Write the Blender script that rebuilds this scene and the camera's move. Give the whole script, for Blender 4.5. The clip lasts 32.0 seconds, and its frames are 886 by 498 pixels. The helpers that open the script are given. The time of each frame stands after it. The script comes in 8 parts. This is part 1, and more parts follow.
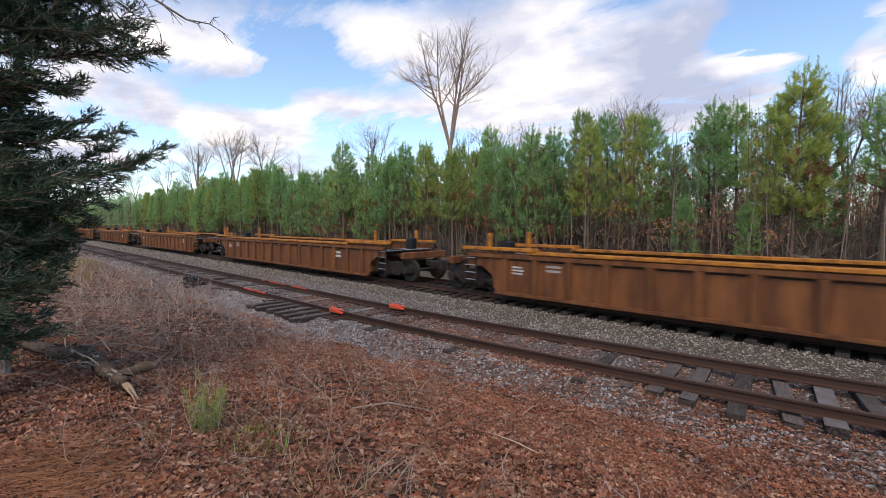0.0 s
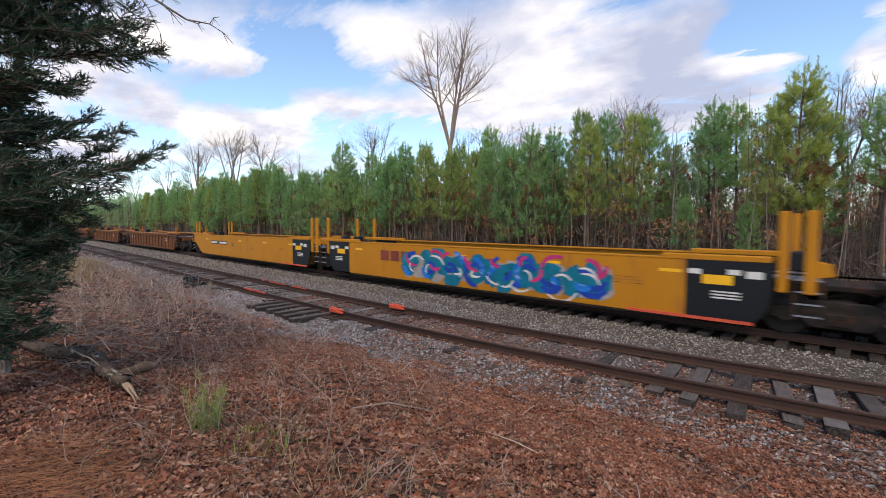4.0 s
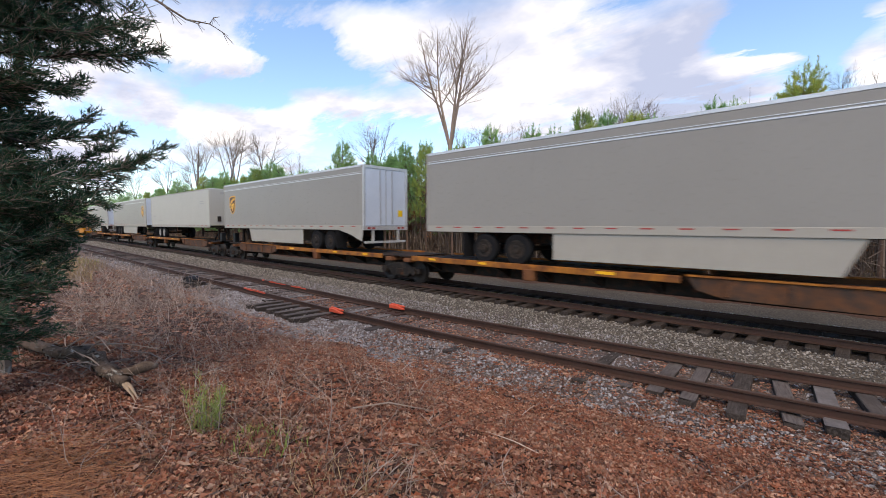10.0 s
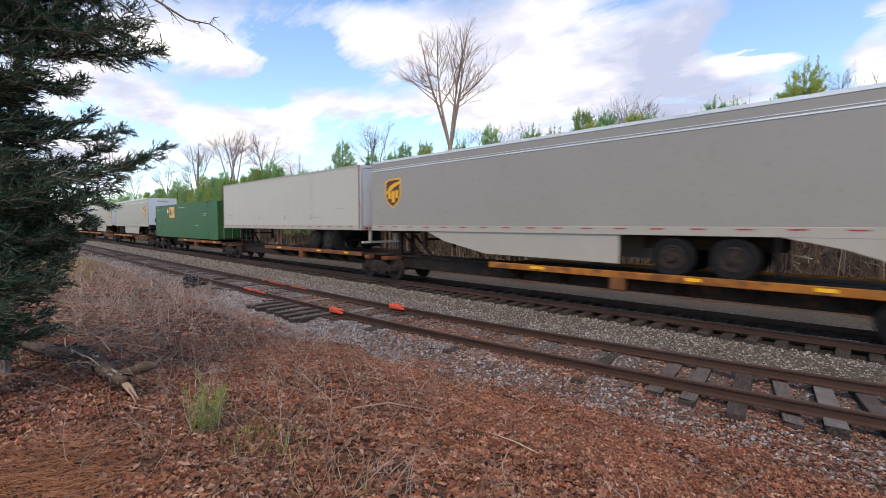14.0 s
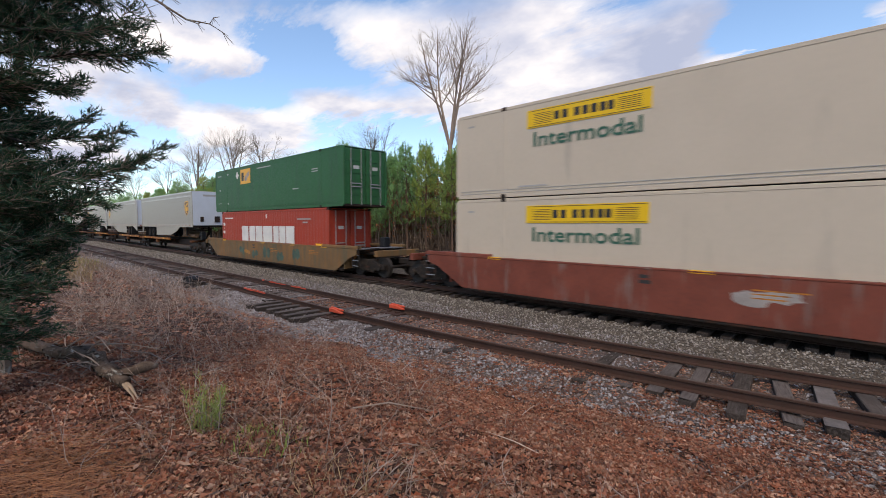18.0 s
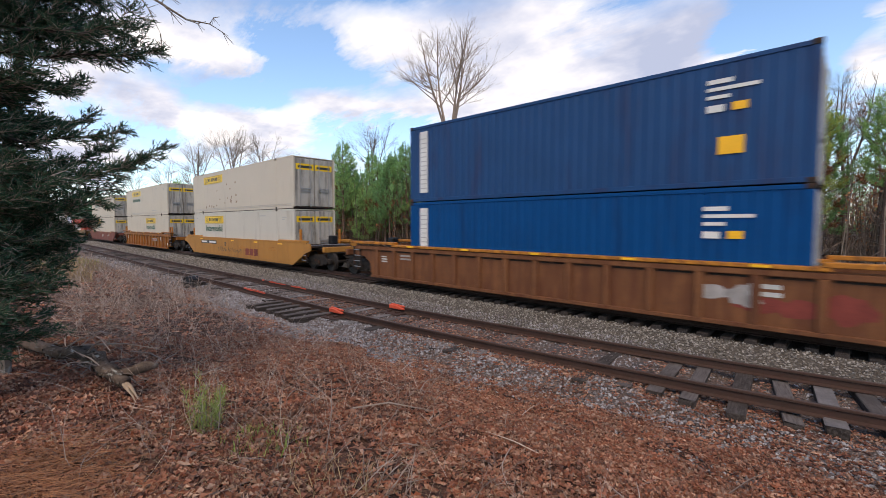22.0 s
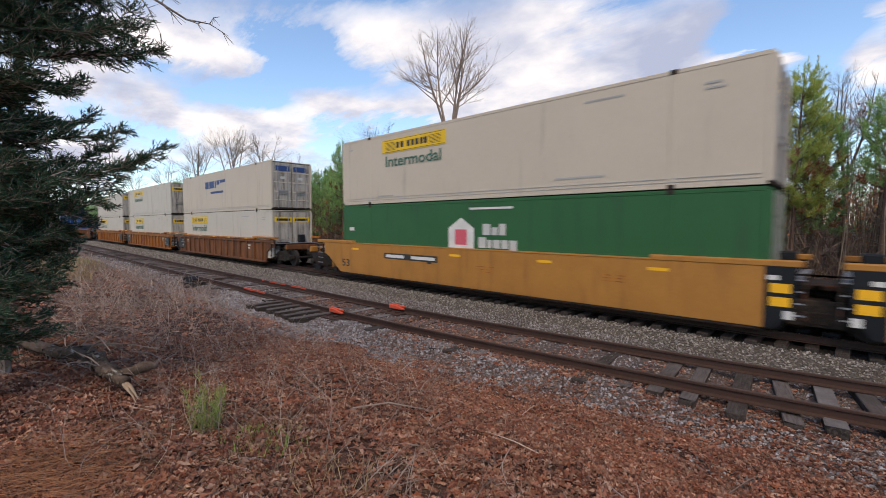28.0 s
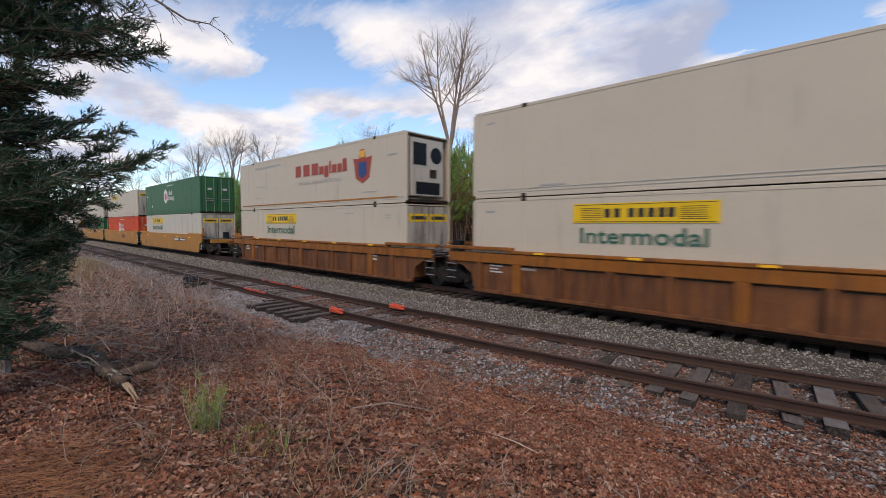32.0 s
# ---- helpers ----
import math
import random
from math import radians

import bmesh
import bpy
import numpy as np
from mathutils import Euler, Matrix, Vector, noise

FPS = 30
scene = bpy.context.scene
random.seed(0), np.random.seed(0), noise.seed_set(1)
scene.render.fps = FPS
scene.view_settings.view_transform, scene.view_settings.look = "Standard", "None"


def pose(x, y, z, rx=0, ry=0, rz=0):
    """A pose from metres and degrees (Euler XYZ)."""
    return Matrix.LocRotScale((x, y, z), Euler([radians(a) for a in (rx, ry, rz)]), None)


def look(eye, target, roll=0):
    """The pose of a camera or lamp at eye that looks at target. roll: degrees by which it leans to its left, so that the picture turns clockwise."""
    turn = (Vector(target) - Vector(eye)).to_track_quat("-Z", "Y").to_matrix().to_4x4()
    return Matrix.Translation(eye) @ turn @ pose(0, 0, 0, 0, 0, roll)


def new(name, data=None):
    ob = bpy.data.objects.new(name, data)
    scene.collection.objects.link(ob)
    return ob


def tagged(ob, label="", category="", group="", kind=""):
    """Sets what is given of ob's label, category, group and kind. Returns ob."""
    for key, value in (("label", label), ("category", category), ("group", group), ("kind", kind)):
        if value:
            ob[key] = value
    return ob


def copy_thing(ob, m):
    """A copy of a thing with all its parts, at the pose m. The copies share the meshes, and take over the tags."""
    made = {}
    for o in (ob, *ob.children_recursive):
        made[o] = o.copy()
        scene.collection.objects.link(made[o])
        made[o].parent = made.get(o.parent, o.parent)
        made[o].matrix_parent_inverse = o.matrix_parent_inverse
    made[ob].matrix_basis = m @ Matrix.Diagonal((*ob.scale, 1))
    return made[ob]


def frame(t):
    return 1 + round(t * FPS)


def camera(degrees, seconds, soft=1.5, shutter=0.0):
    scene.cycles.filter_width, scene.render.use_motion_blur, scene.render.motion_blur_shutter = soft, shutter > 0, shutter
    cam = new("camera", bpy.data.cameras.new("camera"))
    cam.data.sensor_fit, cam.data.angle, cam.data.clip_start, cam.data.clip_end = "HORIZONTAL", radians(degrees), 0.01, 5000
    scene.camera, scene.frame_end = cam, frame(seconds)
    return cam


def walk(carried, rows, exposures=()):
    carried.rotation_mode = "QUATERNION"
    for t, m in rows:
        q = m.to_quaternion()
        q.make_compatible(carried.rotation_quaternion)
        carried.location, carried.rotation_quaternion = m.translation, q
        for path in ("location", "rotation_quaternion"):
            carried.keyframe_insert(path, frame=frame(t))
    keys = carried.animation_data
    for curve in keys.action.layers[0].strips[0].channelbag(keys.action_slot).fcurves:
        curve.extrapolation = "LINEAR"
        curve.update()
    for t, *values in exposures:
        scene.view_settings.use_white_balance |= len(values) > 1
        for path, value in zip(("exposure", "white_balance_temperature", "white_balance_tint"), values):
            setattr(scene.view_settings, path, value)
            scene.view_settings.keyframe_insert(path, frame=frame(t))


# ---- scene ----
# ---------------------------------------------------------------- camera
# x runs along the main track, y across it away from the viewer, z = 0 at the rail heads
EYE = Vector((0.0, 0.0, 2.398))
YAW, DIP = radians(46.763), radians(3.293)
AIM = EYE + Vector((-math.cos(YAW) * math.cos(DIP), math.sin(YAW) * math.cos(DIP), -math.sin(DIP)))
cam = camera(91.32, 32.0, soft=0.85, shutter=0.22)
walk(cam, [(0.0, look(EYE, AIM, 0.056)), (32.0, look(EYE, AIM, 0.056))], exposures=[(0.0, 0.20), (3.0, 0.24), (6.0, 0.06), (9.0, 0.26), (11.0, 0.33), (12.0, 0.27), (13.0, 0.36), (14.0, 0.34), (17.0, 0.20), (19.0, 0.0), (21.0, 0.06), (22.0, 0.20), (25.0, 0.06), (28.0, 0.06), (30.0, 0.12), (32.0, -0.04)])

SPEED = 18.695          # metres a second, towards -x
TRACK_Y = 12.97         # centre of the main track
TRAIN = []              # every rolling thing: (object, x at the start, z)


# ---------------------------------------------------------------- nodes
def N(nt, kind, **kw):
    n = nt.nodes.new(kind)
    for k, v in kw.items():
        n.inputs[k].default_value = v
    return n


def math_node(nt, op, a, b=None, clamp=False):
    n = nt.nodes.new("ShaderNodeMath")
    n.operation, n.use_clamp = op, clamp
    for i, v in enumerate((a, b)):
        if v is None:
            continue
        if isinstance(v, (int, float)):
            n.inputs[i].default_value = v
        else:
            nt.links.new(v, n.inputs[i])
    return n.outputs[0]


def ramp(nt, fac, *stops):
    n = nt.nodes.new("ShaderNodeValToRGB")
    e = n.color_ramp.elements
    while len(e) < len(stops):
        e.new(0.5)
    for el, (p, c) in zip(e, stops):
        el.position = p
        el.color = (c, c, c, 1) if isinstance(c, (int, float)) else (*c, 1)
    nt.links.new(fac, n.inputs[0])
    return n.outputs[0]


def mix(nt, fac, a, b, kind="MIX"):
    n = nt.nodes.new("ShaderNodeMix")
    n.data_type, n.blend_type = "RGBA", kind
    for s, v in ((n.inputs[0], fac), (n.inputs[6], a), (n.inputs[7], b)):
        if isinstance(v, (int, float)):
            s.default_value = v
        elif isinstance(v, tuple):
            s.default_value = (*v, 1)
        else:
            nt.links.new(v, s)
    return n.outputs[2]


def noise_tex(nt, vec, scale, detail=4.0, rough=0.55, stretch=None):
    if stretch:
        mp = nt.nodes.new("ShaderNodeMapping")
        mp.inputs["Scale"].default_value = stretch
        nt.links.new(vec, mp.inputs[0])
        vec = mp.outputs[0]
    n = N(nt, "ShaderNodeTexNoise", Scale=scale, Detail=detail, Roughness=rough)
    nt.links.new(vec, n.inputs["Vector"])
    return n.outputs["Fac"]


# ---------------------------------------------------------------- world, sun
SUN_AZ, SUN_EL = radians(305), radians(52)     # compass of the light: measured from +x towards +y
world = bpy.data.worlds.new("world")
scene.world = world
world.use_nodes = True
wt = world.node_tree
wt.nodes.clear()
sky = wt.nodes.new("ShaderNodeTexSky")
sky.sky_type, sky.sun_disc = "NISHITA", False
sky.sun_elevation, sky.sun_rotation = SUN_EL, radians(90) - SUN_AZ
sky.air_density, sky.dust_density, sky.ozone_density = 1.0, 0.6, 2.0
co = wt.nodes.new("ShaderNodeTexCoord").outputs["Generated"]
sep = wt.nodes.new("ShaderNodeSeparateXYZ")
wt.links.new(co, sep.inputs[0])
up = math_node(wt, "ADD", math_node(wt, "MAXIMUM", sep.outputs[2], 0.0), 0.16)
flat = wt.nodes.new("ShaderNodeCombineXYZ")
wt.links.new(math_node(wt, "DIVIDE", sep.outputs[0], up), flat.inputs[0])
wt.links.new(math_node(wt, "DIVIDE", sep.outputs[1], up), flat.inputs[1])
wide = noise_tex(wt, flat.outputs[0], 1.3, 8.0, 0.6, (0.8, 1.2, 1))
wisps = noise_tex(wt, flat.outputs[0], 4.5, 8.0, 0.68, (0.55, 1.4, 1))
az = math_node(wt, "MULTIPLY", math_node(wt, "ARCTAN2", sep.outputs[1], sep.outputs[0]), 57.2958)
el = math_node(wt, "MULTIPLY", math_node(wt, "ARCSINE", sep.outputs[2]), 57.2958)
az = math_node(wt, "ADD", az, math_node(wt, "MULTIPLY", math_node(wt, "SUBTRACT", wide, 0.5), 14.0))
el = math_node(wt, "ADD", el, math_node(wt, "MULTIPLY", math_node(wt, "SUBTRACT", wisps, 0.5), 5.0))
# banks of cloud and clear gaps: bearing, height, half width, half height in degrees, weight
BANKS = ((105.9, 18.0, 6.3, 4.6, 0.9), (107.5, 12.8, 7.7, 2.5, 0.7), (103.2, 21.4, 3.3, 2.1, 0.5),
         (163.8, 19.4, 6.5, 2.2, 1.3), (157.5, 18.5, 3.6, 1.1, 0.9), (156.2, 23.4, 5.5, 1.6, 0.35), (151.2, 19.5, 5.3, 2.7, -1.2), (157.0, 14.9, 3.7, 1.4, -1.1), (166.1, 13.4, 5.7, 2.3, 0.9), (139.3, 22.4, 8.6, 3.6, 1.1),
         (143.7, 14.7, 11.9, 1.6, 1.1), (157.1, 10.5, 8.0, 2.3, 1.3), (141.6, 10.6, 9.3, 1.7, -1.1), (166.2, 9.7, 2.6, 1.0, -0.6), (149.4, 6.9, 12.2, 1.4, 0.5), (124.8, 17.3, 9.2, 5.8, 1.2), (120.7, 24.7, 9.6, 2.6, 0.7),
         (109.4, 16.7, 7.3, 4.2, 0.8), (96.6, 19.9, 5.6, 2.3, -1.3), (103.2, 13.4, 4.4, 0.9, -0.7), (93.0, 17.3, 3.0, 2.2, -0.8), (97.7, 16.7, 3.9, 1.1, 1.1), (99.3, 13.4, 3.5, 0.7, 1.1), (89.5, 14.5, 2.3, 2.9, 1.1),
         (93.2, 13.3, 3.0, 1.2, -0.8), (89.3, 19.2, 1.5, 0.9, 0.5), (102.9, 11.2, 11.0, 1.1, 0.4), (173.5, 15.6, 3.8, 4.6, 0.8), (173.9, 6.5, 5.1, 2.2, 0.8))
# shaded (-) and sunlit (+) parts of the clouds
TONES = ((105.9, 18.0, 6.3, 5.2, -0.7), (166.1, 14.3, 5.7, 2.3, -0.8), (110.0, 18.0, 8.6, 4.5, -1.0), (154.9, 23.6, 8.7, 1.9, -0.7), (169.7, 21.2, 5.6, 2.0, -0.6), (124.8, 16.3, 7.9, 5.2, 0.8), (157.1, 10.1, 8.0, 2.6, 1.0), (163.8, 18.8, 5.9, 1.9, 1.0),
         (143.7, 14.6, 11.2, 1.7, 0.6), (97.9, 16.7, 3.9, 1.3, 0.8), (89.7, 14.8, 2.3, 2.9, 0.8), (139.3, 22.4, 6.5, 3.6, 0.2), (121.4, 25.0, 8.3, 2.3, -0.2))


def swell(rows, gain):
    total = None
    for a, e, sa, se, weight in rows:
        u = math_node(wt, "DIVIDE", math_node(wt, "SUBTRACT", az, float(a)), float(sa))
        v = math_node(wt, "DIVIDE", math_node(wt, "SUBTRACT", el, float(e)), float(se))
        d2 = math_node(wt, "ADD", math_node(wt, "MULTIPLY", u, u), math_node(wt, "MULTIPLY", v, v))
        g = math_node(wt, "MULTIPLY", math_node(wt, "POWER", 2.718, math_node(wt, "MULTIPLY", d2, -1.0)), weight * gain)
        total = g if total is None else math_node(wt, "ADD", total, g)
    return total


body = math_node(wt, "ADD", math_node(wt, "MULTIPLY", wide, 0.6), math_node(wt, "MULTIPLY", wisps, 0.4))
cover = ramp(wt, math_node(wt, "ADD", body, swell(BANKS, 0.26)), (0.51, 0.0), (0.58, 0.5), (0.70, 1.0))
shade = noise_tex(wt, flat.outputs[0], 1.9, 5.0, 0.55)
shade = math_node(wt, "ADD", shade, swell(TONES, 0.13))
cloud = ramp(wt, shade, (0.36, (0.48, 0.52, 0.68)), (0.49, (0.72, 0.72, 0.82)), (0.63, (1.05, 0.99, 0.98)))
air = N(wt, "ShaderNodeBackground", Strength=0.212)
wt.links.new(sky.outputs[0], air.inputs[0])
vapour = N(wt, "ShaderNodeBackground", Strength=1.0)
wt.links.new(cloud, vapour.inputs[0])
both = wt.nodes.new("ShaderNodeMixShader")
wt.links.new(cover, both.inputs[0])
wt.links.new(air.outputs[0], both.inputs[1])
wt.links.new(vapour.outputs[0], both.inputs[2])
wt.links.new(both.outputs[0], wt.nodes.new("ShaderNodeOutputWorld").inputs[0])

sun = new("sun", bpy.data.lights.new("sun", "SUN"))
sun.data.energy, sun.data.angle, sun.data.color = 2.1, radians(40), (1.0, 0.76, 0.51)
sun.matrix_world = look(Vector((math.cos(SUN_AZ) * math.cos(SUN_EL), math.sin(SUN_AZ) * math.cos(SUN_EL), math.sin(SUN_EL))) * 50, (0, 0, 0))


# ---------------------------------------------------------------- materials
def mat(name, col, rough=0.6, metal=0.0, var=0.2, scale=2.0, fine=30.0, bump=0.15, dirt=None, amount=0.0, streak=False, spread=0.0, island=False, gloss=0.25):
    """Base colour with variation at two scales, dirt or rust in patches or upright streaks, fine relief."""
    m = bpy.data.materials.new(name)
    m.use_nodes = True
    nt = m.node_tree
    bs = nt.nodes["Principled BSDF"]
    tc = nt.nodes.new("ShaderNodeTexCoord").outputs["Object"]
    info = nt.nodes.new("ShaderNodeObjectInfo")
    off = nt.nodes.new("ShaderNodeVectorMath")
    off.operation = "ADD"
    nt.links.new(tc, off.inputs[0])
    nt.links.new(math_node(nt, "MULTIPLY", info.outputs["Random"], 37.0), off.inputs[1])
    vec = off.outputs[0]
    n1, n2 = noise_tex(nt, vec, scale), noise_tex(nt, vec, fine, 3.0)
    f = math_node(nt, "ADD", math_node(nt, "MULTIPLY", n1, 0.6), math_node(nt, "MULTIPLY", n2, 0.4))
    lo, hi = tuple(c * (1 - var) for c in col), tuple(min(1, c * (1 + var)) for c in col)
    c = mix(nt, ramp(nt, f, (0.3, 0.0), (0.7, 1.0)), lo, hi)
    if spread:
        rnd = nt.nodes.new("ShaderNodeNewGeometry").outputs["Random Per Island"] if island else info.outputs["Random"]
        c = mix(nt, 1.0, c, ramp(nt, rnd, (0.0, 1 - spread), (1.0, 1.0)), "MULTIPLY")
    if dirt:
        d = noise_tex(nt, vec, scale * 1.7, 6.0, 0.65, ((7, 0.7, 7) if streak == "y" else (1.6, 1.6, 0.22)) if streak else None)
        c = mix(nt, ramp(nt, d, (max(0.0, 0.66 - amount), 0.0), (0.78 - amount * 0.5, 0.9)), c, dirt)
    nt.links.new(c, bs.inputs["Base Color"])
    nt.links.new(ramp(nt, n2, (0.3, max(0.05, rough - 0.12)), (0.7, min(1, rough + 0.12))), bs.inputs["Roughness"])
    bs.inputs["Metallic"].default_value = metal
    bs.inputs["Specular IOR Level"].default_value = gloss
    if bump:
        b = N(nt, "ShaderNodeBump", Strength=bump, Distance=0.02)
        nt.links.new(f, b.inputs["Height"])
        nt.links.new(b.outputs[0], bs.inputs["Normal"])
    return m


def hues(name, *cols, rough=0.8, island=True, scale=3.0, gloss=0.3, thin=0.0, each=0.0, patch=None):
    """Colour picked per island (or per object) out of a row of hues, with a little grain."""
    m = bpy.data.materials.new(name)
    m.use_nodes = True
    nt = m.node_tree
    bs = nt.nodes["Principled BSDF"]
    rnd = nt.nodes.new("ShaderNodeNewGeometry").outputs["Random Per Island"] if island else nt.nodes.new("ShaderNodeObjectInfo").outputs["Random"]
    c = ramp(nt, rnd, *((i / max(1, len(cols) - 1), k) for i, k in enumerate(cols)))
    g = noise_tex(nt, nt.nodes.new("ShaderNodeTexCoord").outputs["Object"], scale, 4.0)
    c = mix(nt, 1.0, c, ramp(nt, g, (0.3, 0.7), (0.7, 1.25)), "MULTIPLY")
    if patch:
        p = noise_tex(nt, nt.nodes.new("ShaderNodeTexCoord").outputs["Object"], 1.1, 5.0, 0.65)
        c = mix(nt, ramp(nt, p, (0.44, 0.0), (0.60, 0.9)), c, mix(nt, 1.0, c, patch, "MULTIPLY"))
    if each:
        own = nt.nodes.new("ShaderNodeObjectInfo").outputs["Random"]
        c = mix(nt, 1.0, c, ramp(nt, own, (0.0, (1 - each, 1 - each * 0.5, 1 - each * 0.2)), (0.5, (1.0, 1.0, 1.0)), (1.0, (1 + each, 1 + each * 0.5, 1.0))), "MULTIPLY")
    nt.links.new(c, bs.inputs["Base Color"])
    bs.inputs["Roughness"].default_value = rough
    bs.inputs["Specular IOR Level"].default_value = gloss
    if thin:
        # thin leaves let light through
        tl = nt.nodes.new("ShaderNodeBsdfTranslucent")
        nt.links.new(c, tl.inputs[0])
        both = nt.nodes.new("ShaderNodeMixShader")
        both.inputs[0].default_value = thin
        nt.links.new(bs.outputs[0], both.inputs[1])
        nt.links.new(tl.outputs[0], both.inputs[2])
        nt.links.new(both.outputs[0], nt.nodes["Material Output"].inputs[0])
    return m


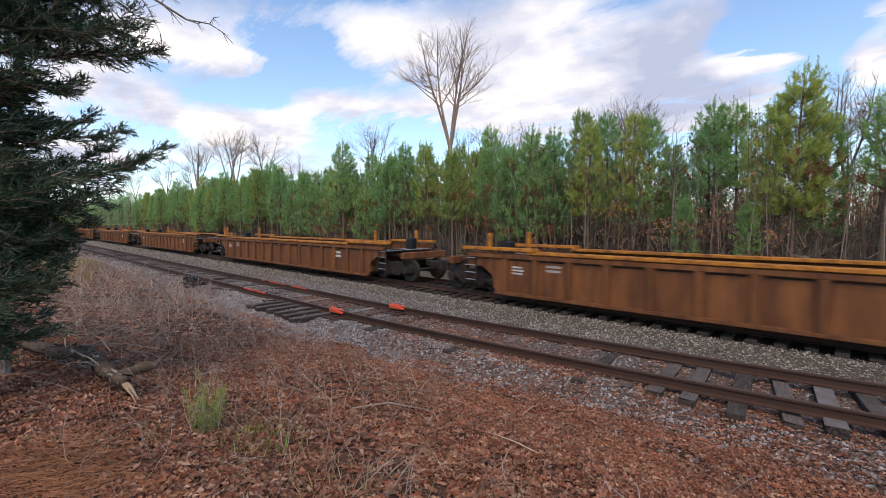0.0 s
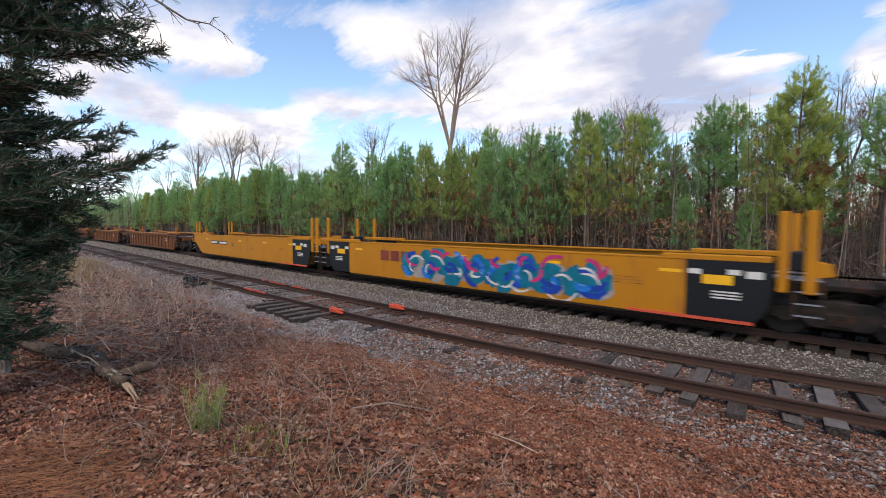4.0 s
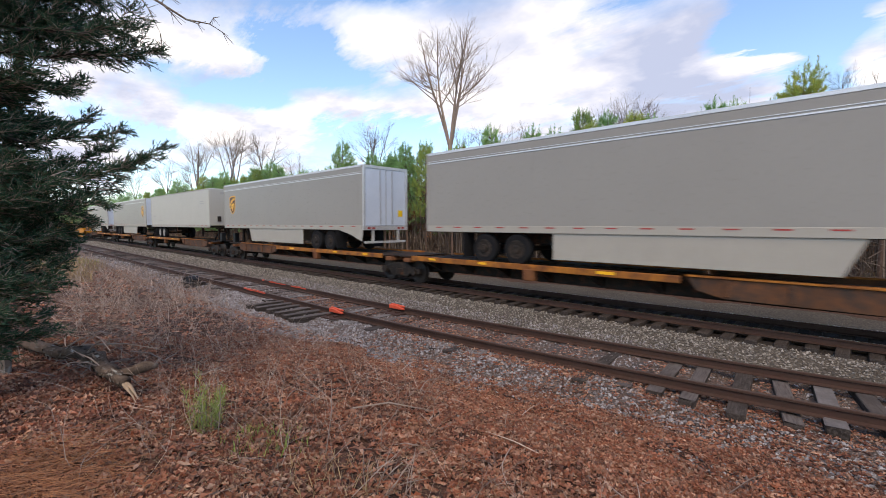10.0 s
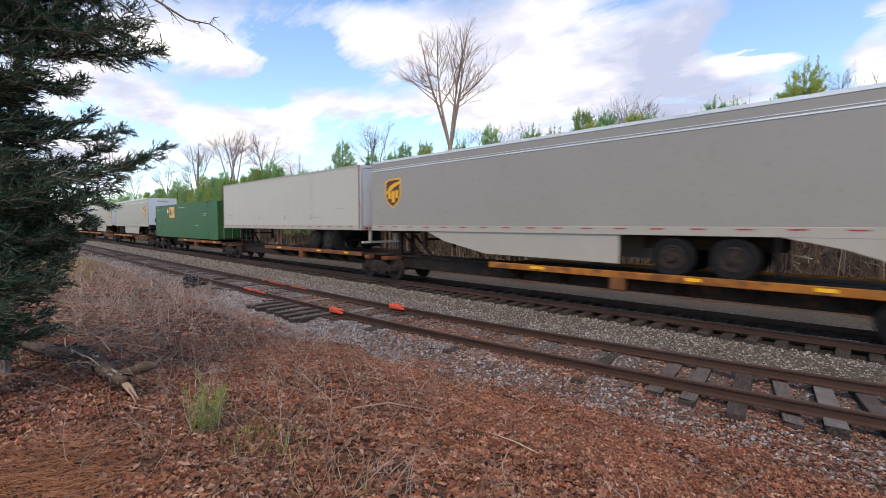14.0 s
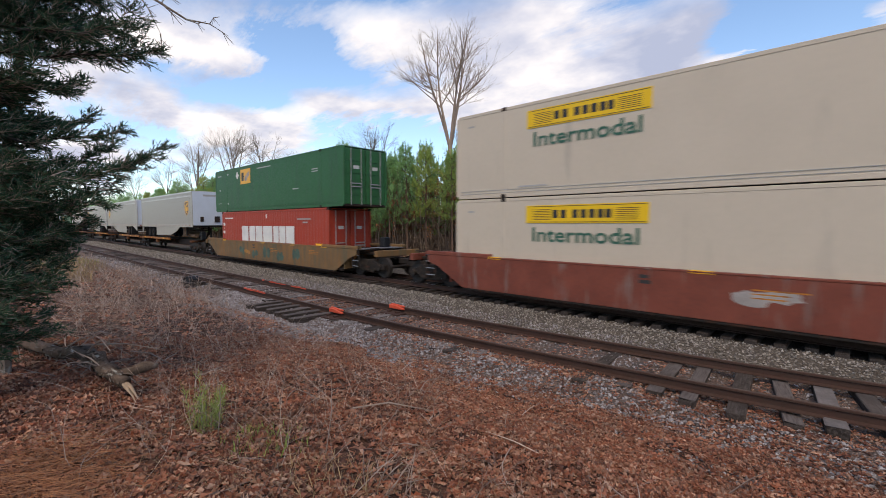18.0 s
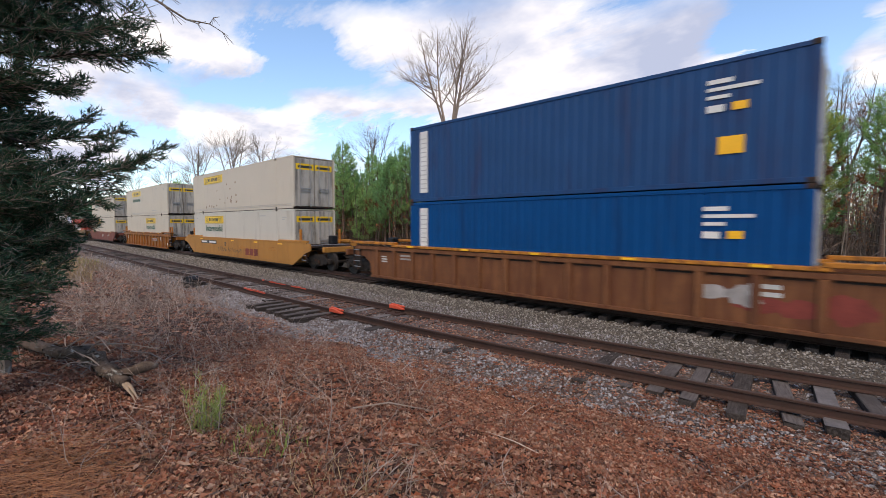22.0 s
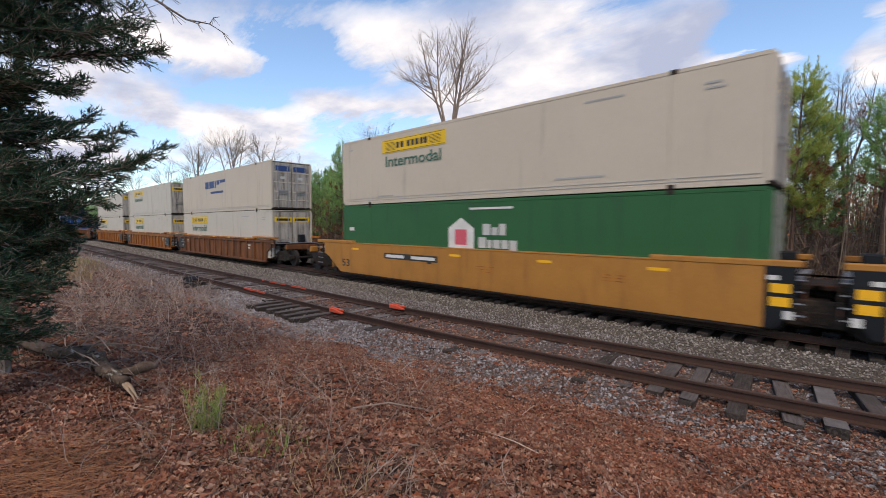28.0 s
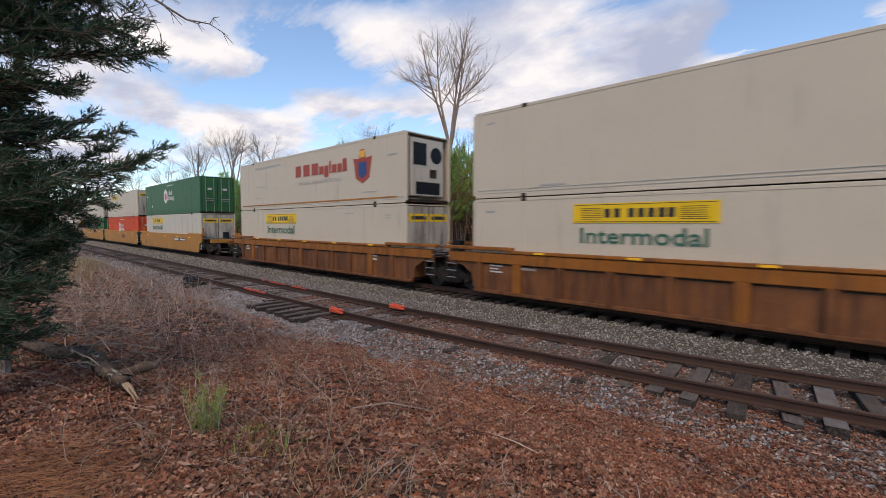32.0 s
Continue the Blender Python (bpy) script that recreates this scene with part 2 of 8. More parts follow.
RUST = (0.10, 0.035, 0.016)
GRIME = (0.035, 0.028, 0.024)
M = {
    "brown": mat("brown_car_paint", (0.175, 0.066, 0.022), 0.7, var=0.38, scale=1.2, fine=14, dirt=(0.07, 0.028, 0.014), amount=0.28, streak=True),
    "rust": mat("rusty_car_paint", (0.168, 0.068, 0.026), 0.75, var=0.35, scale=1.4, fine=12, dirt=RUST, amount=0.30, streak=True),
    "orange": mat("orange_car_paint", (0.235, 0.080, 0.011), 0.6, var=0.26, scale=1.2, fine=16, dirt=RUST, amount=0.16, streak=True),
    "maroon": mat("red_brown_car_paint", (0.16, 0.045, 0.028), 0.7, var=0.28, scale=1.3, fine=14, dirt=(0.2, 0.17, 0.15), amount=0.10, streak=True),
    "yellow": mat("yellow_car_paint", (0.43, 0.172, 0.006), 0.65, var=0.10, scale=1.0, fine=18, dirt=(0.30, 0.12, 0.02), amount=0.10, streak=True),
    "ochre": mat("dull_ochre_car_paint", (0.35, 0.158, 0.032), 0.6, var=0.16, scale=1.0, fine=18, dirt=(0.25, 0.11, 0.03), amount=0.14, streak=True),
    "chord": mat("worn_yellow_edge_paint", (0.41, 0.155, 0.018), 0.6, var=0.25, scale=2.5, fine=20, dirt=RUST, amount=0.22),
    "stripe": mat("yellow_reflector", (0.80, 0.42, 0.02), 0.35, var=0.1),
    "frame": mat("grimy_underframe_steel", (0.020, 0.016, 0.013), 0.8, var=0.35, scale=3, dirt=RUST, amount=0.15),
    "bogie": mat("dusty_cast_steel", (0.015, 0.012, 0.010), 0.8, 0.0, var=0.35, scale=4, dirt=(0.05, 0.035, 0.025), amount=0.2),
    "wheel": mat("brown_wheel_steel", (0.030, 0.024, 0.020), 0.6, 0.2, var=0.2),
    "black": mat("black_car_paint", (0.009, 0.010, 0.012), 0.5, var=0.2),
    "galv": mat("galvanised_grating", (0.30, 0.30, 0.32), 0.5, 0.6, var=0.2),
    "white": mat("white_lettering_paint", (0.60, 0.58, 0.54), 0.6, var=0.15, bump=0.0),
    "sprayblue": mat("blue_spray_paint", (0.006, 0.13, 0.46), 0.5, var=0.4, scale=3, fine=6, dirt=(0.5, 0.55, 0.6), amount=0.12),
    "sprayred": mat("red_spray_paint", (0.17, 0.035, 0.025), 0.6, var=0.4),
    "spraygrey": mat("grey_spray_paint", (0.30, 0.27, 0.25), 0.6, var=0.4),
    "spraygreen": mat("dull_green_spray_paint", (0.055, 0.085, 0.062), 0.6, var=0.5),
    "jb": mat("off_white_container_paint", (0.485, 0.415, 0.325), 0.5, var=0.05, scale=0.7, fine=8, bump=0.03, dirt=(0.37, 0.32, 0.26), amount=0.08, streak=True),
    "jbcool": mat("cool_white_container_paint", (0.475, 0.43, 0.36), 0.5, var=0.05, scale=0.7, fine=8, bump=0.03, dirt=(0.36, 0.31, 0.25), amount=0.12, streak=True),
    "jbrust": mat("rust_spotted_white_paint", (0.70, 0.645, 0.56), 0.55, var=0.06, scale=0.9, fine=8, bump=0.04, dirt=(0.26, 0.10, 0.03), amount=0.02),
    "ochrebrown": mat("grimy_ochre_car_paint", (0.20, 0.10, 0.036), 0.7, var=0.3, scale=1.0, fine=12, dirt=(0.10, 0.085, 0.05), amount=0.25, streak=True),
    "upsgrey": mat("grey_trailer_panel", (0.262, 0.248, 0.225), 0.36, var=0.04, scale=0.6, fine=9, bump=0.0, dirt=(0.235, 0.22, 0.20), amount=0.05, streak=True),
    "trwhite": mat("white_trailer_panel", (0.41, 0.392, 0.345), 0.4, var=0.04, scale=0.6, fine=9, bump=0.02, dirt=(0.36, 0.33, 0.29), amount=0.10, streak=True),
    "trdoor": mat("pale_blue_grey_door", (0.50, 0.54, 0.60), 0.3, var=0.06),
    "rail_alu": mat("aluminium_rail", (0.62, 0.61, 0.60), 0.35, 0.5, var=0.1),
    "skirt": mat("pale_skirt_panel", (0.34, 0.315, 0.27), 0.45, var=0.06, dirt=(0.36, 0.33, 0.29), amount=0.10, streak=True),
    "tape": mat("red_marker_tape", (0.30, 0.04, 0.035), 0.4, var=0.1),
    "tyre": mat("black_rubber", (0.013, 0.013, 0.014), 0.9, var=0.3, gloss=0.1),
    "hub": mat("pale_wheel_hub", (0.27, 0.26, 0.245), 0.6, 0.0, var=0.3),
    "gold": mat("gold_emblem_film", (0.70, 0.36, 0.03), 0.4, var=0.06, bump=0.0),
    "umber": mat("dark_brown_emblem_film", (0.085, 0.035, 0.016), 0.4, var=0.06, bump=0.0),
    "green": mat("green_container_paint", (0.026, 0.100, 0.034), 0.5, var=0.10, scale=0.8, fine=10, bump=0.03, dirt=(0.03, 0.075, 0.035), amount=0.14, streak=True),
    "red": mat("red_container_paint", (0.31, 0.040, 0.020), 0.5, var=0.10, scale=0.8, fine=10, bump=0.03, dirt=(0.26, 0.06, 0.04), amount=0.14, streak=True),
    "vermil": mat("orange_red_container_paint", (0.45, 0.058, 0.020), 0.5, var=0.08, scale=0.8, fine=10, bump=0.03, dirt=(0.38, 0.08, 0.03), amount=0.12, streak=True),
    "blue": mat("blue_container_paint", (0.001, 0.048, 0.165), 0.5, var=0.10, scale=0.8, fine=10, bump=0.03, dirt=(0.004, 0.030, 0.10), amount=0.14, streak=True, gloss=0.12),
    "navy": mat("faded_blue_container_paint", (0.009, 0.046, 0.135), 0.5, var=0.12, scale=0.8, fine=10, bump=0.03, dirt=(0.018, 0.028, 0.08), amount=0.16, streak=True),
    "sign": mat("yellow_sign_film", (0.70, 0.44, 0.01), 0.4, var=0.05, bump=0.0),
    "ink": mat("black_sign_film", (0.03, 0.03, 0.028), 0.5, var=0.1, bump=0.0),
    "inkgreen": mat("dark_green_lettering_film", (0.035, 0.11, 0.075), 0.5, var=0.1, bump=0.0),
    "inkred": mat("dull_red_lettering_film", (0.30, 0.055, 0.035), 0.5, var=0.1, bump=0.0),
    "inkpale": mat("pale_lettering_film", (0.46, 0.45, 0.42), 0.6, var=0.15, bump=0.0),
    "inkgrey": mat("grey_lettering_film", (0.34, 0.33, 0.31), 0.5, var=0.1, bump=0.0),
    "inkblue": mat("dark_blue_lettering_film", (0.03, 0.06, 0.17), 0.5, var=0.1, bump=0.0),
    "pink": mat("red_pink_emblem_film", (0.55, 0.10, 0.13), 0.5, var=0.05, bump=0.0),
    "steel": mat("door_gear_steel", (0.33, 0.32, 0.31), 0.5, 0.5, var=0.2, dirt=RUST, amount=0.1),
    "railside": mat("rusty_rail_steel", (0.055, 0.031, 0.022), 0.75, 0.1, var=0.25, scale=3, fine=40, dirt=(0.06, 0.03, 0.022), amount=0.2),
    "railtop": mat("polished_rail_head", (0.55, 0.55, 0.56), 0.22, 1.0, var=0.1, bump=0.0),
    "railtopdull": mat("dull_brown_rail_head", (0.085, 0.058, 0.046), 0.55, 0.3, var=0.25, scale=5),
    "orange_paint": mat("fluorescent_orange_paint", (0.55, 0.085, 0.040), 0.6, var=0.12, dirt=(0.35, 0.06, 0.03), amount=0.1),
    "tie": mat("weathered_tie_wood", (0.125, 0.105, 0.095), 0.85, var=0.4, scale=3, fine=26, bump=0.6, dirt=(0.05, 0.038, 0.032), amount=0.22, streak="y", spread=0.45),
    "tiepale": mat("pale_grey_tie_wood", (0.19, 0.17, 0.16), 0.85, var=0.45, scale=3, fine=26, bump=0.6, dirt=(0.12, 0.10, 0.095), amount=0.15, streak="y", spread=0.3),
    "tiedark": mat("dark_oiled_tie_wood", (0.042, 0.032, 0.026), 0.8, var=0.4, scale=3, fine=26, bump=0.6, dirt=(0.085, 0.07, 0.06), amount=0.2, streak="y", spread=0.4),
    "bark": mat("grey_brown_bark", (0.16, 0.125, 0.10), 0.9, var=0.35, scale=5, fine=35, bump=0.8, dirt=(0.30, 0.30, 0.27), amount=0.12),
    "barkpale": mat("pale_poplar_bark", (0.27, 0.20, 0.155), 0.9, var=0.3, scale=2, fine=20, bump=0.5),
    "pinebark": mat("pine_bark", (0.15, 0.10, 0.075), 0.9, var=0.35, scale=4, fine=25, bump=0.6),
    "logbark": mat("rotting_log_bark", (0.10, 0.073, 0.056), 0.95, var=0.6, scale=9, fine=60, bump=1.0, dirt=(0.20, 0.19, 0.17), amount=0.06, gloss=0.05),
    "twig": hues("dry_twigs", (0.24, 0.185, 0.155), (0.37, 0.29, 0.24), (0.15, 0.11, 0.09), (0.50, 0.40, 0.325), (0.21, 0.155, 0.13), rough=0.9, gloss=0.1),
    "sapling": hues("grey_sapling_bark", (0.115, 0.085, 0.065), (0.175, 0.135, 0.105), (0.085, 0.062, 0.048), (0.26, 0.21, 0.165), rough=0.9),
    "needles": hues("pine_needles", (0.23, 0.42, 0.17), (0.34, 0.50, 0.17), (0.25, 0.44, 0.20), (0.42, 0.52, 0.19), rough=0.6, gloss=0.25, thin=0.5, each=0.15),
    "needlesgold": hues("yellowing_pine_needles", (0.28, 0.44, 0.14), (0.41, 0.48, 0.13), (0.31, 0.46, 0.16), (0.44, 0.49, 0.13), (0.43, 0.36, 0.10), rough=0.6, gloss=0.2, thin=0.5, each=0.2),
    "cedar": hues("cedar_scale_leaves", (0.030, 0.066, 0.044), (0.045, 0.095, 0.055), (0.034, 0.076, 0.048), (0.080, 0.115, 0.055), rough=0.7, gloss=0.12, thin=0.25),
    "leaf": hues("dead_oak_leaves", (0.25, 0.092, 0.052), (0.41, 0.185, 0.112), (0.29, 0.105, 0.060), (0.10, 0.045, 0.032), (0.55, 0.35, 0.24), (0.31, 0.105, 0.052), (0.18, 0.088, 0.062), (0.46, 0.25, 0.155), (0.09, 0.045, 0.034), rough=0.75, scale=9, thin=0.15, patch=(0.74, 0.80, 0.86)),
    "brownleaf": hues("clinging_brown_leaves", (0.20, 0.085, 0.035), (0.30, 0.13, 0.05), (0.14, 0.07, 0.04), rough=0.75),
    "straw": hues("dry_straw_grass", (0.36, 0.25, 0.13), (0.27, 0.17, 0.09), (0.42, 0.33, 0.19), (0.20, 0.13, 0.075), rough=0.8),
    "grass": hues("fresh_green_blades", (0.22, 0.30, 0.07), (0.31, 0.37, 0.10), (0.17, 0.25, 0.06), rough=0.6, thin=0.3),
    "stone": hues("ballast_stones", (0.17, 0.145, 0.14), (0.24, 0.22, 0.215), (0.38, 0.36, 0.35), (0.09, 0.078, 0.075), (0.21, 0.165, 0.15), rough=0.85, scale=30),
    "stonewarm": hues("olive_ballast_stones", (0.15, 0.13, 0.108), (0.22, 0.195, 0.165), (0.34, 0.31, 0.27), (0.075, 0.066, 0.055), (0.18, 0.15, 0.125), rough=0.85, scale=30),
    "needlestraw": hues("orange_pine_straw", (0.30, 0.13, 0.06), (0.22, 0.09, 0.045), (0.36, 0.18, 0.09), (0.15, 0.065, 0.04), rough=0.8, gloss=0.15),
    "flake": hues("bark_flakes", (0.12, 0.088, 0.068), (0.045, 0.035, 0.028), (0.19, 0.145, 0.115), (0.07, 0.052, 0.04), (0.40, 0.38, 0.33), rough=0.95, gloss=0.05),
    "girder": mat("grimy_brown_girder", (0.13, 0.052, 0.020), 0.75, var=0.45, scale=1.3, fine=14, dirt=GRIME, amount=0.30),
    "spineedge": mat("worn_orange_deck_edge", (0.34, 0.125, 0.016), 0.6, var=0.3, scale=1.6, fine=18, dirt=RUST, amount=0.26),
    "jbdoor": mat("grimy_white_door", (0.38, 0.345, 0.295), 0.6, var=0.15, scale=1.5, fine=12, bump=0.05, dirt=(0.085, 0.07, 0.056), amount=0.20, streak=True),
    "teal": mat("teal_spray_paint", (0.004, 0.13, 0.20), 0.5, var=0.35, scale=2, fine=6),
    "cobalt": mat("cobalt_spray_paint", (0.012, 0.045, 0.30), 0.5, var=0.35, scale=2, fine=6),
    "magenta": mat("magenta_spray_paint", (0.45, 0.03, 0.14), 0.5, var=0.3, scale=2, fine=6),
    "fresh": mat("pale_split_wood", (0.34, 0.25, 0.17), 0.8, var=0.25, fine=40),
}


def soil(name, a, b, c, scale, stone=0.0):
    m = bpy.data.materials.new(name)
    m.use_nodes = True
    nt = m.node_tree
    bs = nt.nodes["Principled BSDF"]
    vec = nt.nodes.new("ShaderNodeTexCoord").outputs["Object"]
    n1, n2, n3 = noise_tex(nt, vec, 0.55, 5), noise_tex(nt, vec, scale, 5, 0.7), noise_tex(nt, vec, scale * 4, 3, 0.6)
    base = mix(nt, ramp(nt, n1, (0.36, 0.0), (0.62, 1.0)), a, b)
    base = mix(nt, ramp(nt, n2, (0.42, 0.0), (0.66, 0.85)), base, c)
    base = mix(nt, 1.0, base, ramp(nt, n3, (0.3, 0.55), (0.7, 1.35)), "MULTIPLY")
    h = n2
    if stone:
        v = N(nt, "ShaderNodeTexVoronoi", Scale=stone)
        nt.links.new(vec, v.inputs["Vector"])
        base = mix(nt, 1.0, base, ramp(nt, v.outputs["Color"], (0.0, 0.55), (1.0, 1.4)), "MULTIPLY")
        # gaps between the stones are darkened in the colour
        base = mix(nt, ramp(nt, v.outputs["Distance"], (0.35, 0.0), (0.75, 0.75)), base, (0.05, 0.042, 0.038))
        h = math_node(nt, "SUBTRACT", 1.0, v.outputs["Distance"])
    nt.links.new(base, bs.inputs["Base Color"])
    bs.inputs["Roughness"].default_value = 0.95
    bs.inputs["Specular IOR Level"].default_value = 0.2
    bm_ = N(nt, "ShaderNodeBump", Strength=0.8, Distance=0.03)
    nt.links.new(h, bm_.inputs["Height"])
    nt.links.new(bm_.outputs[0], bs.inputs["Normal"])
    return m


M["ground"] = soil("leaf_strewn_soil", (0.055, 0.034, 0.026), (0.085, 0.044, 0.030), (0.12, 0.062, 0.042), 9)
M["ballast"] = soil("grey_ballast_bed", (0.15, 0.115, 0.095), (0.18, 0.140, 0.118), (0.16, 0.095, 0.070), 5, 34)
# near-black stone: oil between the rails plus the train's shade, painted in
M["ballastoilshade"] = soil("oil_and_shade_dark_ballast", (0.022, 0.018, 0.015), (0.034, 0.028, 0.023), (0.016, 0.013, 0.011), 5, 22)
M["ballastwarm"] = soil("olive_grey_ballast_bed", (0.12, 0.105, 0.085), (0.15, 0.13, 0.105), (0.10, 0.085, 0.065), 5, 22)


# ---------------------------------------------------------------- mesh helpers
BOXF = ((0, 1, 3, 2), (4, 6, 7, 5), (0, 4, 5, 1), (2, 3, 7, 6), (0, 2, 6, 4), (1, 5, 7, 3))


def boxes(*bs, bev=0.0):
    bm = bmesh.new()
    for x0, x1, y0, y1, z0, z1 in bs:
        v = [bm.verts.new((x, y, z)) for x in (x0, x1) for y in (y0, y1) for z in (z0, z1)]
        for f in BOXF:
            bm.faces.new([v[i] for i in f])
    bmesh.ops.recalc_face_normals(bm, faces=bm.faces)
    if bev:
        bmesh.ops.bevel(bm, geom=list(bm.edges), offset=bev, segments=1, affect="EDGES")
    return bm


def prism(poly, y0, y1, bev=0.0, axis="y"):
    """A polygon in x and z, drawn out from y0 to y1 (axis x: a polygon in y and z)."""
    bm = bmesh.new()
    put = (lambda a, b, c: (a, c, b)) if axis == "y" else (lambda a, b, c: (c, a, b)) if axis == "x" else (lambda a, b, c: (a, b, c))
    lo = [bm.verts.new(put(a, b, y0)) for a, b in poly]
    hi = [bm.verts.new(put(a, b, y1)) for a, b in poly]
    bm.faces.new(lo)
    bm.faces.new(hi[::-1])
    for i in range(len(poly)):
        j = (i + 1) % len(poly)
        bm.faces.new((lo[j], lo[i], hi[i], hi[j]))
    bmesh.ops.recalc_face_normals(bm, faces=bm.faces)
    if bev:
        bmesh.ops.bevel(bm, geom=list(bm.edges), offset=bev, segments=1, affect="EDGES")
    return bm


def lathe(profile, centre, axis="y", n=20):
    """A turned body: (radius, along) pairs round an axis through centre."""
    bm = bmesh.new()
    rings = []
    for r, a in profile:
        ring = []
        for i in range(n):
            c, s = r * math.cos(2 * math.pi * i / n), r * math.sin(2 * math.pi * i / n)
            p = (c, a, s) if axis == "y" else (a, c, s) if axis == "x" else (c, s, a)
            ring.append(bm.verts.new(Vector(centre) + Vector(p)))
        rings.append(ring)
    for a, b in zip(rings, rings[1:]):
        for i in range(n):
            bm.faces.new((a[i], a[(i + 1) % n], b[(i + 1) % n], b[i]))
    bm.faces.new(rings[0][::-1])
    bm.faces.new(rings[-1])
    bmesh.ops.recalc_face_normals(bm, faces=bm.faces)
    return bm


class Acc:
    """Collects many small pieces into one mesh."""

    def __init__(self):
        self.v, self.f = [], []

    def tube(self, pts, rad, n=5):
        base = len(self.v)
        for k, (p, r) in enumerate(zip(pts, rad)):
            d = (Vector(pts[min(k + 1, len(pts) - 1)]) - Vector(pts[max(k - 1, 0)])).normalized()
            a = d.orthogonal().normalized()
            b = d.cross(a)
            for i in range(n):
                t = 2 * math.pi * i / n
                self.v.append(tuple(Vector(p) + (a * math.cos(t) + b * math.sin(t)) * r))
        for k in range(len(pts) - 1):
            for i in range(n):
                j = (i + 1) % n
                self.f.append((base + k * n + i, base + k * n + j, base + (k + 1) * n + j, base + (k + 1) * n + i))

    def face(self, *pts):
        b = len(self.v)
        self.v.extend(tuple(p) for p in pts)
        self.f.append(tuple(range(b, b + len(pts))))

    def mesh(self, name, material, smooth=False):
        me = bpy.data.meshes.new(name)
        me.from_pydata(self.v, [], self.f)
        me.materials.append(material)
        if smooth:
            me.shade_smooth()
        return me


SMALL_MARKS = ("data_stencil", "sign_text_block", "sign_border", "plate_marking", "panel_marking", "stripe_marking", "marker_tape", "tail_lamp_row", "plate_edging", "joint_bolt_row")


def part(name, bm, material, parent, label="", smooth=False):
    """One mesh object out of a bmesh, an Acc or a mesh, under a thing or a part."""
    if isinstance(bm, Acc):
        me = bm.mesh(name, material, smooth)
    elif isinstance(bm, bpy.types.Mesh):
        me = bm
    else:
        me = bpy.data.meshes.new(name)
        bm.to_mesh(me)
        bm.free()
        me.materials.append(material)
        if smooth:
            me.shade_smooth()
    ob = new(name, me)
    ob.parent = parent
    if name in SMALL_MARKS:
        ob["kind"] = "stuff"
    return tagged(ob, label) if label else ob


def plain(name, bm, material, label, category="", kind="structure", smooth=False):
    return tagged(part(name, bm, material, None, "", smooth), label, category, "", kind)


def text_mesh(body, width, height, centre, material, bold=0.0):
    """Upright lettering that faces -y, fitted to a width and height about its centre."""
    cu = bpy.data.curves.new("lettering", "FONT")
    cu.body, cu.align_x, cu.align_y, cu.offset, cu.resolution_u = body, "CENTER", "CENTER", bold, 3
    ob = bpy.data.objects.new("lettering", cu)
    me = bpy.data.meshes.new_from_object(ob)
    bpy.data.objects.remove(ob)
    xs, ys = [v.co.x for v in me.vertices], [v.co.y for v in me.vertices]
    sx, sy = width / (max(xs) - min(xs)), height / (max(ys) - min(ys))
    mx, my = (max(xs) + min(xs)) / 2, (max(ys) + min(ys)) / 2
    for v in me.vertices:
        v.co = (centre[0] + (v.co.x - mx) * sx, centre[1], centre[2] + (v.co.y - my) * sy)
    me.materials.clear()
    me.materials.append(material)
    return me


# ---------------------------------------------------------------- ground and tracks
def lerp_steps(v, steps):
    for (a, za), (b, zb) in zip(steps, steps[1:]):
        if v <= b:
            t = max(0.0, min(1.0, (v - a) / (b - a)))
            t = t * t * (3 - 2 * t)
            return za + (zb - za) * t
    return steps[-1][1]


PROFILE = ((-30, 1.3), (-6, 1.05), (0.0, 0.86), (3.0, 0.42), (5.4, -0.24), (6.2, -0.34), (8.4, -0.36), (9.0, -0.75), (15.2, -0.80), (17.4, -1.0), (19.5, -0.75), (23.0, -0.15), (40, 0.3), (120, 1.5))


def ground_z(x, y, rough=True):
    z = lerp_steps(y, PROFILE)
    if rough:
        k = 1.0 if y < 5.4 or y > 17 else 0.25
        z += k * (0.10 * noise.noise((x * 0.35, y * 0.35, 3.1)) + 0.035 * noise.noise((x * 1.7, y * 1.7, 8.2)))
    return z


def siding_y(x):
    """Centre line of the side track, which bends away towards +x."""
    if x < -12:
        return 7.46
    return 7.46 + 0.0063 * (min(x, 3.0) + 12) ** 2 + max(0.0, x - 3.0) * 0.19


def axis_steps(fine, rest):
    out = list(fine)
    for lim, start, d in rest:
        v, step = start, d
        while abs(v) < abs(lim):
            v += math.copysign(step, lim)
            step *= 1.22
            out.append(v)
    return sorted(set(round(v, 4) for v in out))


GX = axis_steps(np.arange(-16, 4.01, 0.16), ((-2500, -16, 0.25), (2500, 4, 0.25)))
GY = axis_steps(np.concatenate([np.arange(-1.5, 8, 0.15), np.arange(8, 24, 0.5)]), ((-2500, -1.5, 0.3), (2500, 24, 0.6)))
me = bpy.data.meshes.new("ground")
me.from_pydata([(x, y, ground_z(x, y, abs(x) < 300 and abs(y) < 100)) for y in GY for x in GX], [],
               [(j * len(GX) + i, j * len(GX) + i + 1, (j + 1) * len(GX) + i + 1, (j + 1) * len(GX) + i) for j in range(len(GY) - 1) for i in range(len(GX) - 1)])
me.materials.append(M["ground"])
me.shade_smooth()
tagged(new("ground", me), "reddish-brown soil under dead leaves, falling to the tracks", "ground", "", "structure")


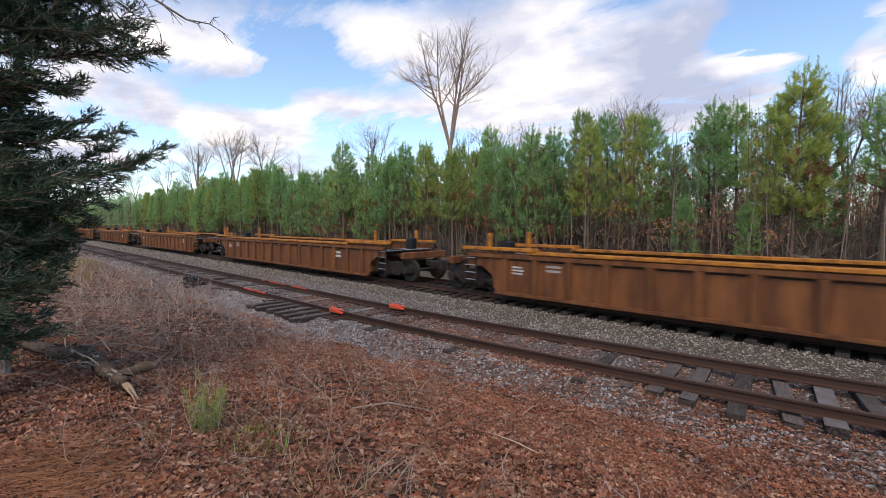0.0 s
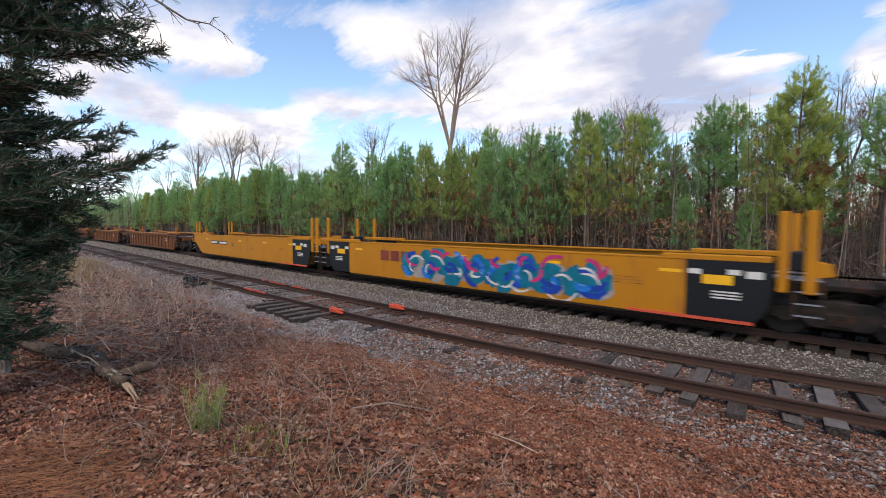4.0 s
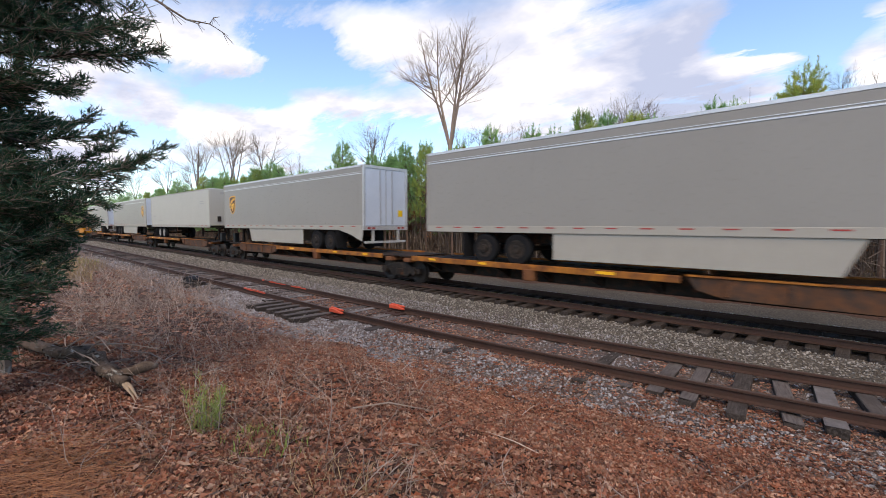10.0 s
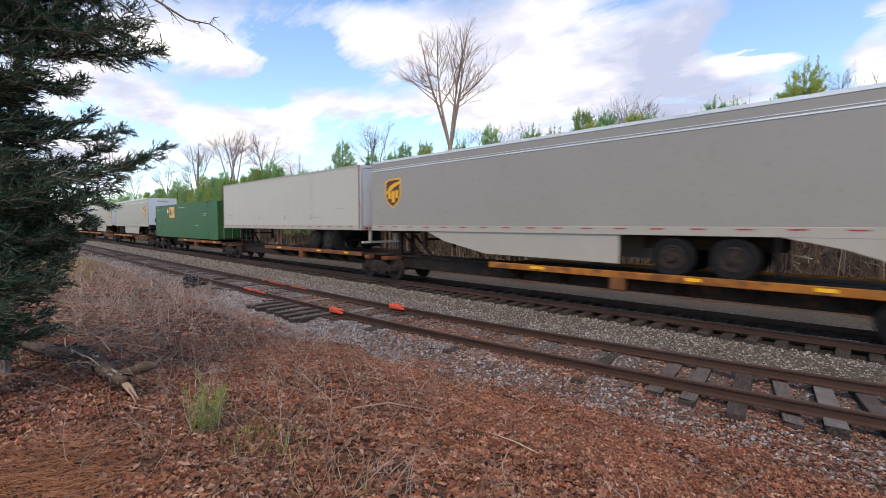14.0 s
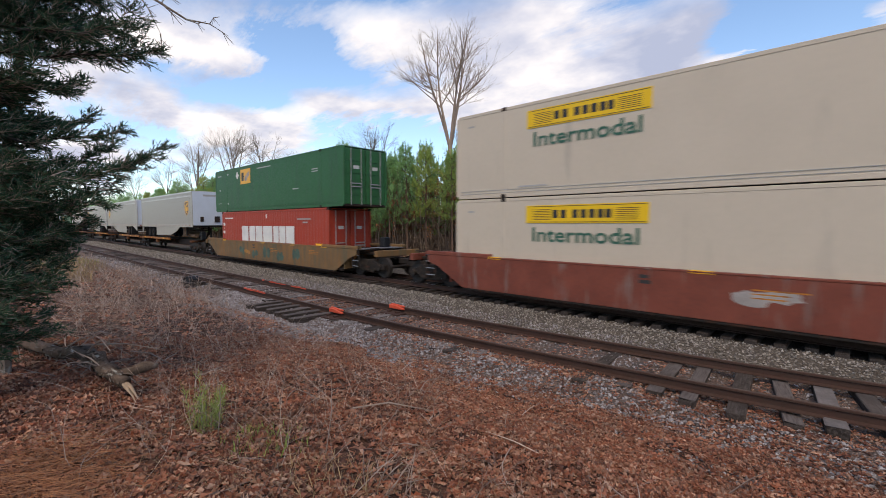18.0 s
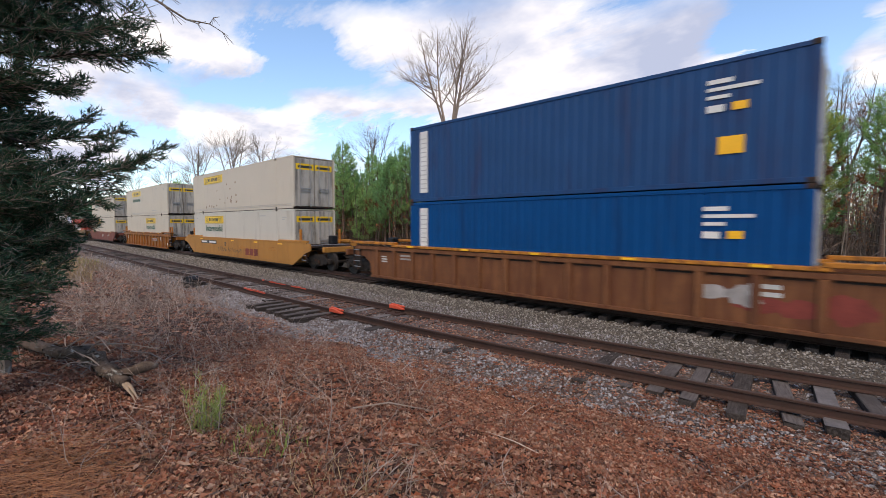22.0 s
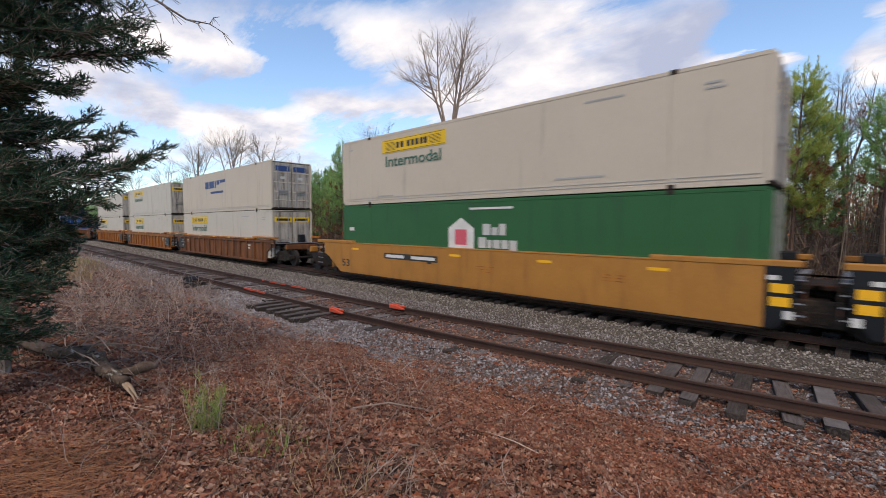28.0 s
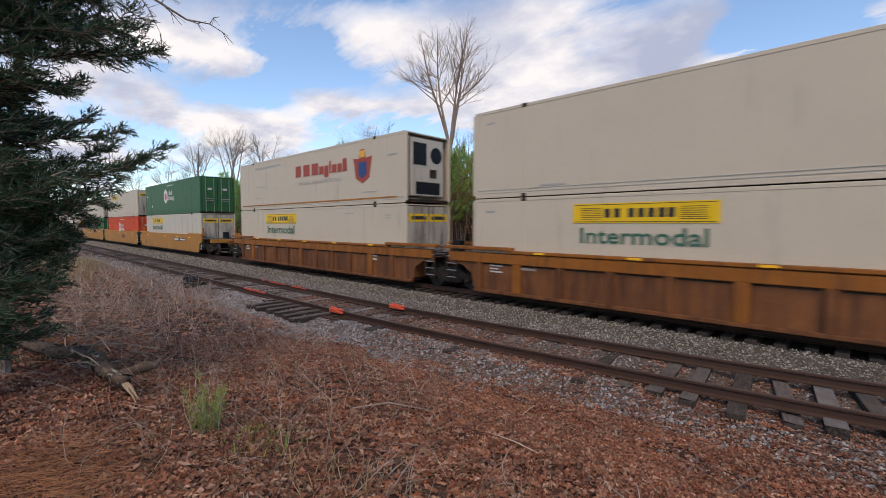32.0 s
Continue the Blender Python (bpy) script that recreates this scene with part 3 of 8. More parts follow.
def bed(name, centre, half_top, half_base, level, base, x0, x1, step, material, label, rough=0.02):
    """A ballast bed along a centre line."""
    xs = list(np.arange(x0, x1 + step, step))
    v = []
    for x in xs:
        top = level(x)
        cols = ((-half_base, base), (-(half_base + half_top) / 2, (base + top) / 2), *((half_top * (k / 4 - 1), top) for k in range(9)), ((half_base + half_top) / 2, (base + top) / 2), (half_base, base))
        for o, z in cols:
            y = centre(x) + o + 0.16 * noise.noise((x * 0.6, o * 3, 5)) * (abs(o) > half_top + 0.01)
            v.append((x, y, z + rough * noise.noise((x * 2.1, y * 2.1, 1))))
    n = len(cols)
    me = bpy.data.meshes.new(name)
    me.from_pydata(v, [], [(i * n + k, (i + 1) * n + k, (i + 1) * n + k + 1, i * n + k + 1) for i in range(len(xs) - 1) for k in range(n - 1)])
    me.materials.append(material)
    me.shade_smooth()
    return tagged(new(name, me), label, "ballast", "", "structure")


main_line = lambda x: TRACK_Y
siding_level = lambda x: -0.178 - 0.032 * max(0.0, min(1.0, (-7 - x) / 2.5)) if x < -6 else -0.190 - 0.11 * max(0.0, min(1.0, (x + 3.0) / 1.6))
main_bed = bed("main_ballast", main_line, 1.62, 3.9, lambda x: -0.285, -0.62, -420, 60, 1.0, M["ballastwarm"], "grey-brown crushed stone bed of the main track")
main_bed.data.materials.append(M["ballastoilshade"])
# dark strip under the cars, wider on the far side for their painted shadow
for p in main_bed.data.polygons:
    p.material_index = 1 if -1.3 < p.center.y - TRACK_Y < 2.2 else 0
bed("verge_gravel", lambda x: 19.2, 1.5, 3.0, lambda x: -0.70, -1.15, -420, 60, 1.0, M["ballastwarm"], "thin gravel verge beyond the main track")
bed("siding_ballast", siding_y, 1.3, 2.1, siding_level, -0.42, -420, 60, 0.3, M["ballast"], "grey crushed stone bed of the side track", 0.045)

RAILP = [(-0.068, -0.17), (-0.068, -0.155), (-0.012, -0.135), (-0.010, -0.045), (-0.036, -0.035), (-0.036, -0.006), (-0.028, 0.0), (0.028, 0.0), (0.036, -0.006), (0.036, -0.035), (0.010, -0.045), (0.012, -0.135), (0.068, -0.155), (0.068, -0.17)]


def rail_mesh(line, off, x0, x1, step):
    bm = bmesh.new()
    rings = []
    for x in np.arange(x0, x1 + step, step):
        rings.append([bm.verts.new((x, line(x) + off + a, b)) for a, b in RAILP])
    for p, q in zip(rings, rings[1:]):
        for i in range(len(RAILP)):
            j = (i + 1) % len(RAILP)
            bm.faces.new((p[i], p[j], q[j], q[i]))
    return bm


def head_mesh(line, off, x0, x1, step):
    bm = bmesh.new()
    rings = [[bm.verts.new((x, line(x) + off + a, b)) for a, b in ((-0.031, -0.003), (-0.02, 0.002), (0.02, 0.002), (0.031, -0.003))] for x in np.arange(x0, x1 + step, step)]
    for p, q in zip(rings, rings[1:]):
        for i in range(3):
            bm.faces.new((p[i], q[i], q[i + 1], p[i + 1]))
    return bm


def track(name, line, step, top, tie_mats, half, z_tie, x0, x1, pitch, label, seed, sink=(-0.015, 0.004)):
    tr = tagged(new(name), label, "railway track", "", "structure")
    for s in (-1, 1):
        r = part("rail", rail_mesh(line, s * 0.755, -420, 60, step), M["railside"], tr)
        part("rail_head", head_mesh(line, s * 0.755, -420, 60, step), M[top], r)
    rnd = random.Random(seed)
    metal = None
    for k in range(int((x1 - x0) / pitch)):
        x = x1 - k * pitch + rnd.uniform(-0.05, 0.05)
        m = rnd.choice(tie_mats)
        key = f"tie_{m}_{rnd.randrange(3)}"
        if key not in TIES:
            bmt = boxes((-0.115, 0.115, -half, half, -0.17, 0.0), bev=0.012)
            for v in bmt.verts:
                v.co += Vector((rnd.uniform(-0.012, 0.012), rnd.uniform(-0.02, 0.02), rnd.uniform(-0.008, 0.008)))
            t_me = bpy.data.meshes.new("tie")
            bmt.to_mesh(t_me)
            bmt.free()
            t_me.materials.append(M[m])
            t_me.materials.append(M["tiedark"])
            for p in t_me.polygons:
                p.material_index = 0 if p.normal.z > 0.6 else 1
            TIES[key] = t_me
        t = new("tie", TIES[key])
        t.parent = tr
        slope = (line(x + 0.1) - line(x - 0.1)) / 0.2
        t.matrix_basis = pose(x, line(x) + rnd.uniform(-0.09, 0.09), z_tie + rnd.uniform(*sink), rnd.uniform(-1.2, 1.2), rnd.uniform(-2, 2), math.degrees(math.atan(slope)) + rnd.uniform(-2.5, 2.5))
    far = Acc()
    x = x1 - int((x1 - x0) / pitch) * pitch
    while x > -260:
        y = line(x)
        b = len(far.v)
        far.v += [(x - 0.11, y - half, z_tie), (x + 0.11, y - half, z_tie), (x + 0.11, y + half, z_tie), (x - 0.11, y + half, z_tie), (x - 0.11, y - half, z_tie - 0.15), (x + 0.11, y - half, z_tie - 0.15)]
        far.f += [(b, b + 1, b + 2, b + 3), (b + 4, b + 5, b + 1, b)]
        x -= pitch
    tagged(part("far_ties", far, M[tie_mats[0]], tr), "", "", "", "stuff")
    return tr


TIES = {}
track("main_track", main_line, 4.0, "railtop", ("tiedark",), 1.30, -0.174, -62, 4, 0.50, "main railway track with polished rails on dark ties", 5)
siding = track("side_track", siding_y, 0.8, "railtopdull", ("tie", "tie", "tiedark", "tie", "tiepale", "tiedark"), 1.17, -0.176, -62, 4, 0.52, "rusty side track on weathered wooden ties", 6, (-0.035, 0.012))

def paint_strip(off, xa, xb):
    """Patchy paint on the near side of a rail's head."""
    rnd = random.Random(int(xa * 10))
    out, x = [], xa
    while x < xb:
        w = rnd.uniform(0.12, 0.5)
        if rnd.random() < 0.8:
            y = siding_y(x + w / 2) + off
            out.append((x, x + w, y - 0.041, y - 0.030, -0.036 - rnd.uniform(0.0, 0.012), -0.006 - rnd.uniform(0, 0.006)))
            if rnd.random() < 0.6:
                out.append((x, x + w * 0.7, y - 0.03, y + 0.02, 0.002, 0.006))
        x += w
    return boxes(*out)


# joint bars and orange painted lengths of the side track
for s, xa, xb in ((1, -18.4, -14.8), (-1, -17.0, -15.0)):
    part("painted_rail_length", head_paint := paint_strip(s * 0.755, xa, xb), M["orange_paint"], siding, "rail painted fluorescent orange")
for s, x in ((1, -22.0), (-1, -24.5)):
    jb_ = part("joint_bar", boxes((x - 0.45, x + 0.45, -0.06, 0.06, -0.13, -0.04), bev=0.01), M["railside"], siding)
    jb_.matrix_basis = pose(0, siding_y(x) + s * 0.755, 0)
    part("joint_bolt_row", boxes(*((x - 0.36 + k * 0.24, x - 0.32 + k * 0.24, -0.085, 0.085, -0.105, -0.065) for k in range(4))), M["frame"], jb_)


def derail_block(x, s):
    """Wedge-shaped orange block that straddles a rail of the side track."""
    y = siding_y(x) + s * 0.755
    d = new("derail")
    part("wedge", prism([(-0.24, -0.06), (-0.25, 0.03), (-0.05, 0.03), (0.24, -0.02), (0.24, -0.06)], -0.085, 0.045, 0.01), M["orange_paint"], d)
    part("deflector_bar", prism([(-0.24, 0.02), (-0.2, 0.06), (0.24, 0.03), (0.24, 0.0)], -0.05, 0.0, 0.006), M["orange_paint"], d)
    part("base_plate", boxes((-0.30, 0.30, -0.32, 0.16, -0.165, -0.13)), M["railside"], d)
    for q in (-0.20, 0.08):
        part("hinge_lug", boxes((q, q + 0.07, -0.20, -0.085, -0.14, -0.09), bev=0.01), M["railside"], d)
    d.matrix_basis = pose(x, y, 0.0, 0, 0, 2) @ Matrix.Scale(1.2, 4)
    return tagged(d, "fluorescent orange derail wedge clamped on a rusty rail", "derail", "derails of the side track")


derail_block(-9.55, 1)
derail_block(-10.35, -1)


def throw_stand():
    """Low black operating stand with its rod to the rails."""
    d = new("switch_stand")
    part("base", boxes((-0.55, 0.55, -0.32, 0.32, -0.02, 0.06), bev=0.01), M["tiedark"], d)
    part("gear_case", prism([(-0.30, 0.05), (-0.30, 0.22), (-0.18, 0.30), (0.16, 0.30), (0.30, 0.20), (0.30, 0.05)], -0.17, 0.17, 0.02), M["black"], d)
    part("throw_lever", boxes((-0.95, -0.15, -0.035, 0.035, 0.12, 0.17), (-1.05, -0.9, -0.05, 0.05, 0.09, 0.20), bev=0.01), M["black"], d)
    part("lever_latch", boxes((-0.80, -0.72, -0.10, 0.10, 0.05, 0.18), bev=0.01), M["bogie"], d)
    part("cover", boxes((0.34, 0.52, -0.14, 0.14, 0.05, 0.16), bev=0.02), M["bogie"], d)
    part("connecting_rod", boxes((-0.03, 0.03, 0.1, 1.6, 0.06, 0.10)), M["railside"], d)
    part("head_tie", boxes((-0.42, -0.18, -0.4, 1.3, -0.18, -0.03), (0.20, 0.44, -0.4, 1.3, -0.18, -0.03), bev=0.01), M["tie"], d)
    d.matrix_basis = pose(-20.3, 6.05, ground_z(-20.3, 6.05) + 0.22, 0, 0, 4)
    return tagged(d, "low black switch stand on two ties beside the side track", "switch stand")


throw_stand()
for k, x in enumerate((-12.45, -11.85, -11.3, -13.0, -13.55, -10.75)):
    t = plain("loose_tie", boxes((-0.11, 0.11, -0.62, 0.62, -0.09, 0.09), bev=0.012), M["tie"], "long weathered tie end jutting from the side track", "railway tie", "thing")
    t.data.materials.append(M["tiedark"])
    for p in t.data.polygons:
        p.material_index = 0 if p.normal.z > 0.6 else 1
    t.matrix_basis = pose(x, 6.28 - 0.03 * k, -0.205, 0, 0, 3 - k)
    t["group"] = "long tie ends at the derail"
    del t["kind"]


# ---------------------------------------------------------------- rolling stock
def bogie(parent, x):
    """A two-axle truck: bolster with side frames, springs, axles and wheels."""
    b = part("bogie", boxes((x - 0.22, x + 0.22, -0.95, 0.95, 0.55, 0.80), (x - 0.3, x + 0.3, -0.3, 0.3, 0.78, 0.98), bev=0.02), M["bogie"], parent)
    frame_poly = [(-1.18, 0.40), (-1.18, 0.60), (-0.75, 0.64), (-0.42, 0.80), (0.42, 0.80), (0.75, 0.64), (1.18, 0.60), (1.18, 0.40), (0.98, 0.34), (0.70, 0.44), (0.45, 0.24), (-0.45, 0.24), (-0.70, 0.44), (-0.98, 0.34)]
    for s in (-1, 1):
        sf = part("side_frame", prism([(x + a, c) for a, c in frame_poly], s * 1.0 - 0.08, s * 1.0 + 0.08, 0.015), M["bogie"], b)
        part("spring_nest", boxes(*((x + i * 0.15 - 0.05, x + i * 0.15 + 0.05, s * 1.1 - 0.05, s * 1.1 + 0.05, 0.30, 0.56) for i in (-1, 0, 1)), bev=0.02), M["frame"], b)
        for a in (-0.89, 0.89):
            part("axle_cap", lathe([(0.13, -0.06), (0.15, 0.0), (0.10, 0.06)], (x + a, s * 1.12, 0.46), "y", 12), M["bogie"], b)
            part("wheel", lathe([(0.16, -0.07), (0.30, -0.05), (0.36, -0.06), (0.45, -0.06), (0.46, 0.05), (0.485, 0.07), (0.36, 0.07), (0.16, 0.08)], (x + a, s * 0.78, 0.46) if s < 0 else (x + a, s * 0.78, 0.46), "y", 28), M["wheel"], b, smooth=False)
    for a in (-0.89, 0.89):
        part("axle", lathe([(0.08, -0.9), (0.08, 0.9)], (x + a, 0, 0.46), "y", 10), M["wheel"], b)
    return b


def coupler(parent, x, s):
    part("coupler", boxes((min(x - s * 1.1, x), max(x - s * 1.1, x), -0.14, 0.14, 0.62, 0.86), (min(x - s * 0.28, x), max(x - s * 0.28, x), -0.22, 0.22, 0.55, 0.92), bev=0.03), M["bogie"], parent)


def bars(x0, z0, rows, wide, high, gap, y=-1.475, seed=1):
    """Lines of unreadable small lettering as bars."""
    rnd = random.Random(seed)
    out = []
    for r in range(rows):
        out.append((x0, x0 + wide * rnd.uniform(0.6, 1.0), y - 0.004, y, z0 - r * (high + gap) - high, z0 - r * (high + gap)))
    return boxes(*out)


def end_gear(w, s, paint, ladder=True, posts=0, jointed=False, span=9.4):
    """Platform over the truck at one end of a well car, with its steps, posts, rods and brake gear."""
    X = lambda a, b: (min(s * a, s * b), max(s * a, s * b))
    part("end_platform", boxes((*X(8.25, span + (0.1 if jointed else 0.9)), -0.75, 0.75, 0.98, 1.10), (*X(8.6, span - 0.3), -1.30, 1.30, 1.14, 1.20), bev=0.02), M["frame"], w)
    for k in range(4):
        part("walkway_plank", boxes((*X(8.5 + k * 0.24, 8.68 + k * 0.24), -1.32, 1.32, 1.24, 1.27)), M["galv"], w)
    part("end_bulkhead", boxes((*X(8.18, 8.26), -1.36, 1.36, 0.30, 1.25)), M[paint], w)
    if not jointed:
        part("end_sill", boxes((*X(span + 0.75, span + 0.95), -1.25, 1.25, 0.95, 1.22), bev=0.02), M[paint], w)
        coupler(w, s * (span + 2.2), s)
        part("coupling_lever", boxes((*X(span + 0.98, span + 1.02), -1.3, 0.0, 0.90, 0.94)), M["bogie"], w)
    if ladder:
        for y in (-1.40,):
            st = part("ladder", boxes((*X(8.95, 9.0), y - 0.03, y + 0.02, 0.42, 1.40), (*X(9.4, 9.45), y - 0.03, y + 0.02, 0.42, 1.40)), M["frame"], w)
            for k in range(4):
                part("rung", boxes((*X(8.97, 9.43), y - 0.03, y, 0.48 + k * 0.25, 0.51 + k * 0.25)), M["galv"], st)
    for k in range(posts):
        for y in (-1.22, 1.22):
            a = 8.45 + k * 0.62
            part("guide_post", boxes((*X(a, a + 0.13), y - 0.06, y + 0.06, 1.2, 2.55 if paint == "yellow" else 2.1), bev=0.02), M["chord" if paint != "yellow" else "yellow"], w)
    part("brake_box", boxes((*X(8.75, 9.15), 0.3, 0.7, 1.27, 1.75), bev=0.04), M["black"], w)
    part("brake_pipe", boxes((*X(8.3, span + 0.8), -1.02, -0.97, 1.30, 1.34)), M["frame"], w)


def reflectors(w, xs, half, y0, y1, z0, z1):
    for x in xs:
        part("reflector", boxes((x - half, x + half, y0, y1, z0, z1)), M["stripe"], w)


def ribbed_well(paint, left="coupler", right="coupler", span=9.4, chord="chord", posts=1, spray=(), wide_ribs=False, seed=3, plates=0, panels=(), marks=True):
    """A well car unit with upright side ribs. Origin at its middle, on the rail heads."""
    w = new("well_car")
    top, web = 1.45, 0.34 if wide_ribs else 0.24 if paint == "orange" else 0.16
    n, pitch = (11, 1.49) if wide_ribs else (15, 15.5 / 14)
    bay = lambda k: pitch * (k - (n - 1) / 2) - (0.47 if wide_ribs else 0.0)
    outline = [(-9.35, top), (-9.35, 1.02), (-8.75, 0.98), (-8.32, 0.72), (-8.18, 0.20), (8.18, 0.20), (8.32, 0.72), (8.75, 0.98), (9.35, 1.02), (9.35, top)]
    for s in (-1, 1):
        part("side_wall", prism(outline, s * 1.345 - 0.02, s * 1.345 + 0.02), M[paint], w)
        part("top_chord", boxes((-6.75, 6.75, min(s * 1.10, s * 1.475), max(s * 1.10, s * 1.475), top, top + 0.09), bev=0.012), M[chord], w)
        part("chord_web", boxes((-9.3, 9.3, min(s * 1.36, s * 1.45), max(s * 1.36, s * 1.45), top - web, top - 0.03), bev=0.01), M[chord if web > 0.2 else paint], w)
        part("bottom_sill", boxes((-8.15, 8.15, min(s * 1.25, s * 1.46), max(s * 1.25, s * 1.46), 0.10, 0.20), bev=0.01), M["frame" if s > 0 else paint], w)
        for e in (-1, 1):
            part("end_chord", boxes((min(e * 6.6, e * 9.55), max(e * 6.6, e * 9.55), min(s * 1.22, s * 1.49), max(s * 1.22, s * 1.49), top + 0.08, top + 0.19), bev=0.015), M[chord], w)
        for k in range(n):
            x = bay(k)
            big = wide_ribs and k % 4 == 1
            part("rib", boxes((x - (0.15 if big else 0.085), x + (0.15 if big else 0.085), min(s * 1.36, s * 1.455), max(s * 1.36, s * 1.455), 0.20, top - web), bev=0.012), M[chord if big else paint], w)
    # shadow below the chord, laid on each panel as a thin dark strip
    tagged(part("panel_slots", boxes(*((bay(k) + 0.16, bay(k + 1) - 0.16, -1.372, -1.36, top - web - 0.06, top - web - 0.015) for k in range(n - 1))), M["frame"], w), "", "", "", "stuff")
    part("well_floor", boxes((-8.15, 8.15, -1.25, 1.25, 0.16, 0.22), *((-8 + k * 2 - 0.15, -8 + k * 2 + 0.15, -1.36, 1.36, 0.20, 0.34) for k in range(9))), M["frame"], w)
    for s, kind in ((-1, left), (1, right)):
        end_gear(w, s, paint, True, posts, kind != "coupler", span)
        if kind != "shared":
            bogie(w, s * span)
    part("data_stencil", bars(-7.5, 1.05, 3, 0.5, 0.05, 0.05, y=-1.366, seed=seed), M["inkpale"], w)
    part("data_stencil", bars(-6.3, 1.15, 2, 0.75, 0.07, 0.06, y=-1.366, seed=seed + 1), M["spraygrey"], w)
    part("data_stencil", bars(5.4, 1.1, 2, 0.7, 0.10, 0.07, y=-1.366, seed=seed + 2), M["inkpale"], w)
    for k in range(plates):
        pl = part("warning_plate", boxes((3.3, 5.02, -1.459, -1.452, 0.76, 0.98)), M["spraygrey"], w, "worn pale plate with dark arrow ends")
        part("plate_edging", boxes((3.3, 3.5, -1.463, -1.459, 0.79, 0.95), (4.85, 5.02, -1.463, -1.459, 0.79, 0.95)), M["ink"], pl)
        part("plate_marking", boxes((3.62, 3.95, -1.463, -1.459, 0.82, 0.92), (4.05, 4.7, -1.463, -1.459, 0.82, 0.92)), M["inkred"], pl)
        dp = part("data_plate", boxes((7.3, 7.75, -1.372, -1.366, 0.42, 0.72)), M["inkgrey"], w)
        part("plate_marking", boxes((7.36, 7.69, -1.376, -1.372, 0.48, 0.66)), M["ink"], dp)
        part("paper_plate", boxes((8.0, 8.16, -1.372, -1.366, 0.44, 0.64)), M["white"], w)
        part("data_stencil", boxes((5.3, 5.45, -1.370, -1.366, 0.8, 1.05), (5.5, 5.72, -1.370, -1.366, 0.8, 1.05)), M["frame"], w)
    for sx in panels:
        bp = part("data_panel", boxes((min(sx * 6.75, sx * 8.15), max(sx * 6.75, sx * 8.15), -1.466, -1.457, 0.45, 1.20)), M["black"], w, "black data panel with white marks")
        part("panel_marking", boxes(*((min(sx * 6.9, sx * (7.6 - 0.3 * (k % 3))), max(sx * 6.9, sx * (7.6 - 0.3 * (k % 3))), -1.470, -1.466, 0.52 + k * 0.13, 0.56 + k * 0.13) for k in range(5))), M["inkgrey"], bp)
        part("end_strip", boxes((min(sx * 8.3, sx * 9.0), max(sx * 8.3, sx * 9.0), -1.496, -1.491, top + 0.10, top + 0.17)), M["stripe"], w)
    if marks:
        reflectors(w, (-5.6, -2.8, 0, 2.8, 5.6), 0.18, -1.482, -1.478, top + 0.02, top + 0.08)
    for m, x0, x1, z0, z1 in spray:
        for bm in blotch(x0, x1, z0, z1, -1.367, seed + len(m)):
            part("spray_stroke", bm, M[m], w)
    return w


def blotch(x0, x1, z0, z1, y, seed):
    """Loops and strokes of sprayed paint: flat ragged plates on the side."""
    rnd = random.Random(seed)
    n = max(2, int((x1 - x0) / 0.7))
    out = []
    for k in range(n):
        bm = bmesh.new()
        cx, cz = x0 + (x1 - x0) * (k + 0.5) / n, (z0 + z1) / 2 + rnd.uniform(-0.08, 0.08)
        rx, rz = (x1 - x0) / n * rnd.uniform(0.45, 0.75), (z1 - z0) * rnd.uniform(0.3, 0.5)
        pts = []
        for i in range(14):
            t = 2 * math.pi * i / 14
            q = rnd.uniform(0.72, 1.08)
            pts.append(bm.verts.new((cx + rx * q * math.cos(t), y - k * 0.0006, max(0.22, min(1.24, cz + rz * q * math.sin(t))))))
        bm.faces.new(pts)
        out.append(bm)
    return out


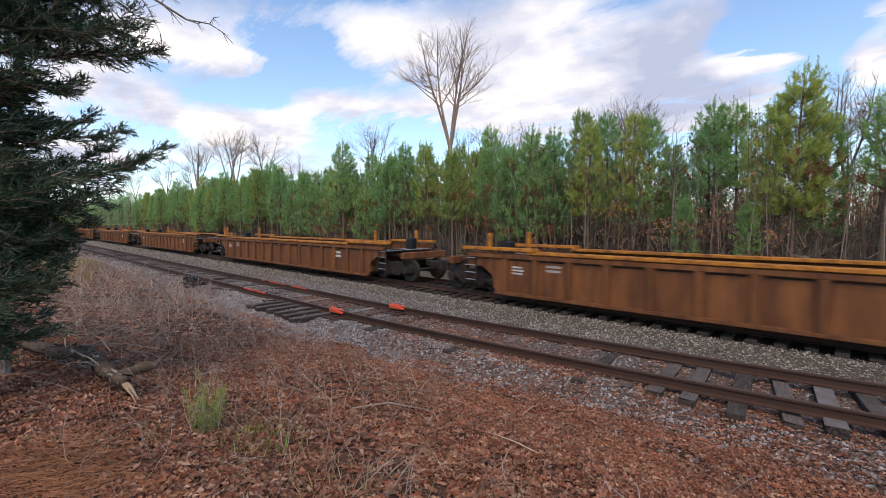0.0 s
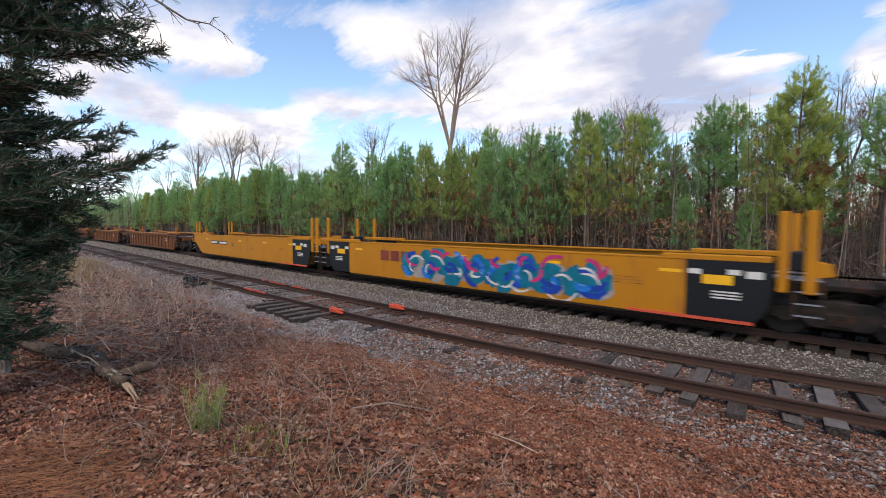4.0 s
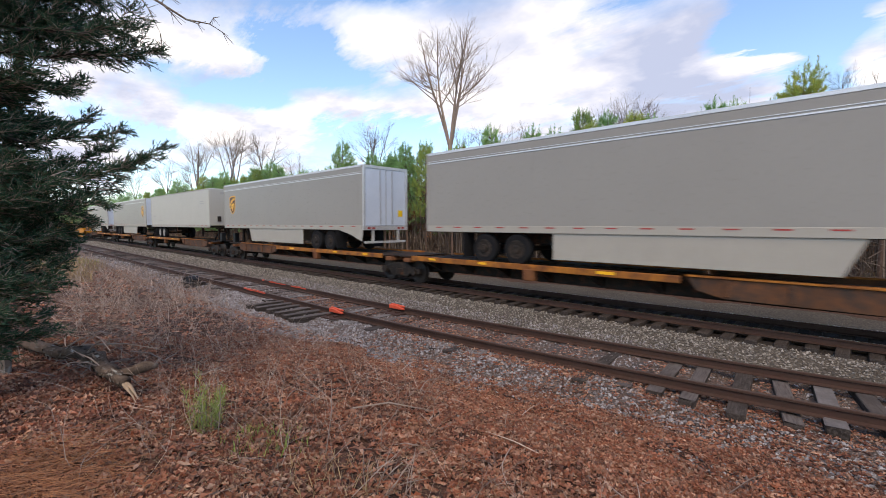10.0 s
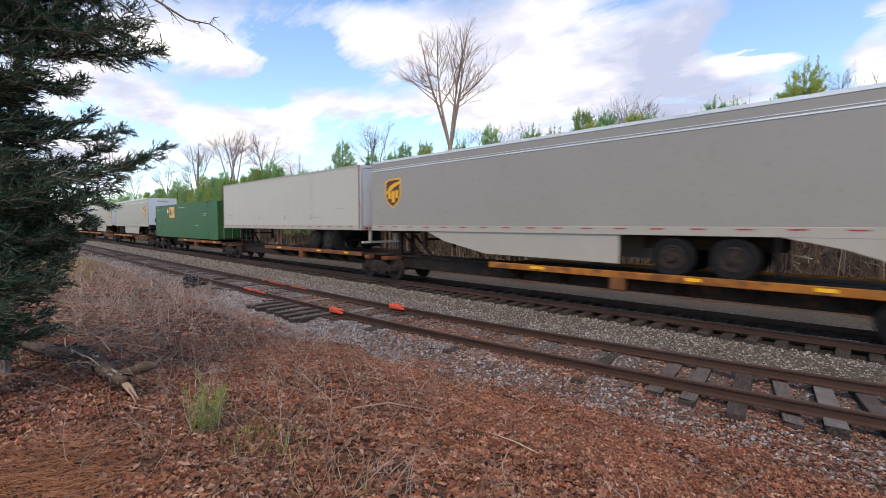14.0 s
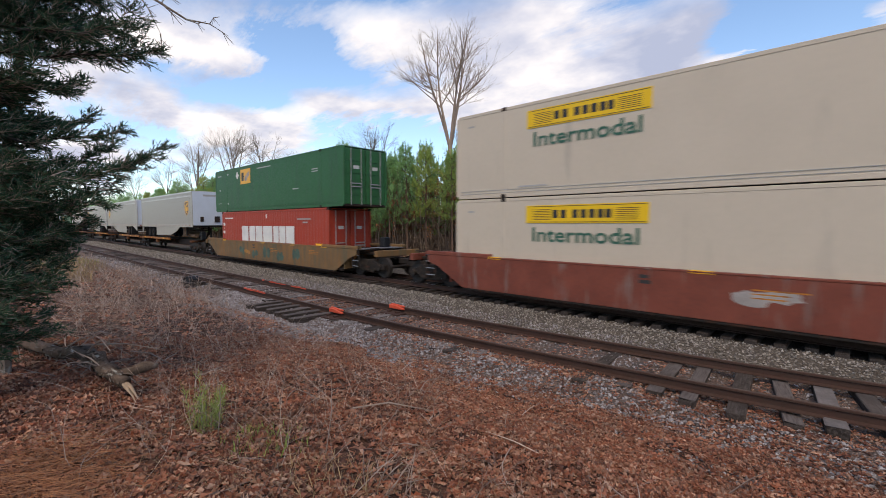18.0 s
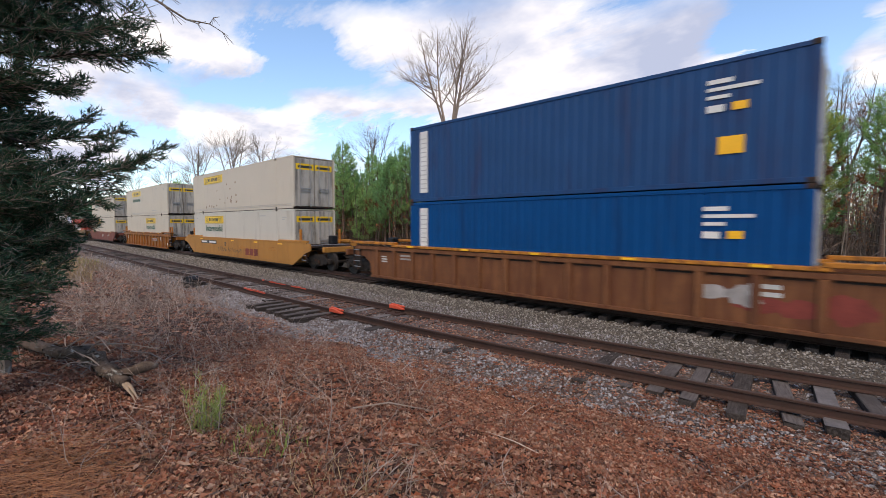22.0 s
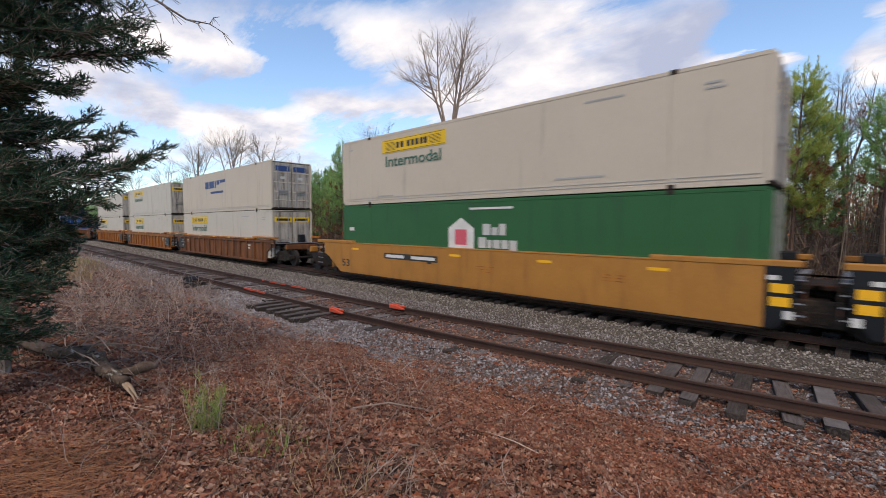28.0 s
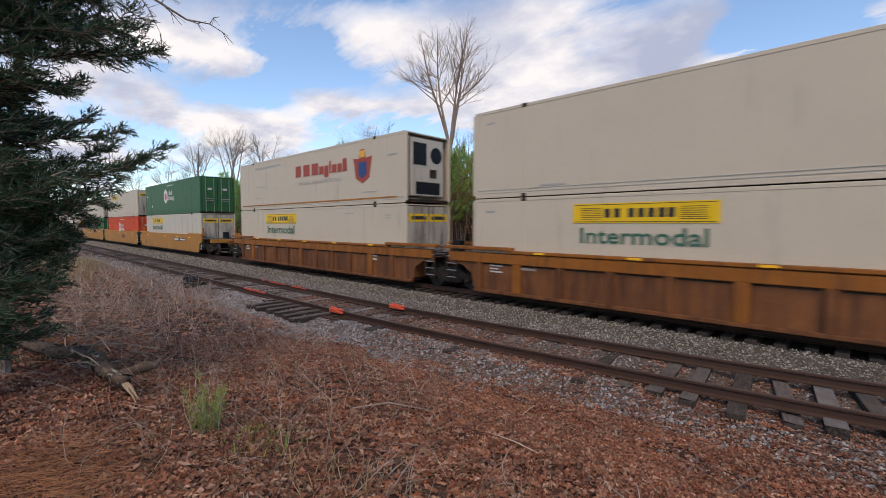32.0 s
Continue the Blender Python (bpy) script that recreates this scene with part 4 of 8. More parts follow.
def smooth_well(paint, left="coupler", right="coupler", span=9.6, number=False, plate=True, posts=2, top=1.5, spray=(), red_bar=False, ends="black", seed=5, slope=(2.0, 0.8, 0.3), dark=0.0, mural=None, tag=None):
    """A smooth-sided well car unit with a bent-up underside at its coupled ends."""
    w = new("well_car")
    cut = lambda kind: (tuple(span - q for q in slope) if kind == "coupler" else (8.75 - dark,) * 3)
    (la, lb, lc), (ra, rb, rc) = cut(left), cut(right)
    outline = [(-lc, top), (-lc, 1.0), (-lb, 0.85), (-la, 0.17), (ra, 0.17), (rb, 0.85), (rc, 1.0), (rc, top)]
    for s in (-1, 1):
        part("side_wall", prism(outline, s * 1.43 - 0.03, s * 1.43 + 0.03, 0.008), M[paint], w)
        part("top_chord", boxes((-6.4, 6.4, min(s * 1.28, s * 1.47), max(s * 1.28, s * 1.47), top, top + 0.05), bev=0.01), M[paint], w)
        part("bottom_sill", boxes((-la + 0.1, ra - 0.1, min(s * 1.2, s * 1.44), max(s * 1.2, s * 1.44), 0.10, 0.17), bev=0.01), M["frame"], w)
        for e in (-1, 1):
            part("end_chord", boxes((min(e * 6.4, e * 9.4), max(e * 6.4, e * (8.6 if dark else 9.4)), min(s * 1.22, s * 1.475), max(s * 1.22, s * 1.475), top, top + 0.14), bev=0.02), M[paint], w)
    part("well_floor", boxes((-8.1, 8.1, -1.25, 1.25, 0.16, 0.22), *((-8 + k * 2 - 0.15, -8 + k * 2 + 0.15, -1.38, 1.38, 0.20, 0.34) for k in range(9))), M["frame"], w)
    for s, kind in ((-1, left), (1, right)):
        jointed = kind != "coupler"
        end_gear(w, s, paint, True, 0 if jointed and dark else posts, jointed, span)
        if jointed:
            X = lambda a, b: (min(s * a, s * b), max(s * a, s * b))
            e0, e1 = (8.75 - dark, 8.62) if dark else (8.75, 9.3)
            for q in (-1, 1):
                part("end_panel", prism([(s * a, z) for a, z in ((e0, 0.18), (e1 - 0.35, 0.18), (e1 - 0.1, 0.5), (e1, 0.95), (e1, top + 0.06), (e0, top + 0.06))], q * 1.466 - (0.066 if q > 0 else 0), q * 1.466 + (0.066 if q < 0 else 0), 0.004), M[ends], w)
            if dark:
                part("hazard_plate", boxes((*X(e0 + 0.34, e0 + 0.95), -1.474, -1.467, 1.02, 1.24)), M["stripe"], w)
                part("data_stencil", boxes((*X(e0 + 0.05, e0 + 0.32), -1.474, -1.467, 1.24, 1.36), (*X(e0 + 0.85, e0 + 1.1), -1.474, -1.467, 1.26, 1.38), (*X(e0 + 1.2, e0 + 1.5), -1.474, -1.467, 1.2, 1.36)), M["white"], w)
                part("data_stencil", boxes(*((*X(e0 + 0.55, e0 + 1.1), -1.474, -1.467, 0.70 + k * 0.07, 0.735 + k * 0.07) for k in range(3))), M["white"], w)
                for q in (-1.40, 1.40):
                    part("guide_post", boxes((*X(8.68, 8.86), q - 0.05, q + 0.05, 0.95, 2.68), bev=0.02), M["yellow"], w)
                if kind != "shared":
                    part("guide_post", boxes((*X(9.12, 9.32), -1.45, -1.35, 0.95, 2.68), bev=0.02), M["yellow"], w)
                    part("post_bracket", prism([(s * a, z) for a, z in ((9.32, 1.3), (9.6, 1.35), (9.55, 1.6), (9.32, 1.65))], -1.44, -1.36, 0.01), M["yellow"], w)
            else:
                part("hazard_plate", boxes((*X(8.85, 9.2), -1.474, -1.467, 0.95, 1.15)), M["stripe"], w)
                part("hazard_plate", boxes((*X(8.85, 9.2), -1.474, -1.467, 0.66, 0.86)), M["stripe"], w)
                part("data_stencil", boxes((*X(8.80, 9.0), -1.474, -1.467, 1.22, 1.32), (*X(9.1, 9.26), -1.474, -1.467, 0.40, 0.58)), M["white"], w)
        if kind != "shared":
            bogie(w, s * span)
    if number is True:
        part("lettering", text_mesh("53", 0.62, 0.34, (-6.95, -1.464, 0.62), M["ink"], 0.02), M["ink"], w, "dark car length numerals")
    if plate:
        px = -4.2 if plate is True else plate
        pl = part("reporting_plate", boxes((px - 1.55, px + 1.55, -1.466, -1.46, 0.96, 1.20)), M["ink"], w)
        part("data_stencil", boxes((px - 1.42, px - 0.30, -1.470, -1.467, 1.02, 1.14), (px + 0.12, px + 1.42, -1.470, -1.467, 1.02, 1.14)), M["white"], pl)
        part("round_mark", lathe([(0.09, -1.470), (0.09, -1.467)], (px - 0.1, 0, 1.08), "y", 12), M["ink"], pl)
    if isinstance(number, tuple):
        dx, dz = number
        for q in (0.0, 0.64, 1.28):
            part("emblem_block", boxes((q + dx, q + 0.54 + dx, -1.465, -1.461, dz, dz + 0.42)), M["sprayred"], w, "faded red block")
    part("data_stencil", bars(0.8, 0.98, 3, 1.0, 0.03, 0.06, y=-1.461, seed=seed), M["chord"], w)
    part("data_stencil", bars(-1.6, 1.12, 2, 0.3, 0.09, 0.05, y=-1.461, seed=seed + 3), M["ink"], w)
    part("data_stencil", bars(5.2, 1.05, 3, 0.9, 0.03, 0.05, y=-1.461, seed=seed + 4), M["chord"], w)
    reflectors(w, (-6.2, -0.2, 3.4, 6.6), 0.25, -1.466, -1.462, 1.24, 1.32)
    if red_bar:
        part("lower_bar", boxes((5.6, 8.3, -1.50, -1.44, 0.17, 0.24)), M["orange_paint"], w, "faded orange-red bar")
    for m, x0, x1, z0, z1 in spray:
        for bm in blotch(x0, x1, z0, z1, -1.463, seed + len(m) + int(x0 * 10)):
            part("spray_stroke", bm, M[m], w)
    if mural:
        sprayed_letters(w, *mural)
    if tag:
        rnd = random.Random(17)
        x = tag[0]
        while x < tag[1]:
            h = rnd.uniform(0.12, 0.26)
            part("spray_stroke", ribbon([(x, 0.56), (x + 0.12, 0.56 + h), (x + 0.2, 0.5), (x + 0.34, 0.6 + h * 0.4)], 0.035, -1.4635), M["ink"], w)
            x += rnd.uniform(0.3, 0.45)
    return w


def ribbon(pts, width, y):
    """A flat curved stroke of paint through points in x and z."""
    line = []
    for k in range(len(pts) - 1):
        p0, p1, p2, p3 = pts[max(0, k - 1)], pts[k], pts[k + 1], pts[min(len(pts) - 1, k + 2)]
        for q in range(6):
            t = q / 6
            line.append(tuple(0.5 * (2 * b + (c - a) * t + (2 * a - 5 * b + 4 * c - d) * t * t + (3 * b - a - 3 * c + d) * t ** 3) for a, b, c, d in zip(p0, p1, p2, p3)))
    line.append(pts[-1])
    bm = bmesh.new()
    rows = []
    for k, (x, z) in enumerate(line):
        ax, az_ = line[max(0, k - 1)]
        bx, bz = line[min(len(line) - 1, k + 1)]
        L = math.hypot(bx - ax, bz - az_) or 1
        h = width / 2 * (0.55 + 0.45 * math.sin(math.pi * (k + 1) / (len(line) + 1)))
        nx, nz = -(bz - az_) / L * h, (bx - ax) / L * h
        cl = lambda v: max(0.19, min(1.50, v))
        rows.append((bm.verts.new((x + nx, y, cl(z + nz))), bm.verts.new((x - nx, y, cl(z - nz)))))
    for (a, b), (c, d) in zip(rows, rows[1:]):
        bm.faces.new((a, b, d, c))
    return bm


def sprayed_letters(w, x0, x1):
    """Large overlapping sprayed shapes: pale fringe, teal bodies, cobalt shade, magenta and white lights."""
    rnd = random.Random(29)
    y = -1.4625
    for bm in blotch(x0 - 0.2, x1 + 0.3, 0.15, 1.5, y, 31):
        part("spray_fringe", bm, M["spraygrey"], w)
    for bm in blotch(x0 + 1.0, x1 + 0.1, 0.12, 1.5, y - 0.006, 37):
        part("spray_fill", bm, M["teal"], w)
    n = int((x1 - x0) / 0.95)
    for k in range(n):
        cx = x0 + (x1 - x0) * (k + 0.5) / n
        lay = 0
        for m, width, count in (("teal", 0.46, 3), ("cobalt", 0.17, 3), ("sprayblue", 0.20, 1), ("magenta", 0.13, 1 + k % 2), ("white", 0.07, 2)):
            for _ in range(count if x0 + 0.8 < cx or m in ("white", "teal") else 1):
                lay += 1
                a, turn = rnd.uniform(0, 6.283), rnd.choice((-1, 1)) * rnd.uniform(1.1, 2.0)
                r = rnd.uniform(0.2, 0.48)
                ox, oz = cx + rnd.uniform(-0.25, 0.25), 0.78 + rnd.uniform(-0.15, 0.2) + (0.35 if m == "magenta" else 0)
                part("spray_stroke", ribbon([(ox + r * 1.2 * math.cos(a + turn * q / 3), oz + r * math.sin(a + turn * q / 3)) for q in range(4)], width, y - 0.0125 - lay * 0.0003), M[m], w)


def spine_unit(paint, half, flip, left, right, girder=True, seed=2):
    """A skeleton car unit: centre sill, wheel shelf, hitch and side girder; flip puts the trailer's wheels at +x."""
    w = new("spine_car")
    part("centre_sill", boxes((-half + 0.4, half - 0.4, -0.42, 0.42, 0.50, 1.02), (-half + 0.2, half - 0.2, -0.55, 0.55, 0.98, 1.04), bev=0.02), M["frame"], w)
    X = (lambda a, b: (min(-a, -b), max(-a, -b))) if flip else (lambda a, b: (a, b))
    a0, a1 = -half + 0.9, -half + 10.6
    for s in (-1, 1):
        part("wheel_shelf", boxes((*X(a0, a1), min(s * 0.5, s * 1.28), max(s * 0.5, s * 1.28), 1.00, 1.06)), M["frame"], w)
        part("shelf_edge", boxes((*X(a0, a1), min(s * 1.24, s * 1.32), max(s * 1.24, s * 1.32), 0.95, 1.14), bev=0.012), M["spineedge" if paint == "chord" else paint], w)
        for k in range(6):
            x = a0 + 0.7 + k * 1.65
            part("outrigger", prism([(y, z) for y, z in ((s * 0.42, 0.55), (s * 1.26, 0.94), (s * 1.26, 1.02), (s * 0.42, 1.02))], *X(x, x + 0.14), axis="x"), M["frame"], w)
        if girder:
            part("side_girder", prism([(q if not flip else -q, z) for q, z in ((a1 + 0.9, 0.66), (a1 + 0.35, 0.80), (a1 + 0.1, 1.12), (half - 1.7, 1.12), (half - 1.25, 0.98), (half - 1.35, 0.74), (half - 2.2, 0.62))], s * 1.14 - 0.03, s * 1.14 + 0.03), M["girder"], w)
            for q in (a1 + 0.9, a1 + 2.1, half - 2.4):
                part("girder_rib", boxes((*X(q, q + 0.10), min(s * 1.16, s * 1.215), max(s * 1.16, s * 1.215), 0.70, 1.10), bev=0.01), M["girder"], w)
            part("girder_flange", boxes((*X(a1 + 0.1, half - 1.6), min(s * 1.0, s * 1.22), max(s * 1.0, s * 1.22), 1.12, 1.17), bev=0.01), M["spineedge"], w)
        part("tie_down_box", boxes((*X(a0 + 5.2, a0 + 5.6), min(s * 1.1, s * 1.34), max(s * 1.1, s * 1.34), 0.62, 1.0), bev=0.03), M["rust"], w)
        for q0, q1 in ((1.0, 1.35), (3.4, 3.75), (7.6, 8.1)):
            part("reflector", boxes((*X(a0 + q0, a0 + q1), min(s * 1.322, s * 1.326), max(s * 1.322, s * 1.326), 1.02, 1.10)), M["stripe"], w)
    for q in (-half + 0.35, half - 0.75):
        part("end_beam", boxes((q, q + 0.40, -1.25, 1.25, 0.86, 1.02), bev=0.02), M["rust"], w)
    for s, kind in ((-1, left), (1, right)):
        part("step_plate", boxes((min(s * (half - 0.6), s * (half + 0.55)), max(s * (half - 0.6), s * (half + 0.55)), -1.1, 1.1, 1.05, 1.10)), M["frame"], w)
        if kind == "coupler":
            coupler(w, s * (half + 1.9), s)
            part("brake_stand", boxes((min(s * (half + 0.4), s * (half + 0.75)), max(s * (half + 0.4), s * (half + 0.75)), -0.8, -0.5, 1.1, 1.75), bev=0.03), M["black"], w)
        if kind != "shared":
            bogie(w, s * half)
    return w


def hitch(w, x, s):
    """Fold-up stand under a trailer's nose."""
    part("hitch_strut", prism([(x, 2.02), (x + 0.12, 2.02), (x + s * 1.25 + 0.12, 1.04), (x + s * 1.25, 1.04)], -0.34, -0.24), M["frame"], w)
    part("hitch_strut", prism([(x, 2.02), (x + 0.12, 2.02), (x + s * 1.25 + 0.12, 1.04), (x + s * 1.25, 1.04)], 0.24, 0.34), M["frame"], w)
    part("hitch_post", boxes((x - 0.1, x + 0.1, -0.4, -0.28, 1.04, 2.0), (x - 0.1, x + 0.1, 0.28, 0.4, 1.04, 2.0), (x - 0.45, x + 0.45, -0.45, 0.45, 2.0, 2.08)), M["frame"], w)


# ---------------------------------------------------------------- loads
def shield(x, z, w, h, y):
    """Gold and brown shield emblem as plain shapes."""
    outer = [(-0.5, 0.40), (-0.25, 0.48), (0.5, 0.5), (0.5, -0.10), (0.36, -0.30), (0.0, -0.5), (-0.36, -0.30), (-0.5, -0.10)]
    inner = [(-0.42, 0.0), (-0.2, 0.26), (0.1, 0.36), (0.42, 0.40), (0.42, 0.18), (0.0, 0.16), (-0.42, 0.12)]
    mk = lambda poly, y0: prism([(x + a * w, z + b * h) for a, b in poly], y0 - 0.004, y0)
    return mk(outer, y), mk([(a * 0.86, b * 0.88) for a, b in outer], y - 0.004), mk([(-0.40, -0.02), (-0.40, 0.04), (-0.2, 0.24), (0.12, 0.34), (0.42, 0.38), (0.42, 0.30), (0.1, 0.2), (-0.2, 0.06)], y - 0.008), \
        boxes((x - 0.30 * w, x - 0.12 * w, y - 0.012, y - 0.008, z - 0.18 * h, z + 0.04 * h), (x - 0.06 * w, x + 0.12 * w, y - 0.012, y - 0.008, z - 0.30 * h, z + 0.08 * h), (x + 0.17 * w, x + 0.34 * w, y - 0.012, y - 0.008, z - 0.16 * h, z + 0.10 * h))


def trailer(kind, nose=-1, L=16.1):
    """A road semi-trailer. Origin under its middle at the rail heads; nose -1: its front points to -x."""
    grey = kind in ("grey", "greybelly")
    skin = M["upsgrey" if grey else "trwhite"]
    t = new("semi_trailer")
    h, b, z1 = L / 2, 2.22, 5.06
    part("box_body", boxes((-h, h, -1.30, 1.30, b + 0.06, z1 - 0.05), bev=0.02), skin, t)
    part("roof", boxes((-h + 0.02, h - 0.02, -1.28, 1.28, z1 - 0.05, z1), bev=0.015), M["rail_alu"], t)
    for s in (-1, 1):
        part("bottom_rail", boxes((-h, h, min(s * 1.28, s * 1.315), max(s * 1.28, s * 1.315), b - 0.10, b + 0.12), bev=0.006), M["skirt"], t)
        part("top_rail", boxes((-h, h, min(s * 1.28, s * 1.312), max(s * 1.28, s * 1.312), z1 - 0.10, z1 - 0.01), bev=0.006), M["rail_alu" if grey else "skirt"], t)
        if grey:
            part("rub_strip", boxes((-h, h, min(s * 1.30, s * 1.312), max(s * 1.30, s * 1.312), z1 - 0.42, z1 - 0.385)), M["rail_alu"], t)
            part("rub_strip", boxes((-h, h, min(s * 1.30, s * 1.309), max(s * 1.30, s * 1.309), z1 - 0.34, z1 - 0.325)), M["rail_alu"], t)
        part("marker_tape", boxes(*((-h + 0.5 + k * 0.92, -h + 0.82 + k * 0.92, min(s * 1.315, s * 1.319), max(s * 1.315, s * 1.319), b + 0.045, b + 0.08) for k in range(17))), M["tape"], t)
        for e in (-1, 1):
            part("corner_post", boxes((min(e * (h - 0.12), e * (h + 0.01)), max(e * (h - 0.12), e * (h + 0.01)), min(s * 1.26, s * 1.318), max(s * 1.26, s * 1.318), b - 0.05, z1 - 0.02), bev=0.02), skin if grey or kind != "old" else M["rust"], t)
    part("floor_beam", boxes((-h + 0.1, h - 0.1, -1.2, 1.2, b - 0.12, b - 0.02)), M["frame"], t)
    ax = [-nose * (h - v) for v in (2.75, 4.05)]
    part("slider", boxes((min(ax) - 0.9, max(ax) + 0.9, -0.55, -0.45, 1.75, 2.12), (min(ax) - 0.9, max(ax) + 0.9, 0.45, 0.55, 1.75, 2.12)), M["frame"], t)
    for x in ax:
        part("axle", lathe([(0.09, -1.0), (0.09, 1.0)], (x, 0, 1.58), "y", 10), M["frame"], t)
        for s in (-1, 1):
            wh = part("road_wheel", lathe([(0.30, -0.14), (0.46, -0.15), (0.50, -0.10), (0.50, 0.10), (0.46, 0.15), (0.30, 0.14)], (x, s * 1.12, 1.58), "y", 28), M["tyre"], t)
            part("wheel_hub", lathe([(q, s * v) for q, v in ((0.30, 0.0), (0.31, 0.012), (0.27, 0.020), (0.25, 0.006), (0.14, 0.004), (0.12, 0.05), (0.05, 0.06))], (x, s * 1.262, 1.58), "y", 20), M["hub" if kind == "plain" else "bogie"], wh)
    part("mud_flap", boxes(*((-nose * (h - 1.95) - 0.02, -nose * (h - 1.95) + 0.02, s * 1.12 - 0.3, s * 1.12 + 0.3, 1.25, 2.1) for s in (-1, 1))), M["tyre"], t)
    lg = nose * (h - 2.9)
    part("landing_leg", boxes(*((lg - 0.07, lg + 0.07, s * 0.85 - 0.07, s * 0.85 + 0.07, 1.40, 2.12) for s in (-1, 1)), (lg - 0.04, lg + 0.04, -0.85, 0.85, 1.75, 1.83)), M["frame"], t)
    if grey:
        xa, xb = nose * (h - 4.0), -nose * (h - 5.35)
        for s in (-1, 1):
            if kind == "grey":
                poly = [(xa, b - 0.10), (xb, b - 0.10), (xb, 1.34), (xa - nose * 0.35, 1.34)]
            else:
                poly = [(xa + nose * 0.6, b - 0.10), (xb, b - 0.10), (xb, 1.34), (xa - nose * 2.2, 1.40), (xa - nose * 0.3, 1.78)]
            part("side_skirt", prism(poly, s * 1.26 - 0.015, s * 1.26 + 0.015), M["skirt"], t)
        x = nose * (h - 1.45)
        for bm, m in zip(shield(x, 3.66, 0.98, 1.24, -1.302), ("gold", "umber", "gold", "gold")):
            part("emblem", bm, M[m], t)
    else:
        x = nose * (h - 1.4)
        part("data_stencil", bars(x - 0.6, 4.15 if kind == "plain" else 3.0, 2, 1.1, 0.07, 0.10, y=-1.301, seed=3), M["inkgrey"], t)
        part("data_stencil", bars(-nose * 4.5 - 0.9, 2.75, 1, 1.8, 0.05, 0.1, y=-1.301, seed=4), M["inkgrey"], t)
        part("data_stencil", bars(-nose * 6.6 - 0.5, 3.15, 1, 1.0, 0.05, 0.1, y=-1.301, seed=4), M["inkgrey"], t)
        if kind == "old":
            part("worn_patch", boxes(*((q, q + 0.28, -1.304, -1.300, 2.62, 2.9) for q in (-2.4, 0.8, 3.6))), M["inkgrey"], t)
    # the end that faces +x
    e = h
    if nose < 0:
        for s in (-1, 1):
            d = part("rear_door", boxes((e, e + 0.04, min(s * 0.02, s * 1.20), max(s * 0.02, s * 1.20), b + 0.1, z1 - 0.14), bev=0.01), M["trdoor"], t)
            part("lock_rod", lathe([(0.018, b + 0.12), (0.018, z1 - 0.2)], (e + 0.065, s * 0.35, 0), "z", 8), M["steel"], d)
        part("rear_frame", boxes((e, e + 0.06, -1.30, 1.30, z1 - 0.14, z1 - 0.02), (e, e + 0.06, -1.31, -1.20, b - 0.1, z1 - 0.14), (e, e + 0.06, 1.20, 1.31, b - 0.1, z1 - 0.14), (e, e + 0.06, -1.30, 1.30, b - 0.1, b + 0.08)), M["rail_alu"], t)
        part("tail_lamp_row", boxes(*((e + 0.06, e + 0.075, y - 0.08, y + 0.08, b - 0.05, b + 0.03) for y in (-1.0, -0.75, 0.75, 1.0))), M["tape"], t)
        part("bumper", boxes((e - 0.05, e + 0.05, -1.2, 1.2, 1.52, 1.62), (e - 0.05, e + 0.05, -0.8, -0.7, 1.62, b - 0.1), (e - 0.05, e + 0.05, 0.7, 0.8, 1.62, b - 0.1)), M["rail_alu"], t)
        part("placard", boxes((e + 0.042, e + 0.048, 0.72, 1.0, 2.75, 3.05)), M["sign"], t)
        if grey:
            part("rear_skirt", prism([(e, b - 0.1), (e - 1.9, b - 0.1), (e - 0.9, 1.9), (e - 0.1, 1.62)], -1.31, -1.27), M["skirt"], t)
    else:
        part("front_wall", boxes((e, e + 0.03, -1.27, 1.27, b + 0.05, z1 - 0.06), bev=0.01), M["trdoor" if grey else "trwhite"], t)
        part("air_line_box", boxes((e + 0.03, e + 0.09, -0.75, -0.5, b + 0.35, b + 0.75), (e + 0.03, e + 0.10, 0.35, 0.75, b + 0.3, b + 0.8), bev=0.01), M["frame"], t)
        part("front_mark", boxes((e + 0.03, e + 0.035, -0.5, 0.5, z1 - 0.42, z1 - 0.26)), M["inkgrey"], t)
    return t


